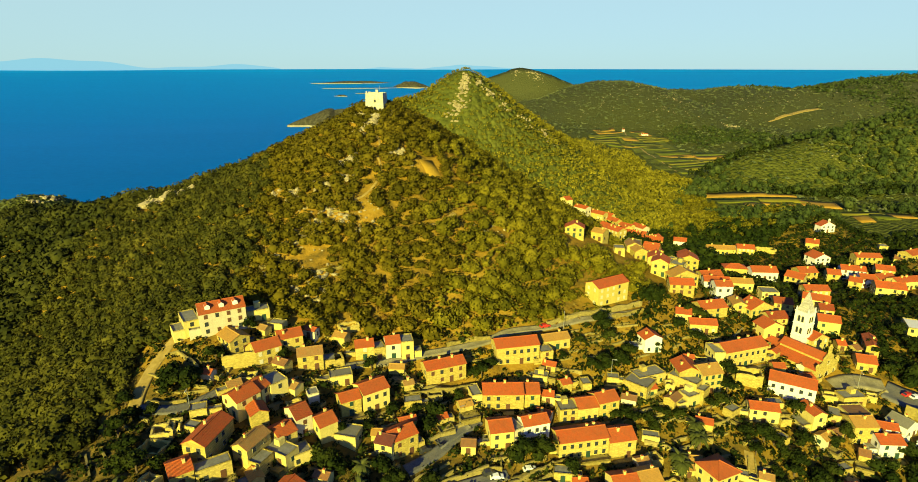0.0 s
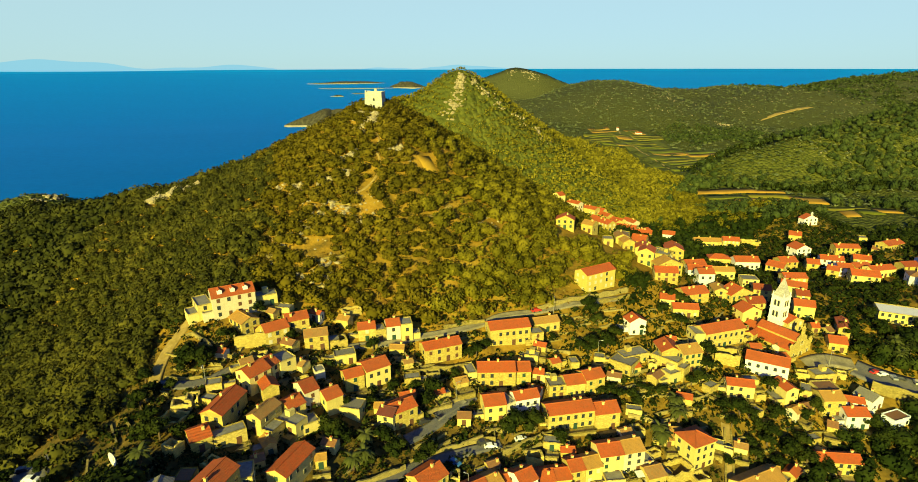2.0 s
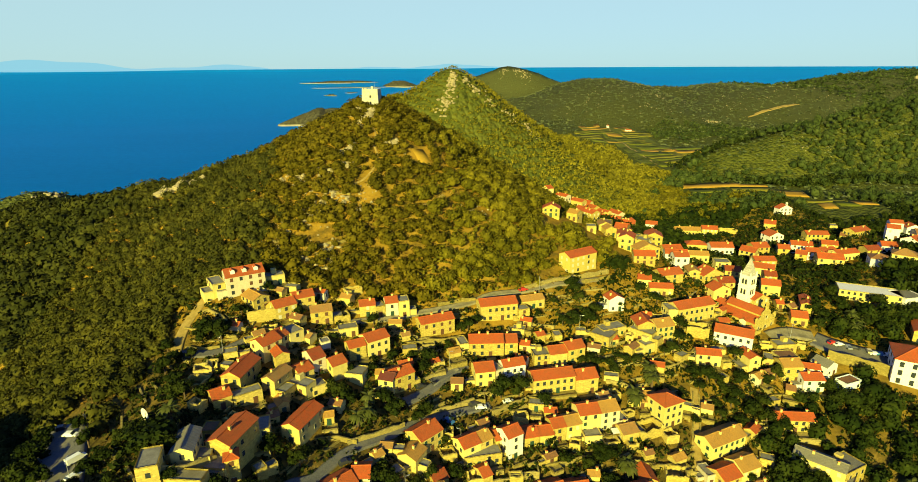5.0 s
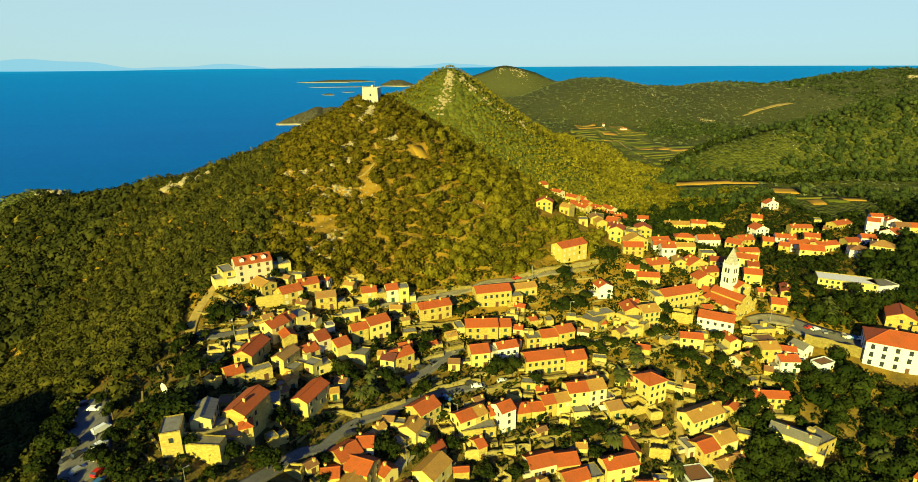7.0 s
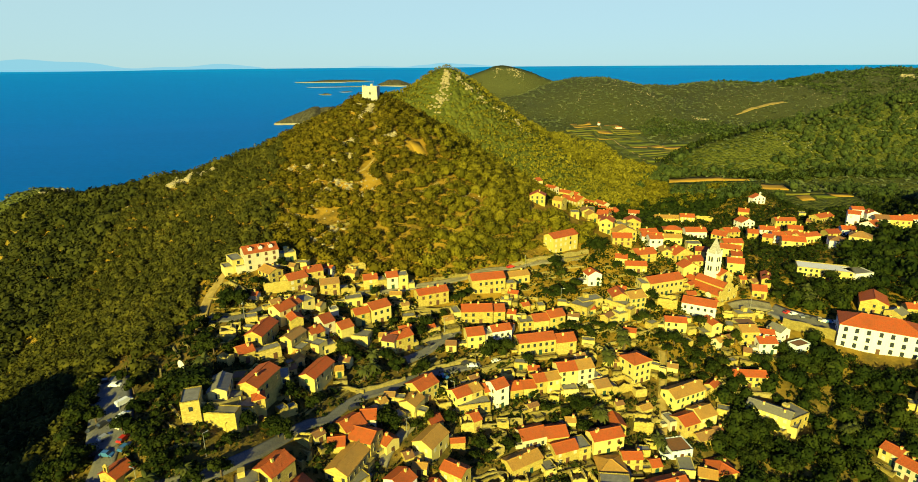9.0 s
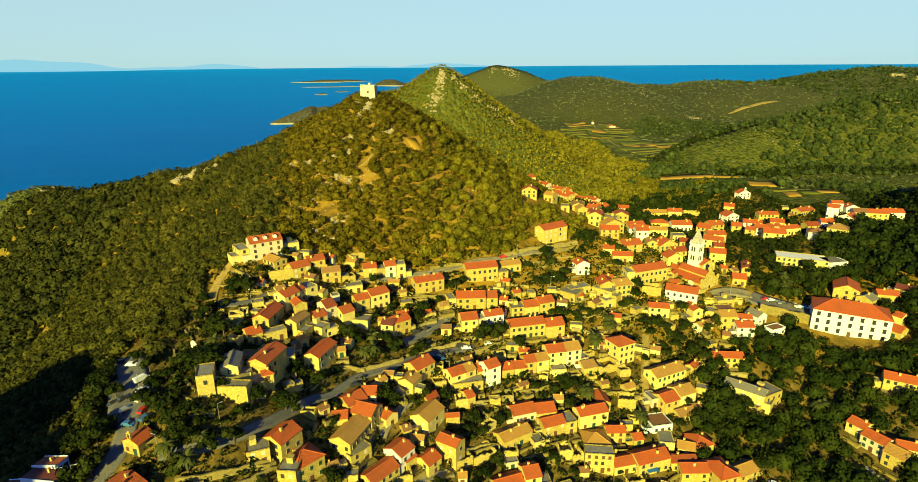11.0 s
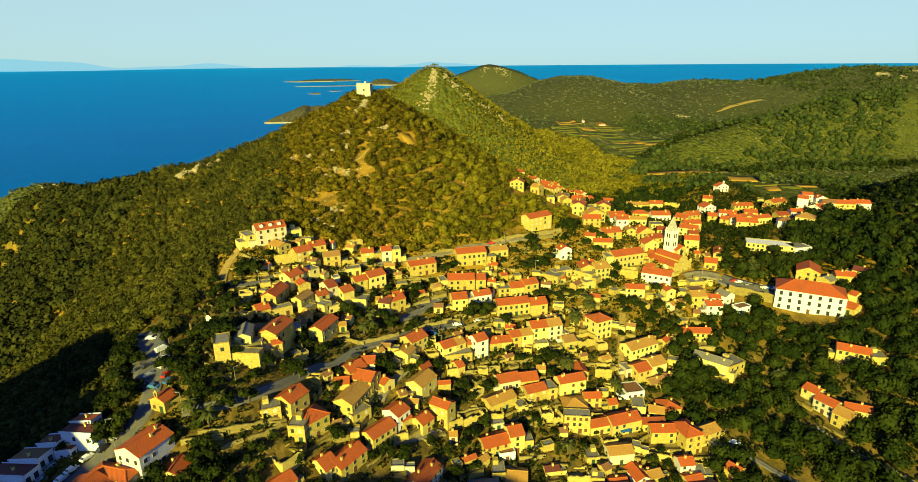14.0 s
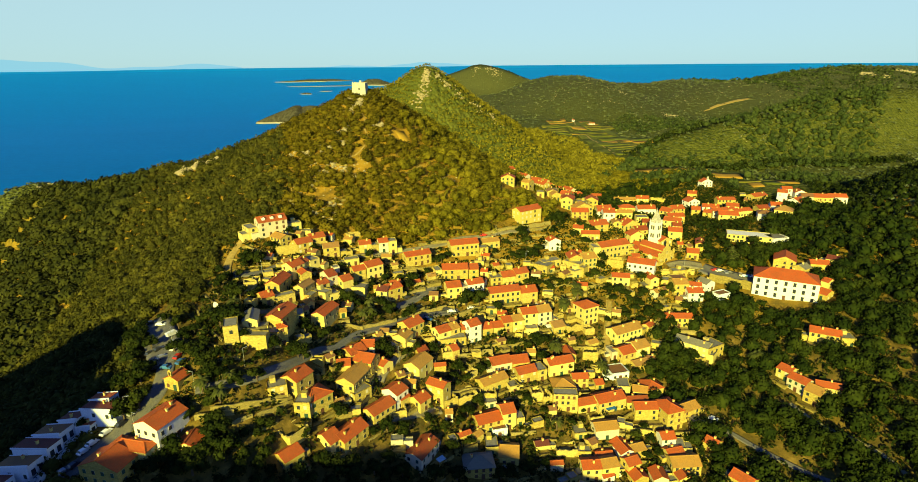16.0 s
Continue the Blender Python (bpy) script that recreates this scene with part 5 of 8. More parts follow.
house(98.1, 137.6, 79.8, 24, 16.7, 8, 6, "a", "tan")
house(93.9, 124.4, 75.0, 22, 7.7, 8, 6, "a", "red")
house(102.1, 128.3, 75.6, 21, 8.6, 8, 6, "a", "tan")
house(100.4, 120.8, 73.2, 18, 8.5, 6, 3, "a", "mix")
house(87.8, 115.8, 72.3, 9, 8.6, 8, 3.5, "f", "white")
house(88.4, 125.7, 76.7, 13, 3.5, 6, 4, "f", "stone")
house(31.7, 114.5, 80.0, 16, 9.9, 8, 4, "a", "red")
house(40.9, 115.8, 78.9, 9, 8.1, 8, 4.5, "a", "red")
house(42.9, 110.0, 76.2, 18, 9.5, 7, 5, "a", "red")
house(49.8, 111.5, 75.8, 15, 4.7, 7, 5.5, "f", "stone")
house(59.6, 115.0, 75.8, 14, 12.4, 7, 6.5, "a", "red")
house(66.1, 122.9, 78.1, 4, 5.3, 8, 4, "p", "red")
house(77.0, 123.6, 77.4, -13, 7.2, 6, 5, "r", "stone")
house(27.2, 103.9, 76.4, 29, 13.3, 7, 4.5, "a", "tan")
house(36.3, 103.2, 74.7, 19, 4.5, 5, 3.5, "f", "grey")
house(59.4, 105.4, 71.2, 0, 9.9, 9, 5, "h", "tan")
house(58.6, 97.2, 68.6, -8, 10.5, 5, 8, "f", "stone")
house(67.9, 108.6, 72.4, 0, 7.3, 5, 5, "a", "red")
house(76.5, 108.2, 71.2, 9, 4.1, 5, 3, "a", "red")
house(68.2, 97.9, 67.4, 12, 9.7, 6, 4, "a", "red")
house(78.6, 99.5, 66.6, 15, 13.7, 8, 5.5, "a", "red")
house(88.2, 108.2, 69.3, -11, 5.7, 8, 4, "f", "grey")
house(101.4, 108.4, 67.7, 11, 8.2, 9, 4, "h", "red")
house(95.6, 105.7, 68.1, -21, 6.6, 6, 3, "a", "tan")
house(91.6, 99.6, 66.0, -0, 9.9, 5, 4, "a", "dark")
house(93.8, 95.2, 63.7, -2, 10.2, 7, 6, "a", "red")
house(23.0, 85.9, 68.8, 18, 10.7, 8, 5, "a", "red")
house(31.4, 88.4, 68.0, 13, 6.0, 8, 8, "a", "red")
house(37.0, 89.4, 67.9, 6, 3.5, 6, 4, "f", "stone")
house(46.5, 101.0, 71.8, 4, 5.2, 6, 4.5, "r", "stone")
house(50.5, 100.4, 70.9, 14, 4.3, 6, 4, "r", "stone")
house(24.7, 98.0, 74.9, 2, 7.0, 5, 4, "r", "stone")
house(25.3, 94.2, 73.2, 11, 4.8, 4, 3, "f", "stone")
house(14.5, 95.9, 76.0, 25, 9.1, 7, 4, "r", "stone")
house(103.4, 93.1, 61.4, 14, 8.2, 11, 9, "h", "red")
house(113.3, 96.0, 62.6, 21, 9.6, 7, 5, "a", "tan")
house(73.4, 86.5, 61.7, 5, 10.2, 7, 5, "a", "tan")
house(78.7, 78.5, 57.7, 14, 6.6, 9, 4, "p", "redw")
house(84.4, 78.0, 57.8, 14, 5.9, 6, 4, "a", "tan")
house(69.8, 75.4, 57.7, 4, 7.2, 6, 3, "a", "red")
house(62.5, 69.3, 55.7, -0, 7.5, 7, 6, "a", "red")
house(69.7, 70.0, 55.5, 8, 7.4, 7, 6, "a", "tan")
house(68.5, 67.8, 55.1, 17, 5.2, 5, 3, "a", "redw")
house(79.7, 71.3, 55.6, 18, 6.1, 6, 5, "a", "red")
house(80.8, 67.2, 53.8, 13, 6.3, 8, 4, "p", "red")
house(30.6, 74.4, 62.0, -9, 8.0, 9, 4, "a", "tan")
house(23.7, 76.4, 64.8, 0, 5.1, 7, 4, "f", "stone")
house(17.6, 67.4, 62.2, 3, 11.6, 9, 5, "h", "grey")
house(54.7, 78.3, 60.3, 1, 8.9, 6, 3.5, "r", "stone")
house(44.8, 79.3, 62.4, 7, 5.8, 4, 2.5, "a", "maroon")
house(98.6, 82.0, 58.6, 3, 6.1, 6, 5, "a", "redw")
house(101.9, 79.8, 57.5, -13, 7.4, 7, 3.5, "f", "pale")
house(99.4, 75.8, 56.4, 11, 7.3, 6, 4, "a", "red")
house(101.5, 71.0, 54.5, -0, 11.7, 8, 5, "a", "tan")
house(89.5, 66.4, 53.4, -1, 5.9, 7, 4, "p", "red")
house(99.0, 66.2, 53.2, 6, 5.6, 7, 4, "p", "red")
house(88.7, 87.3, 61.6, -17, 12.5, 4, 3, "r", "stone")
house(27.5, 84.0, 67.4, 9, 6.3, 6, 3.5, "f", "white")
house(62.1, 85.8, 62.7, 4, 5.4, 6, 3, "f", "grey")
house(71.0, 92.8, 65.1, 10, 6.4, 5, 3, "r", "stone")
house(114.8, 91.7, 61.2, 6, 4.6, 6, 3, "f", "pale")
house(-50.3, 76.9, 94.7, 60, 9.2, 8, 8, "a", "red")
house(-56.4, 71.4, 97.6, 19, 6.8, 6, 5, "f", "grey")
house(-43.7, 73.7, 89.3, 45, 10.2, 9, 7, "h", "red")
house(-46.4, 68.7, 90.7, -7, 5.9, 6, 6.5, "f", "stone")
house(-49.0, 59.5, 86.6, 51, 8.4, 7, 5, "r", "stone")
house(-37.3, 61.5, 81.0, 48, 5.7, 9, 5, "a", "red")
house(-30.6, 65.6, 80.0, 53, 12.6, 8, 5, "a", "red")
house(-49.3, 51.8, 83.1, 47, 7.7, 7, 4, "a", "red")
house(-3.9, 67.0, 69.5, 59, 13.2, 7.5, 5.5, "a", "dark")
house(-20.4, 78.1, 80.9, 47, 11.6, 7, 5.5, "a", "red")
house(-14.4, 86.5, 81.6, 52, 7.1, 8, 7, "a", "redw")
house(-11.9, 86.3, 81.4, 45, 4.9, 5, 4, "a", "red")
house(-4.7, 87.4, 78.6, 48, 6.5, 7, 5, "a", "red")
house(3.3, 92.5, 79.4, -34, 8.5, 6, 7.5, "a", "red")
house(-4.9, 103.3, 85.2, 57, 10.9, 8, 6, "a", "tan")
house(-30.5, 87.6, 88.7, 67, 14.5, 8, 7, "a", "tan")
house(-27.3, 97.6, 92.5, -23, 10.6, 8, 5, "a", "red")
house(-32.0, 101.4, 94.2, 42, 7.9, 8, 5, "a", "red")
house(-26.2, 106.0, 94.4, 2, 5.5, 7, 5, "a", "red")
house(-35.3, 94.5, 94.2, 6, 5.6, 6, 3, "a", "red")
house(-28.9, 83.5, 86.7, 45, 8.4, 7, 5, "f", "grey")
house(-19.3, 99.5, 89.5, 47, 5.7, 5, 4, "p", "red")
house(7.0, 92.2, 76.9, 24, 6.9, 6, 4, "r", "stone")
house(-12.8, 81.1, 79.8, 12, 5.4, 5, 3.5, "r", "stone")
house(-75.1, 85.6, 113.5, 16, 5.2, 8, 7.5, "f", "tower")
house(-70.0, 94.3, 113.5, 10, 5.5, 10, 6, "p", "grey")
house(-60.3, 101.0, 110.3, -16, 7.6, 13, 7.5, "p", "red")
house(-61.9, 92.5, 110.0, -8, 7.4, 6, 4, "f", "stone")
house(-75.1, 92.4, 114.9, 23, 3.5, 5, 3, "r", "stone")
house(-58.4, 93.7, 107.2, 21, 3.6, 4.5, 8, "h", "red")
house(-57.5, 109.5, 108.3, 15, 8.7, 7, 5, "f", "pale")
house(-88.6, 50.8, 97.0, 66, 12.5, 10, 7.5, "a", "redw")
house(-95.1, 44.1, 94.2, 73, 5.8, 14, 5, "h", "red")
house(-100.2, 38.3, 92.0, 74, 8.5, 14, 6, "a", "red")
house(-78.8, 47.2, 94.3, 86, 7.7, 7, 3, "a", "red")
house(-89.6, 68.2, 105.2, -22, 6.1, 6, 4, "p", "chapel")
house(260.6, 387.7, 101.1, 8, 11.0, 6, 5, "p", "chapelw")
house(-81.3, 132.8, 116.8, 18, 5.7, 5, 3, "r", "stone")
house(-80.8, 126.7, 115.9, -9, 6.7, 5, 3, "r", "stone")
house(-79.0, 134.7, 116.9, 16, 3.7, 5, 3.5, "r", "stone")
house(-66.6, 84.7, 111.3, -6, 10.6, 4, 5, "f", "bastion")
house(-62.0, 89.0, 108.6, 40, 6.3, 4, 5, "f", "bastion")
house(129.1, 420.2, 89.4, 15, 8.2, 7, 5.5, "p", "red")
house(93.9, 290.7, 117.7, -5, 7.6, 8, 5, "p", "mix")
house(94.2, 281.5, 117.9, 6, 6.5, 7, 4.5, "p", "tan")
house(110.1, 299.7, 112.4, -6, 6.3, 6, 4, "p", "dark")
house(111.4, 274.0, 113.5, -11, 6.0, 7, 5, "f", "pale")
house(82.4, 277.0, 121.9, -7, 5.3, 6, 3.5, "f", "stone")
house(123.1, 447.8, 93.5, -47, 6.8, 6, 4, "a", "red")

# ---- the terrace of modern white villas above the ravine ----


def villa(x, y, top, turn, w, d, rise, cover, roof_words, balcony=True):
    """A white shed-roofed villa. x, y, top: the near end of its high eave over the street; the roof falls by rise to the back; w runs along the street."""
    ex, ey = Vector((math.cos(radians(turn)), math.sin(radians(turn)))), Vector((-math.sin(radians(turn)), math.cos(radians(turn))))
    c = Vector((x, y)) - ex * w / 2 - ey * d / 2
    eave = top - rise
    h = 5.0
    built.append((c.x, c.y, 0.5 * math.hypot(w, d)))
    ob = empty("villa", pose(c.x, c.y, eave - h, 0, 0, turn), f"white modern villa with a sloping {roof_words} tile roof", "villa", "white villas along the street")
    X, Y = w / 2, d / 2
    bm = bmesh.new()
    ends = [[bm.verts.new((u, *p)) for p in ((-Y, -5.0), (Y, -5.0), (Y, h + rise), (-Y, h))] for u in (-X, X)]
    bm.faces.new(ends[0][::-1]), bm.faces.new(ends[1])
    for i in range(4):
        j = (i + 1) % 4
        bm.faces.new((ends[0][i], ends[0][j], ends[1][j], ends[1][i]))
    part("wall", bm, VILLA_WHITE, ob)
    bm = bmesh.new()
    slope = rise / d
    roof_slab(bm, [(-X + 0.28, -Y - 0.45, h - 0.45 * slope + 0.17), (X - 0.28, -Y - 0.45, h - 0.45 * slope + 0.17), (X - 0.28, Y + 0.1, h + rise + 0.17), (-X + 0.28, Y + 0.1, h + rise + 0.17)], 0.14)
    roof_ob = part("roof", bm, cover, ob, f"{roof_words} tile roof")
    for u in (-X - 0.02, X - 0.26):                     # white verges that stand above the tiles
        bm = bmesh.new()
        vs = [[bm.verts.new((u + k, *p)) for p in ((-Y - 0.5, h - 0.5 * slope - 0.15), (Y + 0.14, h + rise - 0.1), (Y + 0.14, h + rise + 0.4), (-Y - 0.5, h - 0.5 * slope + 0.35))] for k in (0, 0.28)]
        bm.faces.new(vs[0][::-1]), bm.faces.new(vs[1])
        for i in range(4):
            j = (i + 1) % 4
            bm.faces.new((vs[0][i], vs[0][j], vs[1][j], vs[1][i]))
        part("verge", bm, VILLA_WHITE, roof_ob)
    add_parts(CHIMNEY, "chimney", roof_ob, [(masonry.uniform(-0.4, 0.4) * X, 0.1 * Y, h + 0.55 * rise + 0.15, 0)])
    for k in (-0.45, 0.45):
        add_parts(TALL_WINDOW, "window", ob, [(k * X, Y + 0.01, 0.3, 180)])
        add_parts(TALL_WINDOW, "window", ob, [(k * X, Y + 0.01, 3.1, 180)])
        add_parts(WINDOWS[1], "window", ob, [(X + 0.01, (k + 0.3) * Y, 2.7, 90)])
    if balcony:                                          # a walled balcony over the street
        bm = bmesh.new()
        add_box(bm, -X, X, Y + 0.02, Y + 2.0, -5.0, 3.0)
        bm.faces.ensure_lookup_table()
        lid = bm.faces[1]
        bmesh.ops.inset_individual(bm, faces=[lid], thickness=0.18, depth=0)
        drop = bmesh.ops.extrude_discrete_faces(bm, faces=[lid])["faces"][0]
        bmesh.ops.translate(bm, verts=list(drop.verts), vec=(0, 0, -0.9))
        part("balcony", bm, VILLA_WHITE, ob)
    return ob


villa(-106.9, 54.8, 104.8, -104, 5.5, 11.5, 0.9, MAROON, "maroon")
villa(-110.0, 60.6, 105.6, -104, 4.5, 8.0, 1.4, DARKRED, "dark red", False)
villa(-118.4, 55.2, 101.8, -104, 5.2, 7.5, 1.6, MAROON, "maroon", False)
villa(-113.6, 53.6, 100.0, -104, 4.4, 6.0, 1.3, DARKRED, "dark red", False)
villa(-121.1, 49.6, 100.2, -104, 6.0, 10.5, 1.9, BROWN, "golden-brown")
villa(-121.6, 43.6, 98.9, -104, 5.8, 13.5, 1.6, MAROON, "maroon")
villa(-124.2, 37.8, 97.3, -104, 5.8, 12.5, 2.2, BROWN, "brown")
villa(-129.7, 31.8, 95.0, -104, 5.8, 11.0, 1.6, MAROON, "maroon")

# ---- landmarks: the fort on the summit, the church, the dish ----


def opening(parent, name, x, y, z, w, h, turn):
    """A dark arched opening in a stone surround, as a part of its own."""
    bm = bmesh.new()
    n = 7
    arc = [(w / 2 * math.cos(math.pi * i / n), h - w / 2 + w / 2 * math.sin(math.pi * i / n)) for i in range(n + 1)]
    inner = [(w / 2, 0)] + arc + [(-w / 2, 0)]
    k = (w + 0.36) / w
    outer = [(w / 2 * k, -0.12)] + [(u * k, h - w / 2 + (v - h + w / 2) * k) for u, v in arc] + [(-w / 2 * k, -0.12)]
    vi, vf = [bm.verts.new((u, 0.02, v)) for u, v in inner], [bm.verts.new((u, -0.06, v)) for u, v in outer]
    back = [bm.verts.new((u, 0.05, v)) for u, v in outer]
    m = len(inner)
    bm.faces.new(vi).material_index = 1
    for i in range(m):
        bm.faces.new((vf[i], vf[(i + 1) % m], vi[(i + 1) % m], vi[i]))
        bm.faces.new((back[i], back[(i + 1) % m], vf[(i + 1) % m], vf[i]))
    ob = part(name, bm, (FRAME, GLASS), parent)
    ob.matrix_local = pose(x, y, z, 0, 0, turn)
    return ob


def fort(x, y, z, turn):
    ob = empty("fort", pose(x, y, z, 0, 0, turn), "square pale stone fort with parapet on the hilltop", "fort")
    bm = bmesh.new()
    add_box(bm, -5.2, 5.2, -5.2, 5.2, -3, 9.6, 0, 0.45)
    bm.faces.ensure_lookup_table()
    lid = bm.faces[1]
    bmesh.ops.inset_individual(bm, faces=[lid], thickness=0.6, depth=0)
    bmesh.ops.translate(bm, verts=list(lid.verts), vec=(0, 0, -0.9))
    part("wall", bm, FORTSTONE, ob)
    for px, py, w, h in ((-2.6, -3.9, 1.6, 1.3), (1.4, -3.7, 1.5, 2.4), (-4.3, -3.9, 0.8, 1.5)):
        bm = bmesh.new()
        add_box(bm, px - w / 2, px + w / 2, py - 0.7, py + 0.7, 8.4, 8.9 + h, 0, 0.08)
        part("turret", bm, FORTSTONE, ob)
    bm = bmesh.new()
    bmesh.ops.create_cone(bm, cap_ends=True, segments=6, radius1=0.06, radius2=0.03, depth=5, matrix=Matrix.Translation((2.0, 0, 11)))
    part("mast", bm, METAL, ob, "thin steel mast")
    opening(ob, "window", 0.3, -5.02, 4.6, 1.1, 1.5, 0)
    opening(ob, "door", 0.2, -5.16, 0.3, 1.2, 2.1, 0)
    bm = bmesh.new()
    add_box(bm, -8.5, -5.0, -6.5, -3.5, -4, 0.6, 0, 0.3)
    part("terrace", bm, DRYSTONE, ob)


FORTSTONE = wall_material("fort_limestone", (0.46, 0.42, 0.35), 0.45)
fort(-45.5, 320.8, 190.6, -6)
built.append((-45.5, 317.0, 5.5))


def church(x, y, z, turn):
    """Nave between two lower aisles, a gabled front with bellcotes, a chancel behind."""
    ob = empty("church", pose(x, y, z, 0, 0, turn), "yellow limestone church with red tile roofs and bellcote front", "church")
    W, L = 13.5, 17.5
    bm = bmesh.new()
    section = [(0, -4), (W, -4), (W, 5.4), (W - 3.9, 7.4), (W - 3.9, 8.6), (W / 2, 10.6), (3.9, 8.6), (3.9, 7.4), (0, 5.4)]
    a, b = [bm.verts.new((u, 0, v)) for u, v in section], [bm.verts.new((u, L, v)) for u, v in section]
    bm.faces.new(a), bm.faces.new(b[::-1])
    for i in range(len(section)):
        k = (i + 1) % len(section)
        bm.faces.new((a[i], b[i], b[k], a[k]))
    part("wall", bm, STONE, ob)
    for name, quad in (("nave_roof", [(3.6, 0.3, 8.62), (W / 2, 0.3, 10.78), (W / 2, L + 0.3, 10.78), (3.6, L + 0.3, 8.62)]), ("nave_roof", [(W - 3.6, L + 0.3, 8.62), (W / 2, L + 0.3, 10.78), (W / 2, 0.3, 10.78), (W - 3.6, 0.3, 8.62)]),
                       ("aisle_roof", [(-0.4, 0.3, 5.4), (3.88, 0.3, 7.6), (3.88, L + 0.3, 7.6), (-0.4, L + 0.3, 5.4)]), ("aisle_roof", [(W + 0.4, L + 0.3, 5.4), (W - 3.88, L + 0.3, 7.6), (W - 3.88, 0.3, 7.6), (W + 0.4, 0.3, 5.4)])):
        bm = bmesh.new()
        roof_slab(bm, quad, 0.16)
        part(name, bm, RED, ob)
    bm = bmesh.new()                                           # the front stands above the roofs
    front = [(-0.1, -4), (W + 0.1, -4), (W + 0.1, 6.3), (W - 3.6, 8.3), (W - 3.6, 9.6), (W / 2, 11.8), (3.6, 9.6), (3.6, 8.3), (-0.1, 6.3)]
    a, b = [bm.verts.new((u, -0.25, v)) for u, v in front], [bm.verts.new((u, 0.3, v)) for u, v in front]
    bm.faces.new(a), bm.faces.new(b[::-1])
    for i in range(len(front)):
        k = (i + 1) % len(front)
        bm.faces.new((a[i], b[i], b[k], a[k]))
    part("front_wall", bm, STONE, ob)
    for px, base, h in ((W / 2, 11.4, 3.6), (0.3, 6.0, 2.2), (W - 0.3, 6.0, 2.6)):
        bm = bmesh.new()
        add_box(bm, px - 0.65, px + 0.65, -0.4, 0.4, base, base + h * 0.6)
        add_box(bm, px - 0.8, px + 0.8, -0.5, 0.5, base + h * 0.6, base + h * 0.7)
        add_box(bm, px - 0.55, px + 0.55, -0.35, 0.35, base + h * 0.7, base + h, 0, 0.28)
        part("bellcote", bm, STONE, ob)
    opening(ob, "door", W / 2, -0.27, 0.1, 1.9, 3.4, 0)
    for px, pz in ((2.0, 1.4), (W - 2.0, 1.4)):
        opening(ob, "window", px, -0.27, pz, 0.9, 2.2, 0)
    opening(ob, "window", W / 2, -0.27, 6.6, 1.4, 1.4, 0)
    for k in range(4):
        opening(ob, "window", -0.02, 2.4 + 4.2 * k, 1.8, 0.8, 1.9, -90)
    bm = bmesh.new()                                           # chancel
    section = [(3.2, -4), (W - 3.2, -4), (W - 3.2, 6.6), (W / 2, 8.4), (3.2, 6.6)]
    a, b = [bm.verts.new((u, L, v)) for u, v in section], [bm.verts.new((u, L + 6, v)) for u, v in section]
    bm.faces.new(a), bm.faces.new(b[::-1])
    for i in range(5):
        k = (i + 1) % 5
        bm.faces.new((a[i], b[i], b[k], a[k]))
    part("chancel_wall", bm, STONE, ob)
    for quad in ([(2.8, L + 0.35, 6.55), (W / 2, L + 0.35, 8.56), (W / 2, L + 6.3, 8.56), (2.8, L + 6.3, 6.55)], [(W - 2.8, L + 6.3, 6.55), (W / 2, L + 6.3, 8.56), (W / 2, L + 0.35, 8.56), (W - 2.8, L + 0.35, 6.55)]):
        bm = bmesh.new()
        roof_slab(bm, quad, 0.16)
        part("chancel_roof", bm, RED, ob)
    built.extend(((x + 3, y + 13, 8), (x + 8, y + 8, 8), (x - 3, y + 17, 7)))


church(135.6, 190.0, 98.6, 29)


def bell_tower(x, y, z, turn):
    ob = empty("bell_tower", pose(x, y, z, 0, 0, turn), "tall white stone bell tower with a pyramid spire", "bell tower")
    s = 2.75
    bm = bmesh.new()
    add_box(bm, -s, s, -s, s, -3, 16.2, 0, 0.12)
    part("shaft", bm, WHITE, ob)
    for zz in (5.6, 11.0, 16.2):
        bm = bmesh.new()
        add_box(bm, -s - 0.12, s + 0.12, -s - 0.12, s + 0.12, zz, zz + 0.3)
        part("cornice", bm, WHITE, ob)
    bm = bmesh.new()
    add_box(bm, -s + 0.35, s - 0.35, -s + 0.35, s - 0.35, 16.5, 24.4, 0, s - 0.5)
    part("spire", bm, FORTSTONE, ob)
    for px in (-1, 1):
        for py in (-1, 1):
            bm = bmesh.new()
            add_box(bm, px * 2.35 - 0.28, px * 2.35 + 0.28, py * 2.35 - 0.28, py * 2.35 + 0.28, 16.5, 18.3, 0, 0.16)
            part("pinnacle", bm, WHITE, ob)
    bm = bmesh.new()
    add_box(bm, -0.05, 0.05, -0.05, 0.05, 24.3, 25.6)
    add_box(bm, -0.35, 0.35, -0.04, 0.04, 25.0, 25.1)
    part("cross", bm, METAL, ob)
    for turn_z, n in ((0, (0, -1)), (-90, (-1, 0)), (90, (1, 0))):
        for zz in (7.2, 12.2):
            for u in (-0.75, 0.75):
                px, py = (u, n[1] * (s - 0.04)) if n[1] else (n[0] * (s - 0.04), u)
                opening(ob, "bell_opening", px, py, zz, 0.85, 2.5, turn_z)
    built.append((x, y, 4.5))


bell_tower(141.0, 211.0, 103.0, 29)


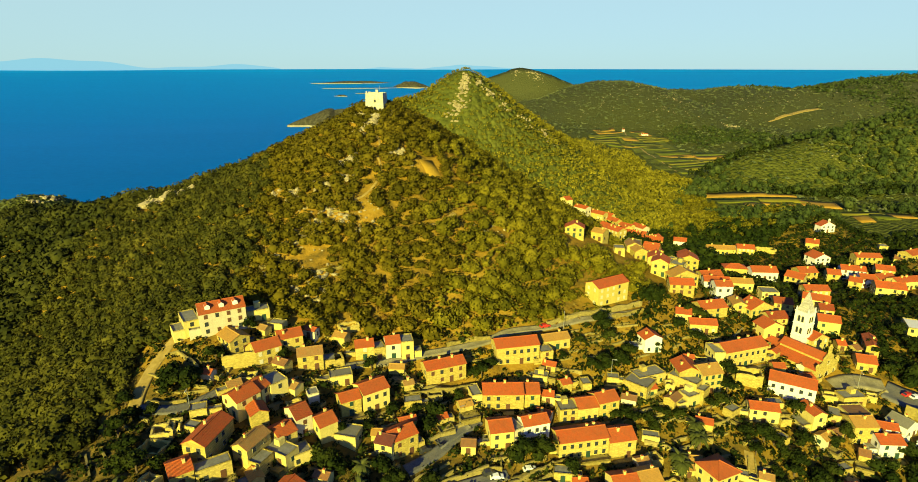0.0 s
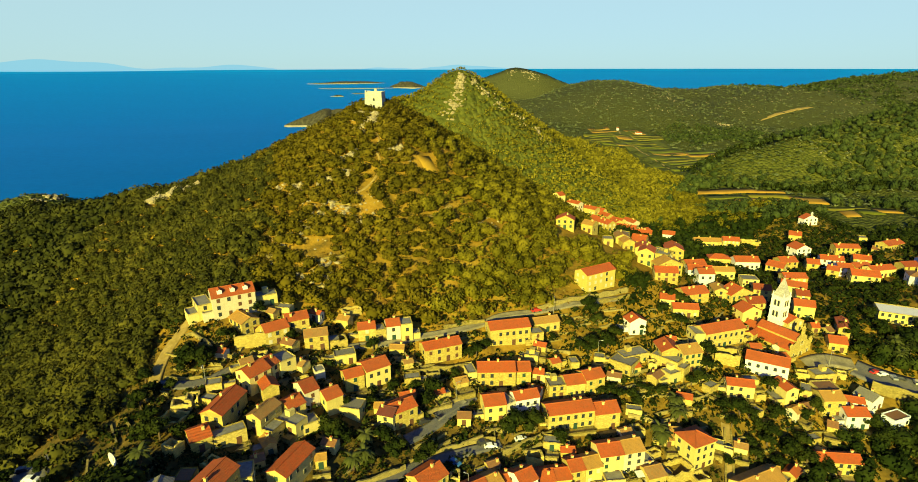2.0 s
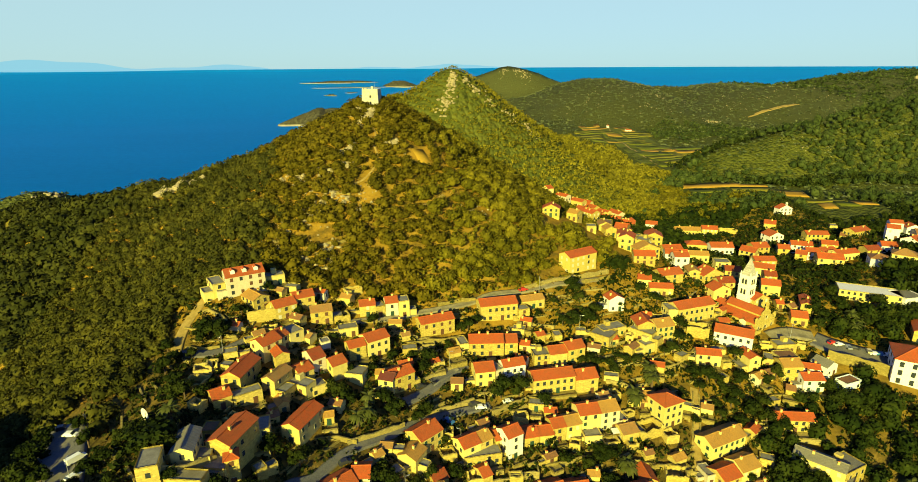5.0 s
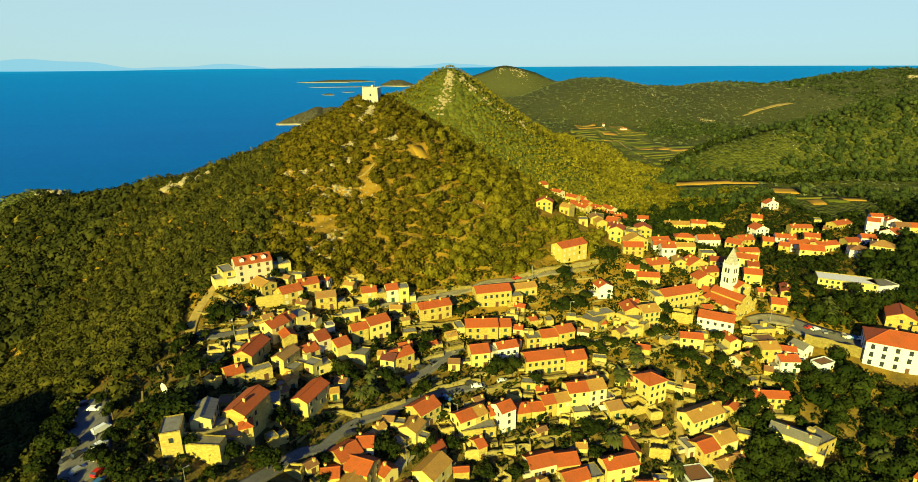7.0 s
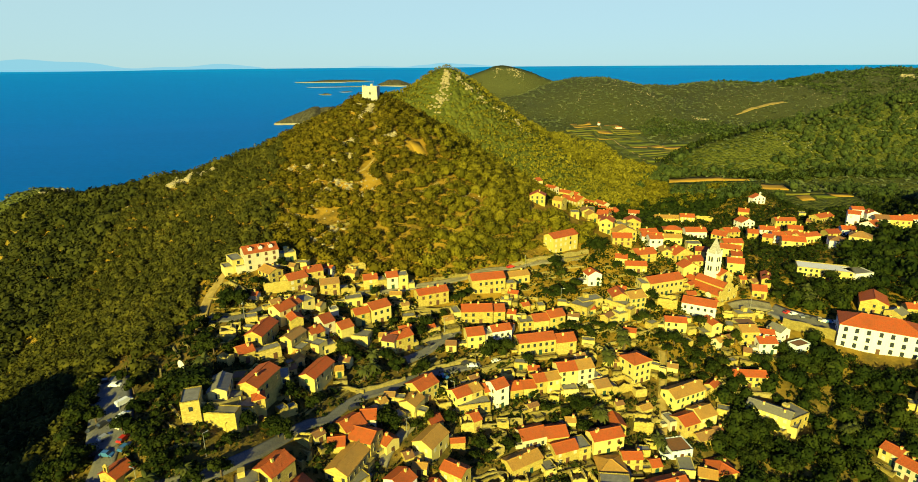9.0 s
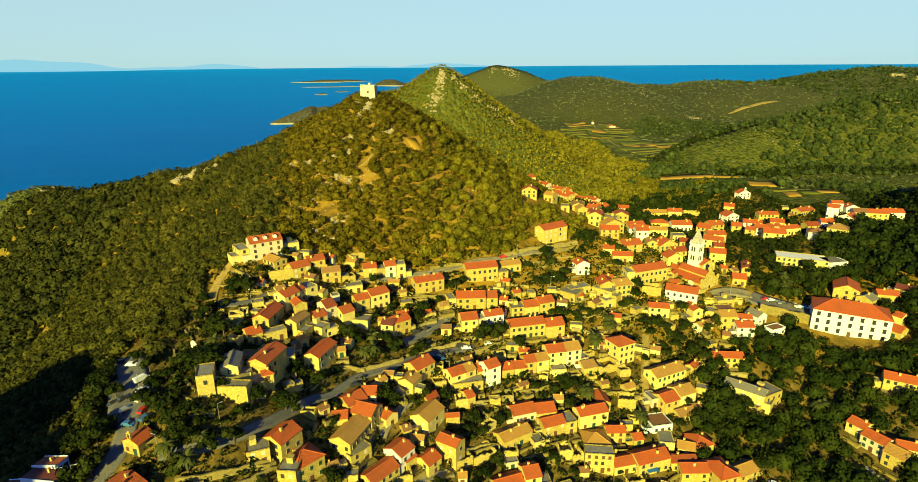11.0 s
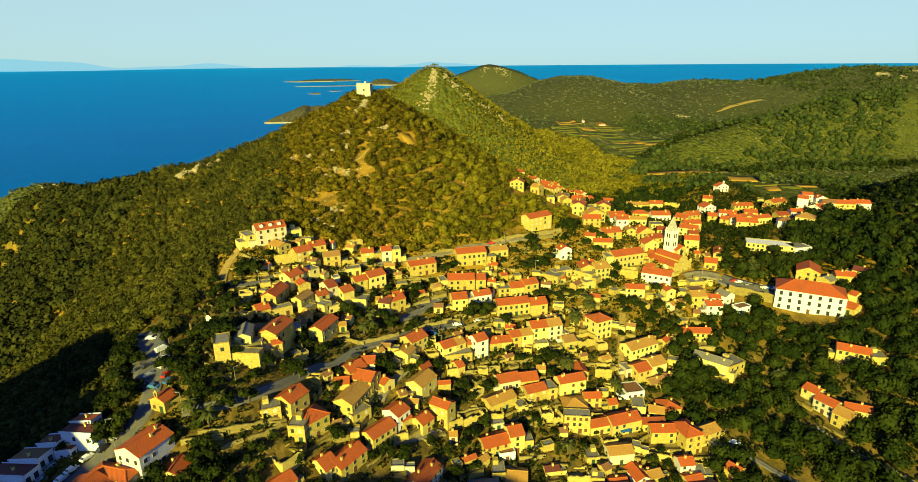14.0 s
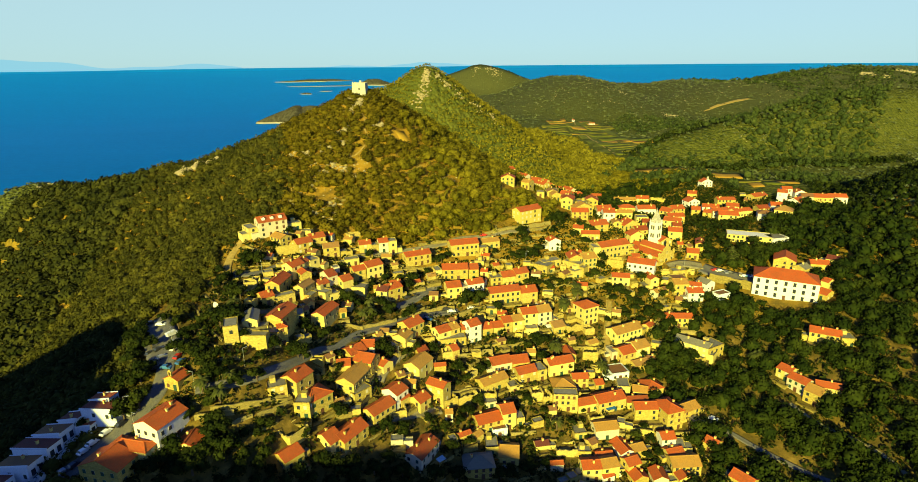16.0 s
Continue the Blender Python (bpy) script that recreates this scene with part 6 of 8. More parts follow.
def dish(x, y, z, turn):
    ob = empty("satellite_dish", pose(x, y, z, 0, 0, turn), "large white satellite dish on a stone plinth", "satellite dish")
    bm = bmesh.new()
    add_box(bm, -1.3, 1.3, -1.3, 1.3, -2, 1.8, 0, 0.25)
    part("plinth", bm, STONE, ob)
    n, m, verts = 20, 5, []
    for j in range(m + 1):
        for i in range(n):
            a, r = 2 * math.pi * i / n, 1.9 * j / m
            verts.append((r * math.cos(a), 0.16 * r * r - 0.5, r * math.sin(a) + 3.8))
    bowl = mesh_object("reflector", verts, [(j * n + i, j * n + (i + 1) % n, (j + 1) * n + (i + 1) % n, (j + 1) * n + i) for j in range(m) for i in range(n)], WHITE, ob, True)
    bowl.modifiers.new("thickness", "SOLIDIFY").thickness = 0.08
    bowl.location.x = -0.8
    bm = bmesh.new()
    bmesh.ops.create_cone(bm, cap_ends=True, segments=8, radius1=0.16, radius2=0.12, depth=2.6, matrix=Matrix.Translation((-0.4, -0.4, 2.6)))
    part("mount", bm, METAL, ob)


dish(-89.4, 109.7, 113.8, 146)

# ---- islands and the hazy coast beyond ----
island("small_island", -10.6, 4000, 400, 90, 13, "long low scrub-covered islet with pale shore", 1.0)
island("small_island", -8.9, 3720, 500, 40, 3.0, "flat rocky strip of islet with bright shore", 0.4)
island("small_island", -4.6, 3760, 230, 110, 34, "dark scrub-covered island with low hills", 4.0)
island("small_island", -11.4, 3330, 66, 36, 8, "small rocky islet in the blue bay", 3.1)
island("small_island", -9.4, 3450, 80, 30, 3.5, "small rocky islet in the blue bay", 5.2)
island("headland", -12.65, 2170, 240, 180, 56, "dark scrub-covered headland with a pale rocky shore", 2.2, shore=6.0)


def far_coast(name, azimuth, width, height, seed, label):
    """A pale mountain silhouette on the horizon."""
    n, b = 90, radians(azimuth)
    verts = []
    for i in range(n + 1):
        k = i / n
        rise = math.sin(math.pi * k) ** 0.6 * (0.55 + 0.25 * math.sin(5.3 * k + seed) + 0.14 * math.sin(13 * k + 2 * seed) + 0.05 * math.sin(37 * k + seed))
        for z in (120.0, 172.0 + height * max(0.0, rise)):
            verts.append(((k - 0.5) * width, 0, z))
    faces = [(2 * i, 2 * i + 2, 2 * i + 3, 2 * i + 1) for i in range(n)]
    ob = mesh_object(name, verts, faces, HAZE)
    ob.matrix_world = pose(4860 * math.sin(b), 4860 * math.cos(b), 0, 0, 0, -azimuth)
    return tagged(ob, label, "distant mountains", kind="structure")


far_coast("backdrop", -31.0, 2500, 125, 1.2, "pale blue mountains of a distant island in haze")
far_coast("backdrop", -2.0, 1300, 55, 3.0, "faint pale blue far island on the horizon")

# ---- fields of the far valley ----
_n = Nodes("ploughed_field", 0.95, 0, 0.1)
_at = _n.position()
CROP_OCHRE = _n.done(_n.ramp(_n.noise(_at, 0.09, 4), (0.3, (0.24, 0.130, 0.018)), (0.7, (0.36, 0.205, 0.030))))
_n = Nodes("vineyard_green", 0.95, 0, 0.1)
_at = _n.position()
CROP_GREEN = _n.done(_n.ramp(_n.noise(_at, 0.12, 4), (0.3, (0.066, 0.076, 0.008)), (0.7, (0.120, 0.122, 0.012))))
_n = Nodes("stubble_field", 0.95, 0, 0.1)
_at = _n.position()
CROP_STUBBLE = _n.done(_n.ramp(_n.noise(_at, 0.1, 4), (0.3, (0.110, 0.105, 0.010)), (0.7, (0.185, 0.150, 0.015))))
farmland = random.Random(3)
field_areas = []


rock_spots = []


def field(x, y, w, d, turn, material, label, lift=0.9):
    """A strip of farmed land, raised a hand's width on the plain by its banks."""
    c, s = math.cos(radians(turn)), math.sin(radians(turn))
    us, vs = (np.concatenate([[-k / 2], np.linspace(0.6 - k / 2, k / 2 - 0.6, max(3, int(k / 7))), [k / 2]]) for k in (w, d))
    uu, vv = np.meshgrid(us, vs)
    px, py = x + uu * c - vv * s, y + uu * s + vv * c
    rim = (np.abs(uu) > w / 2 - 0.01) | (np.abs(vv) > d / 2 - 0.01)
    pz = ground(px, py) + np.where(rim, -1.0, lift)
    field_areas.append((x, y, c, s, w / 2, d / 2))
    ob = mesh_object("field", np.stack([px, py, pz], -1).reshape(-1, 3), grid_faces(len(us), len(vs)), material, smooth=True)
    return tagged(ob, label, "field", "strip fields of the valley", "structure")


CROPS = ((CROP_OCHRE, "narrow ploughed ochre field strip"), (CROP_GREEN, "narrow green vineyard strip"), (CROP_STUBBLE, "narrow dry stubble field strip"))

# ---- pale rock on the hillsides ----


def rocks(name, spots, label):
    """Broken limestone: low angular blocks scattered about each spot. spots: x, y, spread, count."""
    base = bmesh.new()
    bmesh.ops.create_icosphere(base, subdivisions=1, radius=1)
    base.verts.ensure_lookup_table()
    bv = np.array([v.co[:] for v in base.verts])
    bf = np.array([[v.index for v in f.verts] for f in base.faces])
    base.free()
    verts, faces, at = [], [], 0
    for x, y, reach, count, size in spots:
        rock_spots.append((x, y, reach * 0.38))
        q = flora.normal(0, reach / 2, (count, 2)) + (x, y)
        z = lie(q[:, 0], q[:, 1])
        for (px, py), pz in zip(q, z):
            k = size * flora.uniform(0.5, 1.4) * np.array([flora.uniform(0.7, 1.6), flora.uniform(0.7, 1.3), flora.uniform(0.5, 1.1)])
            verts.append(bv * k * (1 + flora.uniform(-0.25, 0.25, (len(bv), 1))) + (px, py, pz + 0.25 * k[2]))
            faces.append(bf + at)
            at += len(bv)
    return tagged(mesh_object(name, np.concatenate(verts), np.concatenate(faces), ROCK), label, "rocks", kind="stuff")


rocks("hillside_rocks", [(-52, 272, 3.5, 22, 1.5), (-58, 269, 4, 18, 1.2), (-63, 256, 5, 24, 1.1), (-76, 252, 4, 16, 1.0), (-31, 279, 4.5, 24, 1.2), (-53, 260, 4, 14, 0.9), (-63, 232, 4.5, 24, 1.1), (-67, 226, 4, 20, 1.1), (-56, 239, 4, 20, 1.0), (-50, 236, 4, 18, 0.9), (-43, 231, 3.5, 16, 0.8), (-76, 216, 4, 16, 0.8), (-79, 208, 4, 14, 0.8)]
      + [(-53, 208, 5, 22, 0.9), (-54, 201, 5, 22, 0.9), (-50, 296, 4, 20, 1.2), (-24, 275, 3, 12, 0.8), (-48, 302, 4, 24, 1.4), (-42, 306, 5, 26, 1.5), (-52, 310, 5, 26, 1.5), (-38, 313, 4, 16, 1.2), (12, 247, 4, 14, 0.8), (-80, 224, 4, 12, 0.7), (-68, 244, 5, 12, 0.7), (-85, 258, 5, 12, 0.8), (-67, 290, 6, 14, 0.8), (-40, 240, 14, 24, 0.6), (20, 250, 14, 16, 0.5), (-60, 215, 18, 30, 0.5)], "pale limestone rocks breaking through the scrub")
rocks("ridge_rocks", [(-187, 331, 5, 34, 2.5), (-176, 335, 5, 32, 2.5), (-164, 333, 4.5, 20, 2.2), (-185, 314, 5, 10, 1.0), (-220, 322, 5, 12, 1.1), (-197, 309, 5, 10, 0.9), (-213, 283, 3, 6, 0.9), (-224, 275, 4, 9, 1.0), (-200, 294, 3, 6, 0.8), (-493, 668, 9, 14, 1.8), (-497, 645, 8, 12, 1.6)], "white limestone outcrop along the ridge")
rock_spots.extend([(-186, 325, 4.5), (-176, 329, 4.5), (-165, 328, 4.0), (-183, 319, 3.0), (-173, 323, 3.0)])
rocks("summit_rocks", [(6, 500, 4, 30, 1.2), (4, 494, 5, 30, 1.3), (0, 488, 6, 26, 1.3), (-3, 482, 6, 22, 1.2), (-24, 462, 4.5, 26, 1.1), (-20, 450, 5, 26, 1.1), (18, 502, 5, 14, 1.1), (26, 500, 5, 14, 1.1), (38, 498, 5, 14, 1.1), (59, 498, 5, 12, 1.1), (73, 499, 5, 12, 1.1), (82, 498, 5, 10, 1.1)], "white rocks along the crest of the pointed hill")
rocks("far_rocks", [(257, 2560, 14, 14, 2.2), (307, 2554, 22, 26, 2.4), (331, 2540, 18, 22, 2.4), (356, 2536, 18, 14, 2.2), (242, 2540, 14, 8, 2.0), (605, 1659, 24, 22, 1.3), (709, 1478, 14, 50, 1.2), (690, 1470, 16, 34, 1.1), (840, 1658, 70, 26, 1.2), (558, 1540, 70, 22, 1.2), (792, 898, 14, 22, 1.0), (832, 897, 14, 20, 1.0), (748, 854, 18, 22, 0.9)]
      + [(797, 843, 18, 16, 0.9), (511, 786, 28, 30, 0.7), (550, 784, 28, 30, 0.7), (619, 780, 26, 22, 0.7), (579, 802, 24, 22, 0.7), (1802, 2160, 22, 50, 4.5), (1837, 2110, 18, 26, 4.0), (1970, 2185, 22, 40, 4.5), (640, 1750, 140, 40, 1.2), (480, 1700, 140, 36, 1.2), (900, 1700, 180, 44, 1.3), (1100, 1650, 180, 36, 1.3), (400, 1600, 110, 22, 1.2)], "pale rock patches on far hills")
_n = Nodes("bare_ochre_earth", 0.95, 0, 0.05)
_at = _n.position()
SLIDE = _n.done(_n.mix(_n.ramp(_n.noise(_at, 0.5, 4), (0.35, (0, 0, 0)), (0.7, (1, 1, 1))), _n.ramp(_n.noise(_at, 2.2, 4, 0.7), (0.3, (0.26, 0.150, 0.016)), (0.7, (0.40, 0.250, 0.030))), (0.31, 0.185, 0.022)))
tagged(field(-14, 276, 8, 12, 28, SLIDE, "bare orange earth slide on the hillside", 0.3), category="bare earth")

# ---- strips of the valley: place, length, depth, turn, crop ----
field(388, 1130, 96, 500, -5, CROP_GREEN, "yellow-green meadow round the strip fields of the valley", 0.2)
for x, y, w, d, turn, crop in (
        (364, 1401, 64, 79, 0, 0),
        (336, 1304, 79, 74, 0, 1),
        (374, 1267, 39, 60, 0, 0),
        (427, 1343, 33, 79, 0, 0),
        (345, 1158, 33, 59, 0, 0),
        (388, 1152, 61, 127, 0, 1),
        (429, 1262, 71, 70, 0, 2),
        (394, 1040, 64, 62, 0, 0),
        (454, 1016, 71, 52, 0, 0),
        (370, 976, 58, 36, 0, 1),
        (420, 958, 55, 41, 0, 2),
        (381, 927, 67, 41, 0, 1),
        (375, 888, 47, 26, 0, 2),
        (354, 855, 40, 27, 0, 1),
        (314, 1226, 57, 56, 0, 2),
        (312, 1158, 36, 59, 0, 1)):
    bands = max(1, round(d / 26))
    for k in range(bands):                                   # each holding is split into narrow beds
        side = farmland.uniform(-0.06, 0.06) * w
        bed = crop if k % 2 == 0 else farmland.choice((1, 1, 2, 2))
        field(x + side, y + ((k + 0.5) / bands - 0.5) * d, w * farmland.uniform(0.82, 1.0), d / bands - 0.8, turn, *CROPS[bed])
for x, y, w, d, turn, crop in (
        (352, 706, 74, 26, -12, 0),
        (334, 668, 46, 32, -10, 1),
        (390, 668, 52, 22, -14, 2),
        (400, 690, 34, 16, -12, 0),
        (376, 640, 44, 22, -12, 0),
        (424, 648, 40, 28, -14, 0),
        (340, 630, 22, 24, -8, 0),
        (440, 604, 44, 22, -14, 2),
        (426, 576, 14, 30, -14, 0),
        (474, 586, 24, 26, -18, 0),
        (450, 578, 22, 24, -14, 1)):
    field(x, y, w, d, turn, *CROPS[crop])
ribbon("path", [(401, 1392), (370, 1244), (352, 1060), (345, 960), (338, 860)], 2.6, TRACK, "pale track between the far fields")
house(399, 1392, 58, 5, 5, 7, 6, "a", "redw")
house(426, 1312, 58, 5, 14, 7, 4, "a", "redw")

# ---- roads, lanes and squares ----
ribbon("road", [(-39.2, 170.8), (-32.5, 173.9), (-25.3, 175.9), (-16.0, 180.6), (-10.1, 183.3), (-11.1, 182.9), (-0.0, 187.1), (11.8, 192.5), (16.5, 196.6), (26.3, 200.5), (33.8, 202.3), (44.2, 206.6), (53.6, 210.2), (63.6, 214.7), (75.3, 219.6)], 2.6, PAVING, "narrow pale lane along the foot of the wooded hill")
ribbon("road", [(-82.2, 64.0), (-73.6, 65.9), (-65.1, 70.4), (-56.7, 79.8), (-50.6, 89.8), (-44.9, 99.0), (-39.4, 101.5), (-36.3, 107.6), (-31.1, 114.6), (-24.5, 119.5), (-18.2, 124.3), (-13.9, 128.3), (-6.4, 133.0), (1.5, 137.0), (9.7, 140.8), (14.8, 142.8)], 3, ASPHALT, "asphalt main road winding up through the town")
ribbon("road", [(-15.5, 137.7), (-10.5, 141.8), (-4.9, 147.5), (1.8, 155.7), (5.4, 159.9), (-9.4, 145.6), (-2.9, 152.3), (4.0, 157.5), (6.5, 159.6)], 3.6, ASPHALT, "grey asphalt side road climbing past the houses")
ribbon("road", [(-95.0, 142.7), (-96.9, 149.1), (-97.5, 154.0), (-98.0, 160.1), (-95.8, 167.8), (-94.3, 172.8)], 4, TRACK, "pale gravel track round the spur")
ribbon("road", [(-94.8, 143.3), (-84.2, 141.8), (-78.8, 143.9), (-75.7, 147.2), (-73.1, 149.9)], 3.6, ASPHALT, "shaded asphalt lane below the spur houses")
ribbon("road", [(97.0, 159.8), (93.1, 147.2), (89.2, 137.8), (86.9, 127.0), (84.2, 120.8)], 3, TRACK, "brown stepped lane between garden walls")
ribbon("road", [(122.3, 91.2), (129.2, 85.5), (136.2, 77.2), (143.6, 69.1), (149.5, 61.5), (154.2, 57.2)], 2.3, ASPHALT, "grey asphalt road leaving the town through woods")
ribbon("road", [(161.0, 95.5), (164.1, 85.1), (169.8, 75.3), (175.2, 68.0), (177.6, 59.8), (178.5, 51.5)], 1.4, PAVING, "pale gravel path along the wooded slope")
ribbon("road", [(161.4, 188.0), (166.5, 182.6), (174.2, 177.7), (185.2, 172.5)], 11, ASPHALT, "asphalt car park beside the white convent")
ribbon("road", [(-121.3, 121.1), (-112.2, 105.9), (-103.8, 91.4), (-97.5, 78.1)], 13, ASPHALT, "asphalt car park in the shaded ravine")
ribbon("road", [(-97.5, 78.1), (-95.9, 71.4), (-95.6, 65.9), (-97.2, 61.8), (-99.2, 57.2), (-105.9, 48.0), (-111.2, 42.4), (-117.1, 38.8)], 6.5, ASPHALT, "asphalt street between white villas")
ribbon("road", [(-20.6, 91.8), (-19.4, 97.7), (-13.0, 108.1), (-9.1, 111.9)], 3, PAVING, "stone-paved lane between old houses")
ribbon("road", [(-27.3, 67.2), (-23.5, 73.0), (-18.5, 76.5), (-6.2, 82.3), (4.0, 86.9)], 3, PAVING, "stone-paved lane below the houses")
ribbon("path", [(-52, 244), (-45, 248), (-39, 256), (-36, 267), (-41, 277), (-39, 285), (-43, 294), (-47, 304), (-46, 312)], 0.9, TRACK, "narrow trodden footpath climbing to the fort")
ribbon("path", [(-15, 238), (-10, 242), (-6, 246), (-2, 252)], 1.6, TRACK, "short bare footpath across the wooded hill")
ribbon("pavement", [(141.4, 187.9), (152.1, 191.5), (162.1, 189.3)], 7, PAVING, "pale stone church square")
ribbon("road", [(826.3, 1544.5), (881.0, 1562.6), (944.2, 1592.8), (1004.9, 1614.6)], 13, TRACK, "pale dirt track across the far hillside")

# ---- garden, terrace and retaining walls ----
stone_wall([(-4.5, 186.9), (-0.0, 189.3), (11.8, 193.1)], 2)
stone_wall([(34.5, 203.2), (54.1, 212.6), (67.0, 218.3), (78.7, 224.6)], 2.5)
stone_wall([(40.0, 207.3), (50.2, 211.9), (61.6, 217.6)], 1.6)
stone_wall([(63.2, 213.2), (78.1, 220.3)], 2)
stone_wall([(-16.3, 164.0), (-5.2, 168.0), (4.7, 170.7)], 2.5)
stone_wall([(-9.5, 148.6), (-0.0, 156.0), (6.2, 159.9)], 1.8)
stone_wall([(16.6, 141.2), (30.7, 148.0), (35.9, 150.3)], 2)
stone_wall([(3.6, 140.6), (9.3, 142.9)], 1.6)
stone_wall([(-32.0, 116.1), (-18.3, 125.2), (-15.0, 127.9)], 2)
stone_wall([(-14.0, 130.2), (-6.4, 135.3), (1.6, 139.3), (9.0, 143.6)], 1.8)
stone_wall([(14.9, 138.5), (22.3, 143.1), (29.4, 147.5)], 2.5)
stone_wall([(-41.3, 113.6), (-37.7, 116.9), (-29.2, 117.1)], 1.8)
stone_wall([(-7.9, 134.6), (-1.6, 139.8)], 1.8)
stone_wall([(-75.4, 57.4), (-67.8, 59.6), (-57.8, 65.7), (-51.8, 70.6)], 2.5)
stone_wall([(-60.8, 59.6), (-52.8, 67.1), (-50.8, 69.4)], 2)
stone_wall([(21.7, 140.4), (30.1, 145.3), (36.4, 148.4)], 1.8)
stone_wall([(25.8, 121.8), (36.2, 126.4)], 1.8)
stone_wall([(63.8, 128.1), (76.5, 126.3), (87.0, 133.0)], 1.8)
stone_wall([(19.5, 117.1), (27.5, 119.9)], 1.8)
stone_wall([(95.5, 157.1), (92.0, 147.1), (88.1, 137.7)], 1.5)
stone_wall([(97.9, 157.3), (94.8, 147.3), (90.9, 137.9)], 1.5)
stone_wall([(6.0, 93.4), (15.1, 98.6), (21.1, 99.3)], 1.5)
stone_wall([(32.6, 82.2), (42.6, 84.2)], 1.5)
stone_wall([(43.0, 81.4), (51.6, 81.1)], 1.5)
stone_wall([(65.1, 84.8), (77.0, 84.6), (83.8, 87.3)], 1.8)
stone_wall([(159.7, 175.4), (164.7, 172.8), (172.0, 169.8), (176.6, 167.1), (180.4, 164.2)], 5)
stone_wall([(145.7, 122.8), (149.9, 115.9), (154.2, 111.0), (157.9, 106.3)], 2)
stone_wall([(186.0, 95.6), (189.1, 89.6)], 1.5)
stone_wall([(163.4, 83.9), (169.0, 74.1), (174.5, 66.9)], 1.2)
stone_wall([(-75.6, 83.8), (-73.0, 84.4), (-67.2, 87.2), (-62.4, 93.7)], 5)
stone_wall([(-90.9, 164.2), (-83.2, 159.0), (-78.2, 154.3)], 2)
stone_wall([(-93.2, 163.5), (-88.1, 165.2)], 1.5)
stone_wall([(-117.7, 136.8), (-119.7, 144.0), (-117.4, 144.2)], 1.5)
stone_wall([(150.2, 181.3), (160.9, 186.9)], 1.5)
stone_wall([(91.1, 168.4), (98.7, 173.5), (104.4, 178.9)], 1.8)
stone_wall([(61.4, 159.1), (68.4, 158.3), (75.6, 155.0)], 2)
stone_wall([(68.5, 176.6), (76.8, 181.5)], 1.5)
stone_wall([(41.3, 163.6), (35.3, 172.0), (28.4, 168.7)], 2)
stone_wall([(30.1, 182.4), (40.6, 184.6), (45.0, 183.3)], 1.5)
stone_wall([(63.3, 159.8), (68.3, 159.3)], 1.5)
stone_wall([(-20.0, 176.2), (-18.5, 170.2), (-12.1, 167.9)], 2)
stone_wall([(-51.5, 162.5), (-43.7, 162.4), (-38.3, 165.2)], 1.5)
stone_wall([(-84.3, 162.0), (-80.2, 158.7), (-76.8, 155.0)], 1.5)
stone_wall([(-92.2, 145.3), (-85.3, 144.2), (-80.4, 145.5)], 1.5)
stone_wall([(-58.6, 67.1), (-54.0, 67.0), (-51.1, 70.3)], 2)
stone_wall([(-35.3, 73.8), (-29.0, 78.1)], 1.8)
stone_wall([(12.0, 94.6), (20.1, 98.6)], 2)
stone_wall([(46.7, 96.2), (53.6, 98.4)], 1.5)
stone_wall([(35.4, 94.9), (43.8, 97.4)], 1.5)
stone_wall([(93.2, 114.0), (86.3, 114.4)], 1.5)
stone_wall([(112.2, 87.5), (116.6, 86.4)], 2)
stone_wall([(82.3, 83.9), (88.8, 85.4), (95.5, 84.9)], 1.8)
stone_wall([(104.5, 85.8), (113.6, 84.8)], 1.8)
stone_wall([(82.1, 91.2), (89.0, 95.0)], 1.8)
stone_wall([(103.3, 78.7), (111.0, 78.9)], 1.5)
stone_wall([(4.6, 119.8), (17.4, 124.3), (21.6, 123.9)], 2)
stone_wall([(15.7, 140.5), (22.7, 143.5), (29.3, 147.1)], 2)
stone_wall([(30.5, 121.7), (37.2, 124.1), (47.2, 127.6)], 1.8)
stone_wall([(61.0, 133.0), (66.8, 132.4), (72.0, 129.5)], 1.8)
stone_wall([(12.5, 113.8), (18.7, 116.0), (26.6, 118.7)], 2)
stone_wall([(-79.9, 54.7), (-74.3, 56.4), (-68.0, 58.5)], 2)
stone_wall([(-86.6, 66.4), (-83.0, 70.0)], 1.5)

for way in ([(-59, 207), (-54, 210), (-49, 211), (-45, 214)], [(-54, 203), (-51, 203), (-44, 202), (-40, 204)], [(-60, 192), (-54, 196), (-50, 198)], [(-68, 226), (-63, 231), (-58, 237)], [(-57, 239), (-52, 241), (-48, 240)], [(-64, 253), (-59, 256)], [(-78, 209), (-72, 214)], [(-34, 277), (-29, 276), (-24, 274)]):
    stone_wall(way, 1.3, "pale broken terrace wall on the wooded hillside")

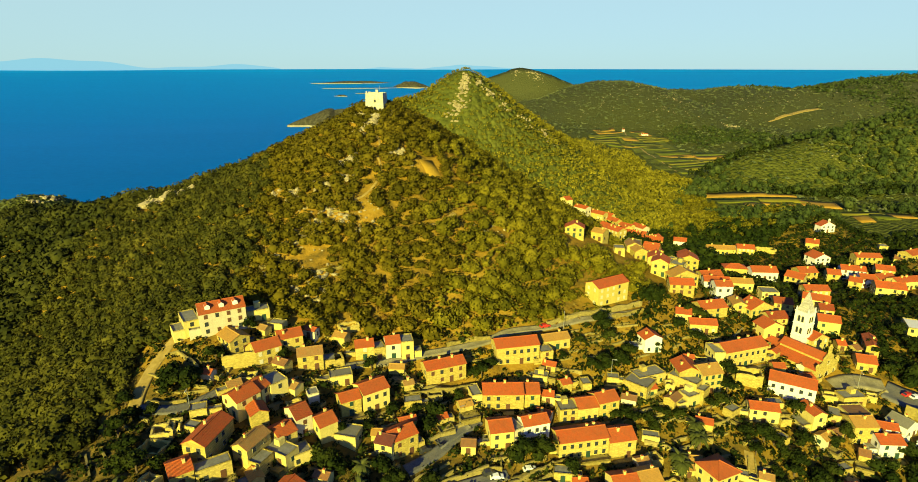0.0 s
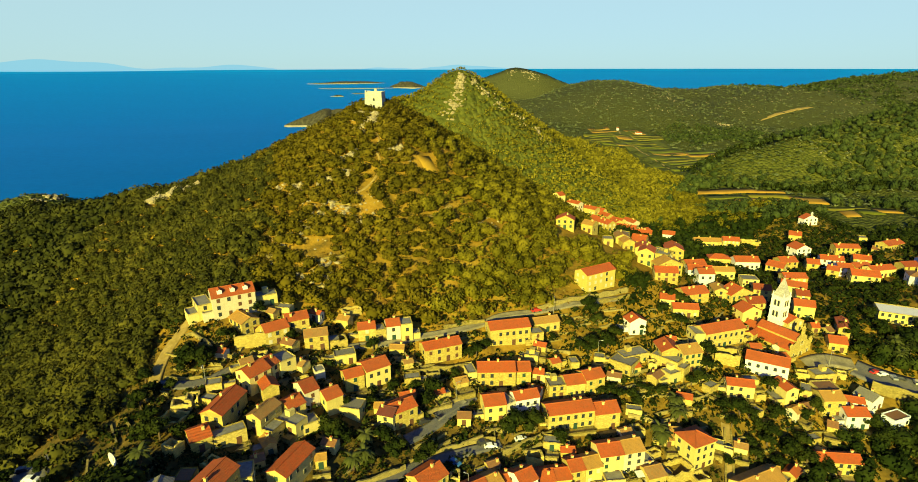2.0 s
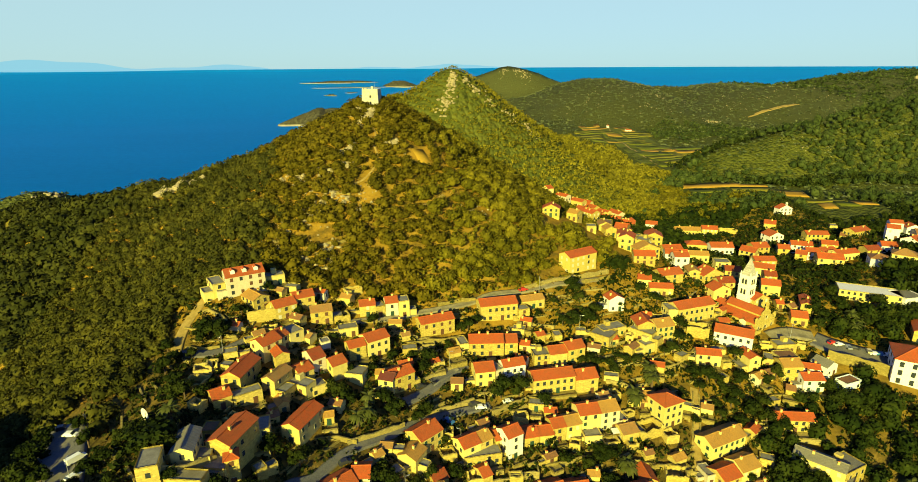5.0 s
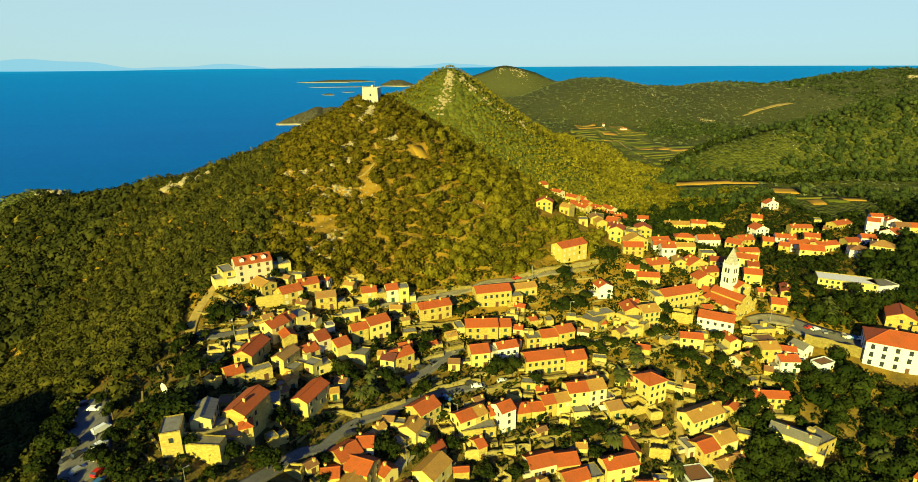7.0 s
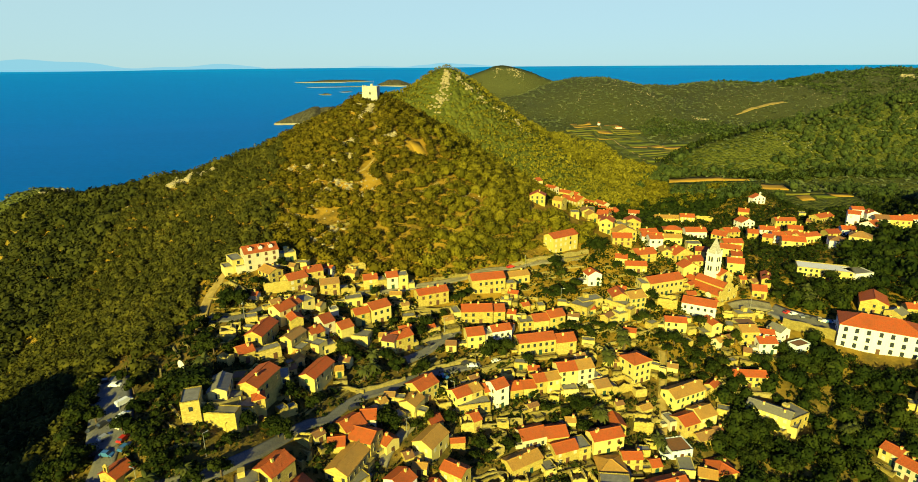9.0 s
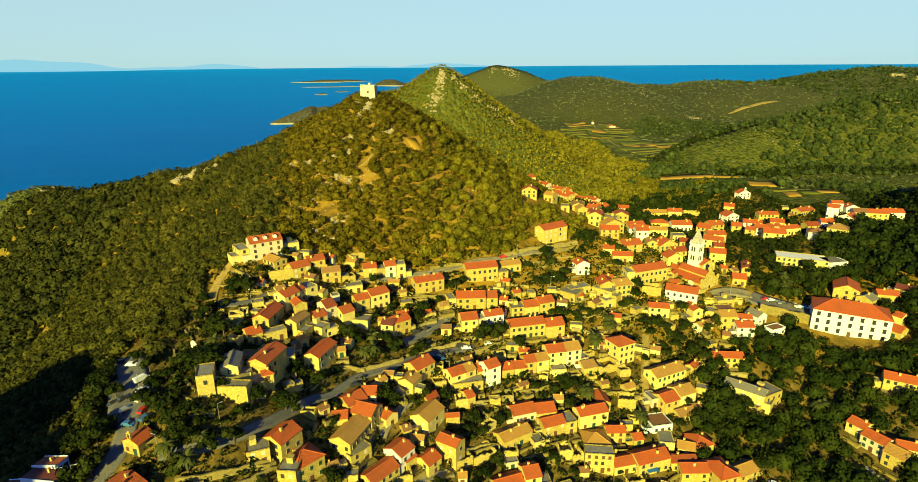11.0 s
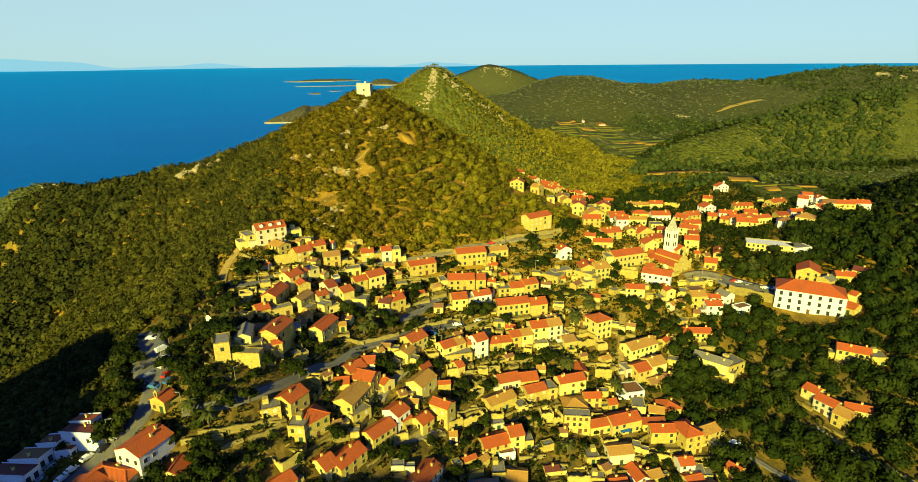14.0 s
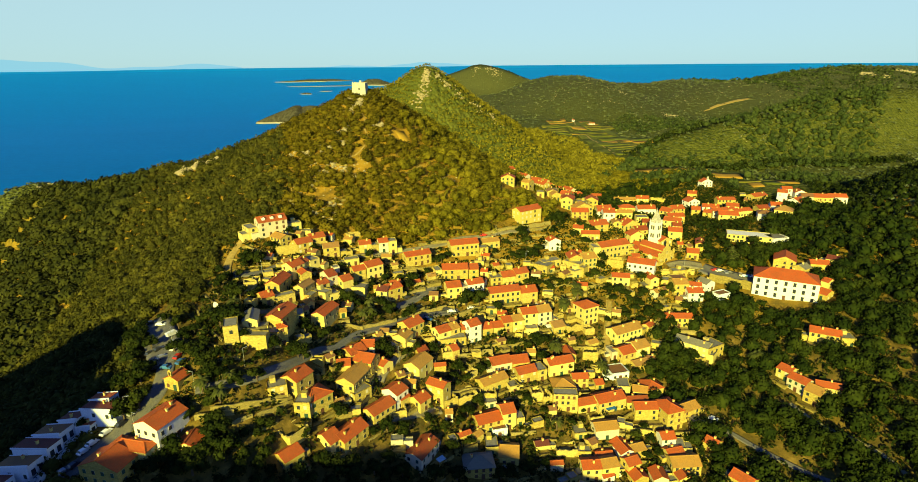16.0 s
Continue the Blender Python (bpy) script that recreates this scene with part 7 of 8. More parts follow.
# ---- trees that stand out in the town: place, spread and kind ----
for x, y, r in ((83, 228, 6), (85, 227, 5), (79, 234, 4), (58, 210, 3), (59, 201, 3.5), (65, 194, 4), (61, 189, 4), (52, 185, 2.5), (8, 177, 3), (26, 149, 5.5), (19, 147, 5), (-8, 156, 4), (-10, 152, 4), (0, 166, 2.5), (12, 181, 2.5), (39, 189, 2.5), (35, 146, 3), (57, 168, 3), (60, 166, 3), (77, 170, 3), (5, 176, 2.5), (10, 181, 2), (25, 164, 2), (54, 167, 2.5), (55, 188, 2.5), (66, 164, 3), (72, 170, 2.5), (-58, 168, 3.2), (-88, 153, 5), (-82, 149, 5)):
    tree(x, y, r)
for x, y, r in ((-82, 154, 4), (-78, 162, 4), (-30, 172, 3), (-36, 133, 4), (-40, 135, 3.5), (-28, 148, 3), (-88, 149, 4), (-72, 177, 3), (-54, 175, 2.5), (-21, 156, 3), (-35, 145, 2.5), (-67, 146, 2), (-57, 145, 2), (-82, 94, 6), (-77, 95, 7), (-89, 102, 4), (-70, 85, 3), (-52, 105, 4), (-44, 105, 4), (-54, 90, 4), (-60, 86, 4), (-50, 89, 4), (-97, 85, 4), (-93, 82, 4), (-123, 114, 4), (-119, 106, 4), (-109, 92, 4), (-117, 95, 5), (-85, 76, 4), (-83, 100, 5)):
    tree(x, y, r)
for x, y, r in ((-91, 100, 3), (-8, 134, 3.5), (-10, 131, 3.5), (-25, 126, 3), (-22, 135, 4), (-18, 131, 4.5), (-33, 132, 3), (-39, 133, 3), (2, 114, 3), (-10, 108, 3), (-20, 109, 3.5), (-2, 125, 2.5), (6, 166, 2.5), (-14, 158, 3), (-43, 107, 3), (56, 207, 3.5), (58, 206, 4), (65, 196, 3), (78, 200, 3), (54, 187, 4), (60, 189, 3.5), (49, 186, 3), (99, 222, 4), (103, 220, 4), (91, 213, 3.5), (65, 167, 3), (53, 167, 2.5), (90, 175, 3), (99, 183, 4), (94, 176, 3.5)):
    tree(x, y, r)
for x, y, r in ((102, 190, 4), (69, 171, 2.5), (35, 145, 3), (47, 197, 2.5), (97, 206, 3.5), (98, 165, 3.5), (104, 164, 4), (55, 128, 3.5), (52, 129, 3), (103, 148, 3.5), (120, 175, 4), (109, 153, 4), (107, 163, 4), (168, 195, 4.5), (173, 199, 4.5), (170, 204, 4), (170, 209, 3.5), (189, 221, 3.5), (186, 209, 5), (193, 203, 5), (203, 208, 5), (201, 197, 5), (210, 201, 4.5), (188, 194, 4.5), (193, 189, 4.5), (202, 192, 4.5), (214, 248, 3.5), (222, 250, 4), (210, 255, 3), (197, 245, 3)):
    tree(x, y, r)
for x, y, r in ((147, 198, 3), (133, 166, 3.5), (128, 172, 3.5), (128, 163, 3.5), (117, 163, 4), (121, 153, 4), (115, 150, 4), (150, 161, 3.5), (150, 154, 3.5), (156, 154, 3.5), (169, 159, 3), (189, 247, 3), (182, 242, 3), (-49, 80, 3.5), (-69, 67, 4), (-63, 71, 4), (-52, 89, 3.5), (-38, 97, 3), (-22, 106, 4), (-18, 106, 4), (-25, 103, 2.5), (-37, 91, 2.5), (-45, 60, 3), (-35, 72, 3.5), (-33, 72, 3.5), (-30, 93, 2), (12, 107, 3.5), (10, 102, 3), (-11, 73, 4), (-17, 72, 4)):
    tree(x, y, r)
for x, y, r in ((-1, 80, 3), (-22, 69, 3), (-6, 112, 3), (13, 106, 3.5), (16, 103, 3), (20, 92, 3.5), (15, 87, 4), (52, 119, 3.5), (47, 124, 3), (64, 114, 2.5), (31, 105, 2.5), (38, 103, 2.5), (42, 97, 2.5), (66, 95, 2), (123, 118, 4), (129, 124, 4), (112, 111, 4), (102, 110, 2.5), (92, 82, 3), (91, 88, 2.5), (93, 76, 3), (60, 88, 2.5), (49, 93, 2.5), (40, 125, 3), (103, 125, 3), (0, 70, 3), (8, 72, 3.5), (15, 75, 3), (-16, 61, 3.5), (-21, 55, 4)):
    tree(x, y, r)
for x, y, r in ((-11, 56, 4), (1, 59, 4.5), (9, 61, 4.5), (30, 65, 4), (38, 68, 4), (26, 64, 4), (-28, 54, 4), (-34, 52, 4), (-38, 52, 4), (12, 83, 3), (20, 93, 2.8), (5, 79, 2.5), (-134, 93, 4.5), (-115, 88, 4.5), (-111, 73, 4.5), (-106, 75, 4), (-136, 118, 4), (-217, 172, 4.5), (-228, 178, 4), (-247, 202, 4), (-124, 108, 4), (-73, 50, 4.5), (-75, 41, 5), (-83, 44, 4), (-68, 45, 5), (-88, 39, 4), (-72, 54, 3.5), (-92, 38, 3), (55, 128, 3), (59, 125, 2.5)):
    tree(x, y, r)
for x, y, r in ((97, 115, 3), (115, 122, 4), (123, 123, 4.5), (116, 113, 4), (127, 107, 5), (123, 98, 4), (86, 83, 3), (65, 83, 2), (117, 75, 4), (45, 70, 3), (88, 75, 3), (-88, 127, 4), (-86, 120, 4), (-82, 120, 4), (-94, 133, 4), (-76, 127, 2.5), (-77, 121, 3), (-93, 139, 3.5), (-88, 140, 2.5), (-99, 146, 3), (99, 159, 3), (103, 152, 3), (112, 156, 4), (116, 150, 4.5), (120, 147, 4), (110, 146, 3.5), (125, 144, 4), (117, 137, 4), (108, 159, 3), (92, 145, 2.5)):
    tree(x, y, r)
for x, y, r in ((104, 165, 3), (81, 163, 2.5), (49, 146, 2.2), (56, 129, 3), (51, 127, 2.5), (23, 109, 3), (27, 112, 2.5), (35, 131, 2.5), (98, 127, 3), (114, 125, 4), (106, 118, 4), (113, 114, 4), (-96, 92, 3.5), (-88, 80, 3.5), (-103, 104, 3.5), (-83, 74, 2.5), (-63, 79, 2.5), (-114, 116, 3.5), (-133, 124, 4), (-118, 99, 4), (-84, 80, 3.2), (-79, 74, 3.5), (-82, 73, 4), (-77, 76, 2.6), (-73, 72, 2.6), (-86, 85, 2.6), (-93, 95, 3.2), (-69, 78, 1.8), (-65, 77, 1.8), (-74, 68, 3.2)):
    tree(x, y, r)
for x, y, r in ((-79, 68, 4), (-78, 70, 3.2), (-73, 76, 1.8), (-62, 82, 1.8), (-68, 74, 2), (-118, 57, 3), (-136, 59, 4), (-100, 60, 4.5), (-104, 57, 5), (-104, 71, 5), (-103, 76, 4), (-113, 72, 4), (-76, 62, 3), (-72, 46, 5), (-76, 43, 5), (-76, 39, 5), (-82, 40, 4), (-70, 52, 4), (-82, 55, 3), (-84, 45, 3)):
    tree(x, y, r)

# ---- palms ----
for x, y in [(79.5, 158.6), (70.9, 149.8), (-27.4, 132.7), (-26.8, 126.0), (-29.8, 123.6), (70.3, 149.5), (79.2, 160.0), (60.5, 122.7), (183.7, 197.7), (180.2, 189.7), (184.9, 194.0), (158.7, 120.4), (-79.4, 63.3), (-73.0, 60.8), (-71.2, 67.4), (-81.2, 108.8), (59.5, 123.1), (80.5, 114.5), (52.8, 86.5), (156.8, 120.3), (59.7, 124.1), (70.1, 152.0), (80.5, 116.1), (79.8, 163.9)]:
    palm(x, y)

# ---- parked cars: place, turn, paint ----
car(167.3, 184.1, 10, "red")
car(169.3, 182.9, 12, "white")
car(174.6, 180.5, -20, "black")
car(179.5, 178.5, 70, "cream")
car(181.1, 176.7, -15, "white")
car(183.2, 176.1, -15, "blue")
car(185.6, 175.2, -15, "white")
car(172.3, 181.2, 80, "grey")
car(-103.6, 98.9, 60, "white", True)
car(-99.8, 91.6, 65, "white")
car(-97.6, 86.7, 70, "white")
car(-93.8, 80.2, 75, "red")
car(-91.5, 76.6, 70, "blue")
car(-96.7, 75.8, -10, "blue")
car(-100.2, 77.4, 0, "black")
car(-108.3, 89.1, 60, "black")
car(-105.5, 90.1, 60, "black")
car(-101.4, 83.4, 60, "grey")
car(-114.2, 112.7, 0, "white")
car(-121.3, 119.2, 20, "black")
car(-112.3, 46.3, 65, "white")
car(-110.7, 48.8, 65, "white")
car(-107.6, 52.0, 65, "white")
car(-103.6, 54.3, 65, "black")
car(-101.1, 57.9, 65, "grey")
car(-113.2, 41.8, 65, "black")
car(-122.1, 39.9, 65, "white")
car(-115.7, 40.4, 65, "grey")
car(-19.3, 118.3, 40, "red")
car(11.4, 140.8, 5, "white")
car(-0.2, 132.9, -40, "blue")
car(9.0, 141.6, 20, "black")
car(33.8, 202.3, 20, "red")
car(-10.3, 145.2, 35, "black")
car(21.7, 144.9, 10, "white")
car(124.4, 92.1, -35, "white")
car(-31.7, 109.4, 30, "black")

# ---- street lamps and poles ----
street_lamp(-78.1, 142.2)
street_lamp(0.3, 156.2)
street_lamp(-13.2, 104.4)
street_lamp(3.8, 124.3)
street_lamp(-97.9, 51.2)
street_lamp(-103.6, 58.0)
street_lamp(-82.3, 64.0)
street_lamp(41.1, 202.2)
street_lamp(55.8, 183.5)
street_lamp(-100.0, 90.6)
street_lamp(150.0, 186.8)
street_lamp(-67.8, 74.1)

# ---- sheds, roofless outbuildings and walled plots that fill the old town between the houses ----
def walled_plot(x, y, turn, w, d, h):
    """A little yard or garden with uneven stone walls on four sides and a gap for the gate."""
    rnd = masonry
    level = float(ground(np.array(x), np.array(y)))
    bm = bmesh.new()
    t, gate, rim = 0.45, rnd.randrange(4), []
    corners = [(-w / 2, -d / 2), (w / 2, -d / 2), (w / 2, d / 2), (-w / 2, d / 2)]
    for k in range(4):
        (x0, y0), (x1, y1) = corners[k], corners[(k + 1) % 4]
        n = max(4, int(math.hypot(x1 - x0, y1 - y0) / 0.9))
        for i in range(n):
            rim.append((x0 + (x1 - x0) * i / n, y0 + (y1 - y0) * i / n, -0.2 if k == gate and i in (n // 2, n // 2 + 1) else h + rnd.uniform(-0.22, 0.18)))
    kx, ky = 1 - 2 * t / w, 1 - 2 * t / d
    rows = [[bm.verts.new(q) for q in ((px, py, -3.0), (px, py, top), (px * kx, py * ky, top), (px * kx, py * ky, -3.0))] for px, py, top in rim]
    for a, b in zip(rows, rows[1:] + rows[:1]):
        for k in range(3):
            bm.faces.new((a[k], b[k], b[k + 1], a[k + 1]))
    ob = empty("walled_garden", pose(x, y, level, 0, 0, turn), "small garden plot inside uneven yellow dry-stone walls", "walled garden", "walled plots of the old town")
    part("wall", bm, DRYSTONE, ob)
    return ob


infill = np.random.RandomState(31)
spots = jittered(-85, 165, 62, 230, 4.8)
infill.shuffle(spots)
houses_at = [b for b in built]
for x, y in spots:
    turn_at = min(houses_at, key=lambda b: (b[0] - x) ** 2 + (b[1] - y) ** 2)
    away = math.hypot(turn_at[0] - x, turn_at[1] - y) - turn_at[2]
    if away > 7 or (x < -62 and y < 112) or y > (182 if x < 0 else 176 + 0.25 * x) or y < 66 - 0.1 * x or x > 62 + 0.75 * (y - 60):
        continue
    kind = infill.choice(["r", "f", "a", "a", "a", "plot", "none", "none"])
    if kind == "none":
        continue
    w, d = (infill.uniform(4.5, 8.5), infill.uniform(3.5, 6)) if kind == "plot" else (infill.uniform(3.0, 5.6), infill.uniform(2.8, 4.4))
    reach = 0.5 * math.hypot(w, d)
    if any((bx - x) ** 2 + (by - y) ** 2 < (br * 0.78 + reach * 0.78) ** 2 for bx, by, br in built) or any((bx - x) ** 2 + (by - y) ** 2 < (br + reach * 0.62) ** 2 for bx, by, br in paved) or any((bx - x) ** 2 + (by - y) ** 2 < (br * 0.5 + reach * 0.5) ** 2 for bx, by, br in tree_spots):
        continue
    turn = float(infill.choice([-25, -12, 0, 12, 25, 38]) + infill.uniform(-6, 6))
    if kind == "plot":
        walled_plot(x, y, turn, w, d, infill.uniform(0.9, 1.7))
        built.append((x, y, reach * 0.45))
    else:
        house(x, y, float(ground(np.array(x), np.array(y))), turn, w, d, infill.uniform(2.1, 3.1), kind, "stone" if kind in "rf" else infill.choice(["tan", "red", "mix", "brown"]))


CLOTHS = {"blue": plain_material("blue_cloth", (0.012, 0.10, 0.30), 0.8), "pale blue": plain_material("pale_blue_cloth", (0.22, 0.36, 0.45), 0.8), "white": plain_material("white_cloth", (0.6, 0.6, 0.56), 0.8), "brown": plain_material("brown_cloth", (0.12, 0.06, 0.03), 0.8)}


def awning(x, y, z, turn, w, d, h, colour):
    """A sloping cloth over a terrace, on four thin posts."""
    ob = empty("awning", pose(x, y, z, 0, 0, turn), f"{colour} cloth awning on thin posts over a terrace", "awning", "awnings of the town")
    bm = bmesh.new()
    roof_slab(bm, [(-w / 2, -d / 2, h - 0.25), (w / 2, -d / 2, h - 0.25), (w / 2, d / 2, h + 0.2), (-w / 2, d / 2, h + 0.2)], 0.06)
    part("cloth", bm, CLOTHS[colour], ob)
    for px in (-1, 1):
        for py in (-1, 1):
            bm = bmesh.new()
            add_box(bm, px * (w / 2 - 0.1) - 0.04, px * (w / 2 - 0.1) + 0.04, py * (d / 2 - 0.1) - 0.04, py * (d / 2 - 0.1) + 0.04, -1.5, h - 0.28 + (0.4 if py > 0 else 0))
            part("post", bm, METAL, ob)


awning(78.5, 95.4, 66.6, 8, 4.5, 3.2, 2.6, "blue")
awning(-56.9, 106.8, 108.5, -10, 4, 3, 2.8, "pale blue")
awning(59.4, 137.1, 86.4, 10, 2.6, 2.6, 2.4, "white")
awning(51.0, 135.8, 87.2, 10, 3.2, 2.4, 2.3, "white")
awning(27.6, 81.5, 67.7, 5, 3.0, 2.4, 2.6, "white")
awning(3.2, 65.4, 68.2, 40, 3.4, 2.2, 2.4, "pale blue")
awning(113.1, 88.3, 61.1, -8, 3.4, 2.6, 2.4, "brown")

# ---- woods and scrub ----
PAVED = np.array(paved)


def clear_of(p, spots, margin):
    keep = np.ones(len(p), bool)
    for x, y, r in spots:
        keep &= (p[:, 0] - x) ** 2 + (p[:, 1] - y) ** 2 > (r + margin) ** 2
    return keep


def clear_of_fields(p):
    keep = np.ones(len(p), bool)
    for x, y, c, s, a, b in field_areas:
        dx, dy = p[:, 0] - x, p[:, 1] - y
        keep &= (np.abs(dx * c + dy * s) > a + 2) | (np.abs(-dx * s + dy * c) > b + 2)
    return keep


def open_before_fields(p):
    """The fields and the low ground just south of them are kept free of trees."""
    return clear_of_fields(p) & clear_of_fields(p + np.array([3.0, 11.0])) & clear_of_fields(p + np.array([6.0, 20.0])) & clear_of_fields(p + np.array([12.0, 34.0])) & clear_of_fields(p + np.array([18.0, 48.0]))


def town_side(x, y):
    """Above 0 in the built-up bowl, below 0 on the wooded hills."""
    edge = 196 - 0.20 * np.abs(x - 20) * (x < 20) + np.clip(x - 30, 0, 120) * 0.75 + np.clip(x - 120, 0, 200) * 0.9
    left = -100 - 0.05 * (y - 100)
    right = 95 + 1.1 * np.clip(y - 120, 0, 400)
    return np.minimum(np.minimum(edge - y, x - left), np.minimum(right - x, 330 - x)) / 10


DRY = np.array(
    [(-65, 252, 5), (-61, 255, 5), (-51, 267, 6), (-55, 276, 5), (-37, 280, 6), (-30, 277, 5), (-43, 251, 6), (-48, 245, 5), (-39, 261, 5), (-57, 237, 6), (-61, 233, 5), (-67, 227, 6), (-53, 239, 5), (-43, 231, 5), (-38, 221, 5), (-78, 209, 5), (-75, 216, 5), (-70, 214, 6), (-54, 209, 7), (-49, 208, 6), (-55, 201, 6), (-41, 201, 6)]
    + [(-46, 198, 6), (-36, 218, 5), (-5, 246, 4), (-11, 239, 4), (13, 247, 5), (18, 248, 5), (-3, 226, 5), (1, 220, 5), (-20, 211, 5), (-9, 220, 4), (8, 207, 4), (-32, 198, 6), (26, 252, 4), (-28, 202, 5), (-62, 195, 8), (-60, 205, 7), (-44, 283, 5), (-71, 190, 8), (-29, 194, 7), (-22, 207, 5)]
    + [(-122, 131, 8), (-106, 123, 9), (-94, 112, 12), (-80, 118, 8), (63, 213, 11), (70, 198, 9), (46, 212, 8), (-70, 84, 6), (-61, 77, 7), (-55, 79, 6), (-47, 87, 6), (-99, 110, 8), (-109, 125, 8), (-92, 97, 5), (38, 204, 6), (50, 199, 7), (61, 188, 7), (27, 195, 5), (95, 188, 6), (76, 160, 5), (205, 147, 8), (207, 138, 8), (188, 141, 7)])


def dryness(p):
    d = np.zeros(len(p))
    for x, y, r in DRY:
        d = np.maximum(d, 0.85 - np.hypot(p[:, 0] - x, p[:, 1] - y) / (r * (0.8 if y > 188 and x < 40 else 1.0)) + 0.3 * ripple(p[:, 0], p[:, 1], 14, x))
    return np.clip(d, 0, 1)


# the near hillsides
p = jittered(-430, 335, 20, 520, 3.8)
distant = (p[:, 1] > 345) | (p[:, 0] < -215)
p = p[(flora.uniform(0, 1, len(p)) < 0.66) | ~distant | ((p[:, 1] > 345) & (p[:, 0] > -110))]
z = ground(p[:, 0], p[:, 1])
bare = 0.55 * ripple(p[:, 0], p[:, 1], 60, 9.0) + 0.85 * ripple(p[:, 0], p[:, 1], 21, 4.0)
front = step(310, 190, p[:, 1]) * step(-130, -60, p[:, 0]) * step(110, 40, p[:, 0])
outside = town_side(p[:, 0], p[:, 1]) < 0
open_land = clear_of(p, built, 0.8) & clear_of(p, paved, 1.2) & clear_of_fields(p) & clear_of(p, rock_spots, 0) & (z > 4)
dry = dryness(p)
peak = step(400, 440, p[:, 1]) * step(-160, -90, p[:, 0])              # the close-grown pointed hill
closed = (bare < 1.48 - 0.34 * front - 0.0 + 0.8 * np.maximum(peak, step(-110, -150, p[:, 0]))) & (flora.uniform(0, 1, len(p)) > 0.95 * dry)
lane_houses = [b for b in built if 40 < b[0] < 165 and 240 < b[1] < 460]
hidden = (p[:, 0] > 45) & (p[:, 0] < 170) & (p[:, 1] > 225)
for k in (4, 8, 12, 16):
    open_land &= ~hidden | clear_of(p + np.array([0.32 * k, 0.95 * k]), lane_houses, 0.5)
keep = outside & closed & open_land
q = p[keep]
east = (q[:, 0] > 90) & (q[:, 1] < 420)
r = flora.uniform(1.6, 3.3, len(q)) * np.where(east, 1.65, 1.0) * np.where((q[:, 1] > 345) | (q[:, 0] < -215), np.where(q[:, 0] > -110, 0.95, 1.35), 1.0)
r = r * np.where(np.hypot(q[:, 0] - 6, q[:, 1] - 498) < 14, 0.6, 1.0)
peak = (q[:, 1] > 345) & (q[:, 0] > -110) & ~east
seaward = ~east & (q[:, 0] + 0.30 * (q[:, 1] - 200) + 18 * ripple(q[:, 0], q[:, 1], 90, 6.0) + 10 * ripple(q[:, 0], q[:, 1], 25, 2.0) < -75)
top = np.hypot(q[:, 0] - 6, q[:, 1] - 500)
r = np.where(top < 45, np.minimum(r, 0.8 + top / 30), r)
rounded = ~east & ~seaward & ~peak & (q[:, 0] + 14 * ripple(q[:, 0], q[:, 1], 50, 1.0) > -4)
near_house = ~(clear_of(q, built, 3.0) & clear_of(q + np.array([-1.0, 5.0]), built, 2.0) & clear_of(q + np.array([-2.0, 10.0]), built, 0.0))
crowns = rounded & (flora.uniform(0, 1, len(q)) < 0.42) & ~near_house
scatter("holm_oak_wood", np.column_stack([q, z[keep]])[crowns], r[crowns] * 1.55, GROVE, LEAF_GROVE, "large rounded olive-green oaks above the town", "woods", 0.5, (0.85, 1.2))
rest = rounded & ~crowns
r = np.where(near_house & rest, r * 0.6, r)
scatter("oak_undergrowth", np.column_stack([q, z[keep]])[rest], r[rest] * 1.15, MID, LEAF_GROVE, "olive-green undergrowth between the oaks", "undergrowth", 0.2, (0.7, 1.1))
maquis = ~east & ~seaward & ~peak & ~rounded
seaward &= ~peak
scatter("pine_woodland", np.column_stack([q, z[keep]])[peak], r[peak] * 1.2, MID, LEAF_SLOPE, "close yellow-green woodland on the pointed hill", "woods", 0.4, (0.8, 1.3))
scatter("woodland", np.column_stack([q, z[keep]])[maquis], r[maquis] * 1.34, BUSHES, LEAF, "olive-green pine and juniper woodland on the fort hill", "woods")
brow = seaward & (q[:, 0] < -215)
seaward &= ~brow
scatter("oak_woodland", np.column_stack([q, z[keep]])[brow], r[brow] * 1.42, SHAGGY, LEAF_BROW, "dense dark holm-oak woodland above the sea", "woods", 0.4, (0.8, 1.35))
scatter("oak_woodland", np.column_stack([q, z[keep]])[seaward], r[seaward] * 1.28, BUSHES, LEAF_OAK, "dense dark holm-oak woodland on the seaward slope", "woods", 0.4, (0.8, 1.35))
open_way = clear_of(q, paved, 2.2)
thin = (flora.uniform(0, 1, len(q)) > 0.52) & open_way
beyond = (q[:, 0] > 235) | (q[:, 1] > 240)
for stand, kinds in ((east & thin & ~beyond, GROVE), (east & thin & beyond, SHAGGY)):
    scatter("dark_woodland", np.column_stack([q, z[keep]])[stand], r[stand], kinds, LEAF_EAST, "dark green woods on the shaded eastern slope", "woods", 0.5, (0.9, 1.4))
under = east & ~thin & clear_of(q, paved, 0.9)
scatter("undergrowth", np.column_stack([q, z[keep]])[under], flora.uniform(1.5, 3.1, under.sum()), MID, LEAF_TOWN, "low green undergrowth between the eastern trees", "undergrowth", 0.2, (0.7, 1.1))
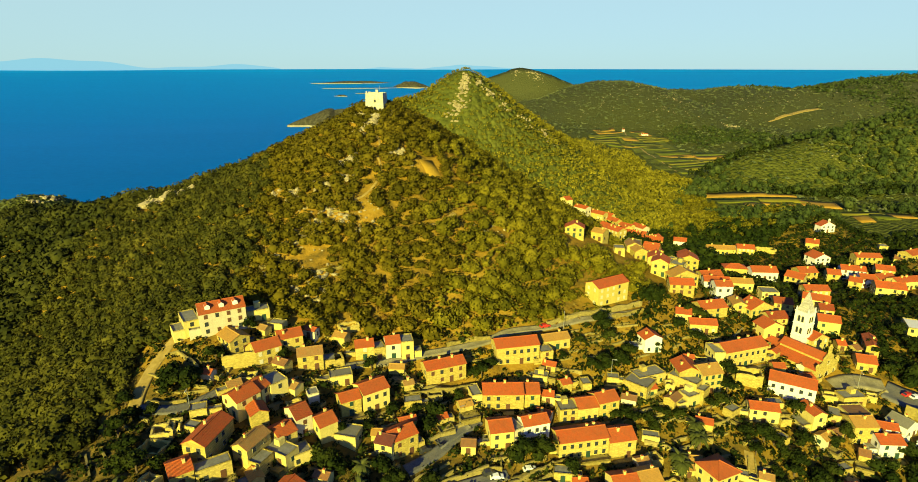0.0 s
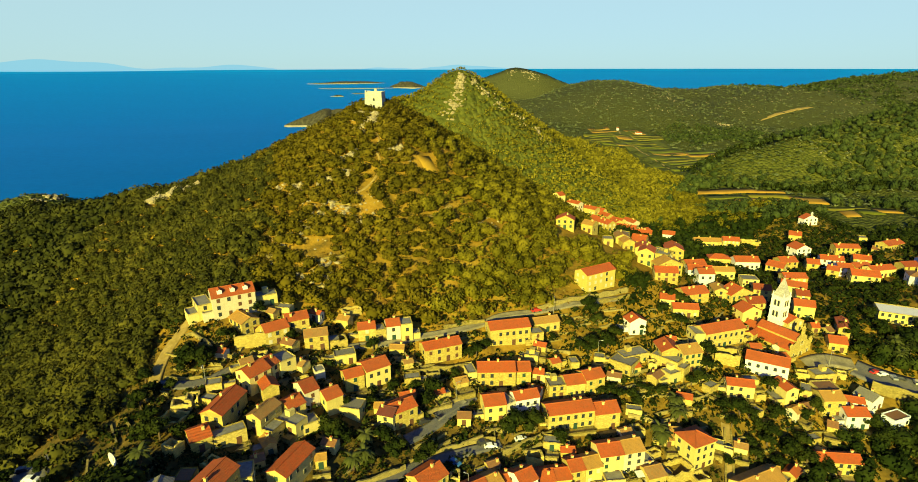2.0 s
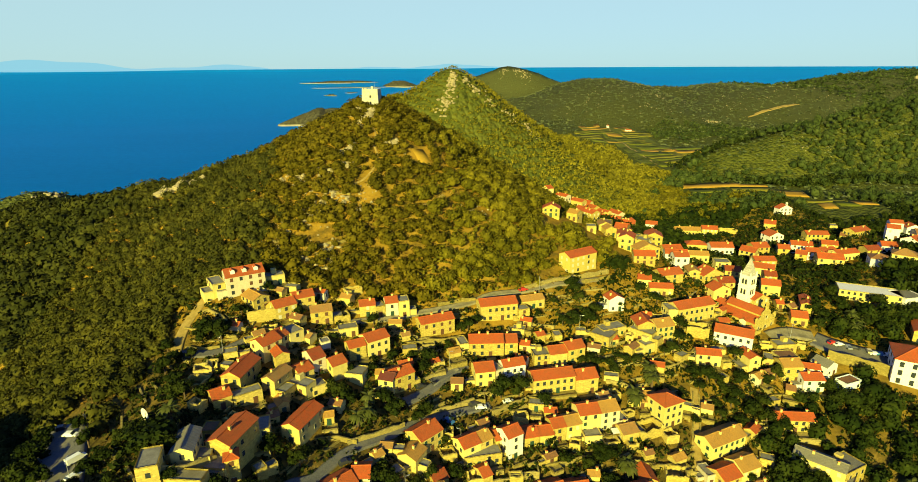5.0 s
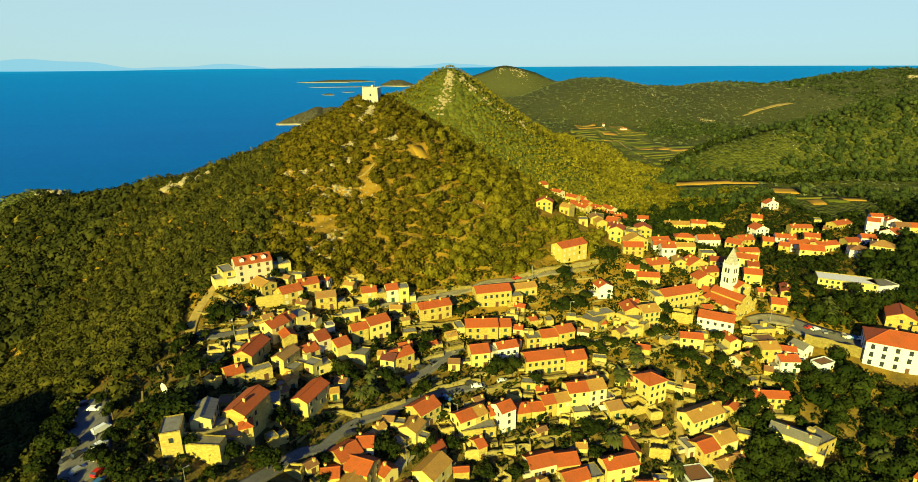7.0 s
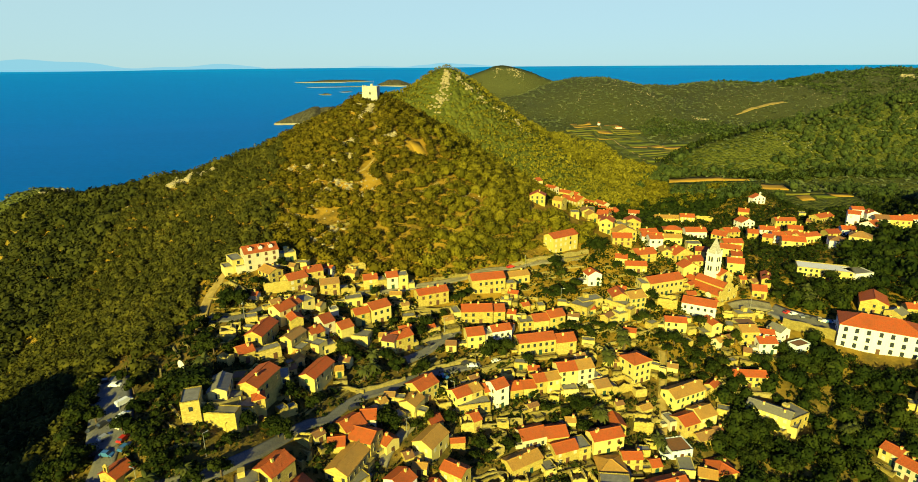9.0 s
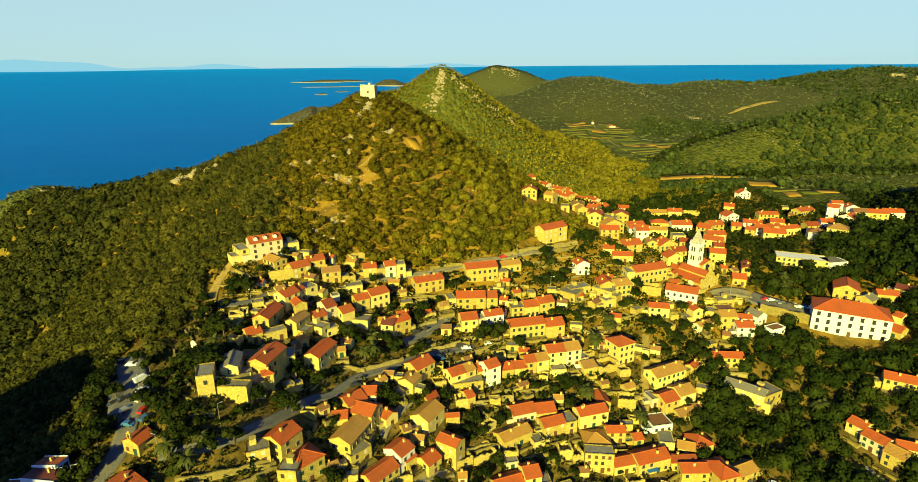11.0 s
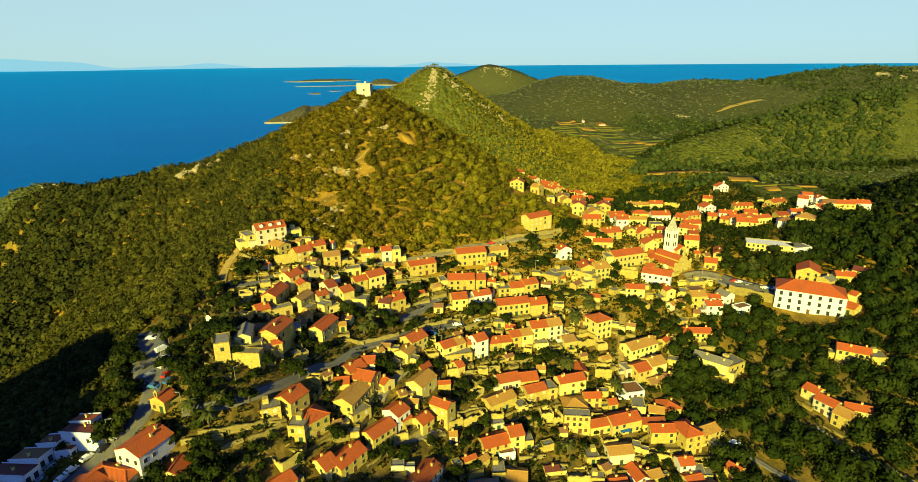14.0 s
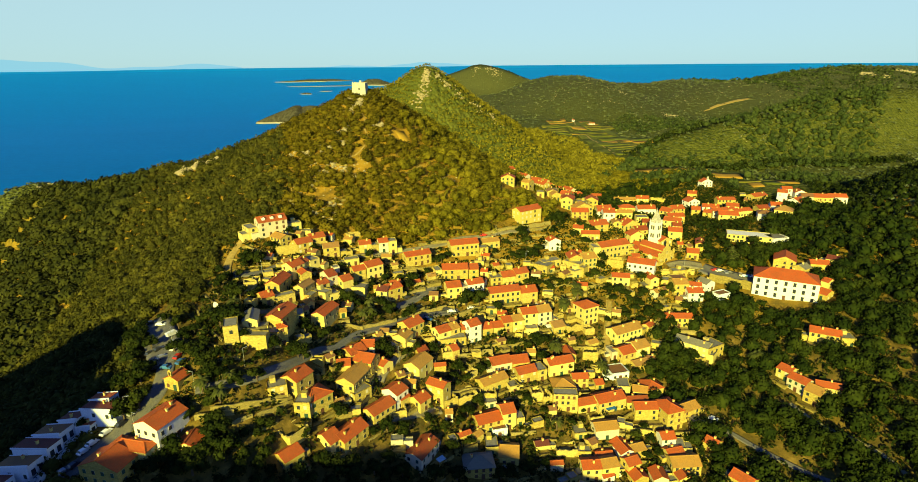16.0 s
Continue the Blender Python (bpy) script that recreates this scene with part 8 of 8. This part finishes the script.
# low dry scrub in the gaps
keep = outside & ~closed & open_land & (flora.uniform(0, 1, len(p)) < 0.95)
scatter("dry_scrub", np.column_stack([p[keep], z[keep]]), flora.uniform(0.9, 2.1, keep.sum()), MID, LEAF_SCRUB, "low dry brown scrub between the trees", "scrub", 0.1, (0.5, 0.8))

# grass tufts over the bare ground of the hill
p = jittered(-130, 70, 180, 315, 1.9)
p = p[(dryness(p) > 0.1) & clear_of(p, built, 0.5) & (flora.uniform(0, 1, len(p)) < 0.75)]
scatter("dry_grass", np.column_stack([p, ground(p[:, 0], p[:, 1])]), flora.uniform(0.35, 0.95, len(p)), FAR_BUSHES, LEAF_SCRUB, "tufts of dry orange-brown grass on bare ground", "grass", 0.2, (0.5, 0.9))

# gardens between the houses
p = jittered(-120, 330, 30, 430, 3.6)
z = ground(p[:, 0], p[:, 1])
inside = (town_side(p[:, 0], p[:, 1]) > 0) & (flora.uniform(0, 1, len(p)) > 0.8 * dryness(p)) & clear_of(p, built, -0.9) & clear_of(p, paved, 0.8)
lush = ripple(p[:, 0], p[:, 1], 40, 2.5) + 0.5 * ripple(p[:, 0], p[:, 1], 15, 1.0)
keep = inside & (lush > -0.8) & (flora.uniform(0, 1, len(p)) < 0.92)
scatter("garden_shrubs", np.column_stack([p[keep], z[keep]]), flora.uniform(0.7, 2.5, keep.sum()) * np.where(p[keep][:, 1] > 215, 1.35, 1.0), MID, LEAF_TOWN, "dark green shrubs and fruit trees in terraced gardens", "shrubs", 0.3, (0.8, 1.2))
grove = (town_side(p[:, 0], p[:, 1]) > 0) & clear_of(p, built, 1.0) & clear_of(p, paved, 1.5) & (p[:, 1] < 58 + 6 * ripple(p[:, 0], p[:, 1], 30, 4.0)) & (flora.uniform(0, 1, len(p)) < 0.62)
scatter("garden_grove", np.column_stack([p[grove], z[grove]]), flora.uniform(1.8, 3.6, grove.sum()), GROVE, LEAF_TOWN, "dark trees crowding the gully below the town", "woods", 0.6, (0.9, 1.4))
keep = inside & (lush <= -0.8) & (flora.uniform(0, 1, len(p)) < 0.6)
scatter("garden_scrub", np.column_stack([p[keep], z[keep]]), flora.uniform(0.3, 0.9, keep.sum()), FAR_BUSHES, LEAF_SCRUB, "dry grass tufts and weeds on the terraces", "scrub", 0.1, (0.6, 1.0))

# tufts of grass and weeds all over the open ground of the town
p = jittered(-100, 190, 55, 235, 2.5)
p = p[(town_side(p[:, 0], p[:, 1]) > -0.3) & clear_of(p, built, -1.2) & clear_of(p, paved, 0.5)]
z = ground(p[:, 0], p[:, 1])
dull = flora.uniform(0, 1, len(p)) < 0.42 + 0.35 * ripple(p[:, 0], p[:, 1], 30, 6.0)
scatter("dry_weeds", np.column_stack([p, z])[dull], flora.uniform(0.3, 0.85, dull.sum()), FAR_BUSHES, LEAF_SCRUB, "dry brown grass and weeds between the houses", "weeds", 0.2, (0.6, 1.0))
scatter("low_shrubs", np.column_stack([p, z])[~dull], flora.uniform(0.5, 1.5, (~dull).sum()), FAR_BUSHES, LEAF_TOWN, "low dark green shrubs between the houses", "shrubs", 0.3, (0.7, 1.2))

# the flank of the pointed hill, the low hill across the fields and the pines before it
p = np.concatenate([jittered(-60, 345, 515, 860, 6.2), jittered(20, 372, 860, 1260, 8.6), jittered(330, 1150, 685, 1000, 7.4), jittered(380, 560, 560, 640, 9.0)])
z = ground(p[:, 0], p[:, 1])
keep = (z > 6) & open_before_fields(p) & clear_of(p, [s for s in paved if s[1] > 440], 3) & (p[:, 0] < 0.9 * p[:, 1] + 40) & ((p[:, 1] > 690) | (p[:, 0] < 0.40 * p[:, 1]) | (p[:, 1] < 640) & (p[:, 0] > 0.62 * p[:, 1]))
r = flora.uniform(1.7, 5.0, keep.sum()) * (1 + 0.35 * ripple(p[keep][:, 0], p[keep][:, 1], 40, 3.0))
r = np.where((p[keep][:, 1] > 860) & (p[keep][:, 0] < 0.42 * p[keep][:, 1]), r * 1.3, r)
ridge = np.clip((np.hypot(p[keep][:, 0] - 6, p[keep][:, 1] - 500) - 15) / 150, 0, 1)
r = np.minimum(r, 1.1 + 4.0 * ridge)
low = p[keep][:, 0] > 0.42 * p[keep][:, 1] + 16 * ripple(p[keep][:, 0], p[keep][:, 1], 60, 5.0) + flora.uniform(-18, 18, keep.sum())
scatter("valley_woodland", np.column_stack([p[keep], z[keep]])[~low], r[~low] * 1.15, MID, LEAF_SLOPE, "yellow-green woods on the flank of the pointed hill", "woods", 0.4, (0.9, 1.4))
dome = low & (np.hypot((p[keep][:, 0] - 445) / 70, (p[keep][:, 1] - 775) / 45) + 0.35 * ripple(p[keep][:, 0], p[keep][:, 1], 45, 7.0) < 0.95)
scatter("dry_scrub", np.column_stack([p[keep], z[keep]])[dome], r[dome] * 0.6, MID, LEAF_PINE, "low thin scrub on the open dome of the low hill", "scrub", 0.2, (0.6, 1.0))
low &= ~dome
first = low & (p[keep][:, 0] < 960) & (flora.uniform(0, 1, len(low)) < 0.55)
scatter("pine_wood", np.column_stack([p[keep], z[keep]])[first], r[first] * 1.5, BUSHES, LEAF_PINE, "tall green pines on the low hill across the fields", "woods", 0.6, (1.0, 1.5))
low &= ~first & (p[keep][:, 0] > 960) | (low & ~first & (flora.uniform(0, 1, len(low)) < 0.5))
scatter("pine_wood", np.column_stack([p[keep], z[keep]])[low], r[low] * 0.95, MID, LEAF_PINE, "green pine wood on the low hill across the fields", "woods", 0.3, (0.9, 1.4))
# foot row of pines, and a row added for the dark shade along the left crest
p = np.concatenate([jittered(345, 470, 790, 850, 8.0), jittered(400, 760, 690, 735, 8.0)])
z = ground(p[:, 0], p[:, 1])
keep = clear_of_fields(p) & (np.where(p[:, 1] > 760, np.abs(p[:, 1] - 815 - 0.1 * (p[:, 0] - 345)) < 16, np.abs(p[:, 1] - 700 - 0.06 * (p[:, 0] - 400)) < 14))
scatter("dark_pines", np.column_stack([p[keep], z[keep]]), flora.uniform(3.6, 5.6, keep.sum()), MID, LEAF_TOWN, "dark tall pines at the foot of the low hill and in place of shade along its edge", "woods", 0.6, (1.1, 1.7))
p = jittered(110, 345, 395, 700, 6.4)
z = ground(p[:, 0], p[:, 1])
keep = clear_of(p, built, 3.5) & clear_of(p, paved, 3) & open_before_fields(p) & (p[:, 0] > 0.40 * p[:, 1] - 8) & (p[:, 0] < 0.62 * p[:, 1] + 15 + 10 * ripple(p[:, 0], p[:, 1], 60, 2.0)) & (town_side(p[:, 0], p[:, 1]) < 0.5) & (p[:, 1] > 360 + 0.12 * p[:, 0])
dim = ripple(p[:, 0], p[:, 1], 70, 8.0) + 0.012 * (p[:, 0] - 0.42 * p[:, 1]) > 0.55
scatter("pine_grove", np.column_stack([p, z])[keep & dim], flora.uniform(3.0, 4.8, (keep & dim).sum()), BUSHES, LEAF_PINE, "dark tall pines between the fields and the town", "woods", 0.6, (1.0, 1.5))
scatter("valley_grove", np.column_stack([p, z])[keep & ~dim], flora.uniform(2.8, 4.8, (keep & ~dim).sum()), BUSHES, LEAF_GROVE, "golden-green rounded oaks on the valley floor", "woods", 0.5, (0.85, 1.25))
p = jittered(315, 560, 380, 560, 6.4)
z = ground(p[:, 0], p[:, 1])
keep = clear_of(p, built, 4) & clear_of(p, paved, 3) & open_before_fields(p) & (p[:, 0] > 0.62 * p[:, 1] + 15)
scatter("pine_grove", np.column_stack([p, z])[keep], flora.uniform(2.6, 5.0, keep.sum()), SHAGGY, LEAF_TOWN, "dense dark pines behind the eastern houses", "woods", 0.5, (0.9, 1.5))

# the far hills
p = np.concatenate([jittered(-700, 1350, 440, 1100, 12.5), jittered(-500, 2500, 1100, 2750, 20.5), jittered(325, 800, -60, 440, 7.0), jittered(-700, -430, 20, 500, 6.5), jittered(-500, 500, -60, 20, 9.0)])
z = lie(p[:, 0], p[:, 1])
plain = step(80, 62, z) * (p[:, 0] > 150) * (p[:, 1] < 1500)
keep = (z > 6) & ((p[:, 1] < 440) | ((p[:, 0] > -0.75 * p[:, 1] - 170) & (p[:, 0] < 0.98 * p[:, 1] + 350))) & open_before_fields(p) & clear_of(p, [s for s in paved if s[1] > 440], 3) & (flora.uniform(0, 1, len(p)) > 0.25 * plain)
keep &= ~((p[:, 0] > -100) & (p[:, 0] < 345) & (p[:, 1] > 430) & (p[:, 1] < 860)) & ~((p[:, 0] > 20) & (p[:, 0] < 372) & (p[:, 1] >= 860) & (p[:, 1] < 1260))
p, z = p[keep], z[keep]
r = flora.uniform(0.30, 0.7, len(p)) * np.where(p[:, 1] > 1100, 11.5, 9.0)
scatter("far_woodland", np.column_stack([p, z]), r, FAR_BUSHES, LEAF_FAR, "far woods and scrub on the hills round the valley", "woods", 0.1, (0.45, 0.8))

# the wooded brow east of the town
p = jittered(330, 520, 230, 445, 6.4)
p = p[clear_of(p, built, 4)]
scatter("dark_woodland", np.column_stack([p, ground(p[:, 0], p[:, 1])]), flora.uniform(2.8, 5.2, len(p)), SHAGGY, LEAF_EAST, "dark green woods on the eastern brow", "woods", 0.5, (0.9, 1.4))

# belts of dark pines on the far side of the valley and on the cliff-topped hill
p = np.concatenate([jittered(410, 760, 1120, 1470, 11.0), jittered(1080, 1950, 1650, 2450, 17.0)])
belt = (np.hypot((p[:, 0] - 570) / 165, (p[:, 1] - 1290 - 0.35 * (p[:, 0] - 570)) / 125) < 0.9 + 0.35 * ripple(p[:, 0], p[:, 1], 90, 3.0)) | (p[:, 1] > 1640) & (ripple(p[:, 0], p[:, 1], 160, 6.0) + 0.6 * ripple(p[:, 0], p[:, 1], 60, 2.0) > -0.25)
p = p[belt & clear_of_fields(p) & clear_of(p, rock_spots, 8)]
scatter("pine_belt", np.column_stack([p, lie(p[:, 0], p[:, 1])]), flora.uniform(3.2, 6.2, len(p)) * np.where(p[:, 1] > 1600, 1.5, 1.0), FAR_BUSHES, LEAF_PINE, "belts of dark green pines on the far hills", "woods", 0.4, (0.8, 1.3))

# ---- short dry-stone terrace walls along the slope, in the gardens ----
p = jittered(-95, 170, 60, 215, 7.6)
for x, y in p[(town_side(p[:, 0], p[:, 1]) > 0.3) & clear_of(p, built, 1.0) & clear_of(p, paved, 2.0)]:
    e = 1.0
    gx1, gy1 = float(ground(np.array(x + e), np.array(y)) - ground(np.array(x - e), np.array(y))), float(ground(np.array(x), np.array(y + e)) - ground(np.array(x), np.array(y - e)))
    k = math.hypot(gx1, gy1) + 1e-6
    tx, ty, half = -gy1 / k, gx1 / k, flora.uniform(2, 5.5)
    stone_wall([(x - tx * half, y - ty * half), (x, y), (x + tx * half, y + ty * half)], flora.uniform(0.7, 1.4), "low dry-stone garden terrace wall")
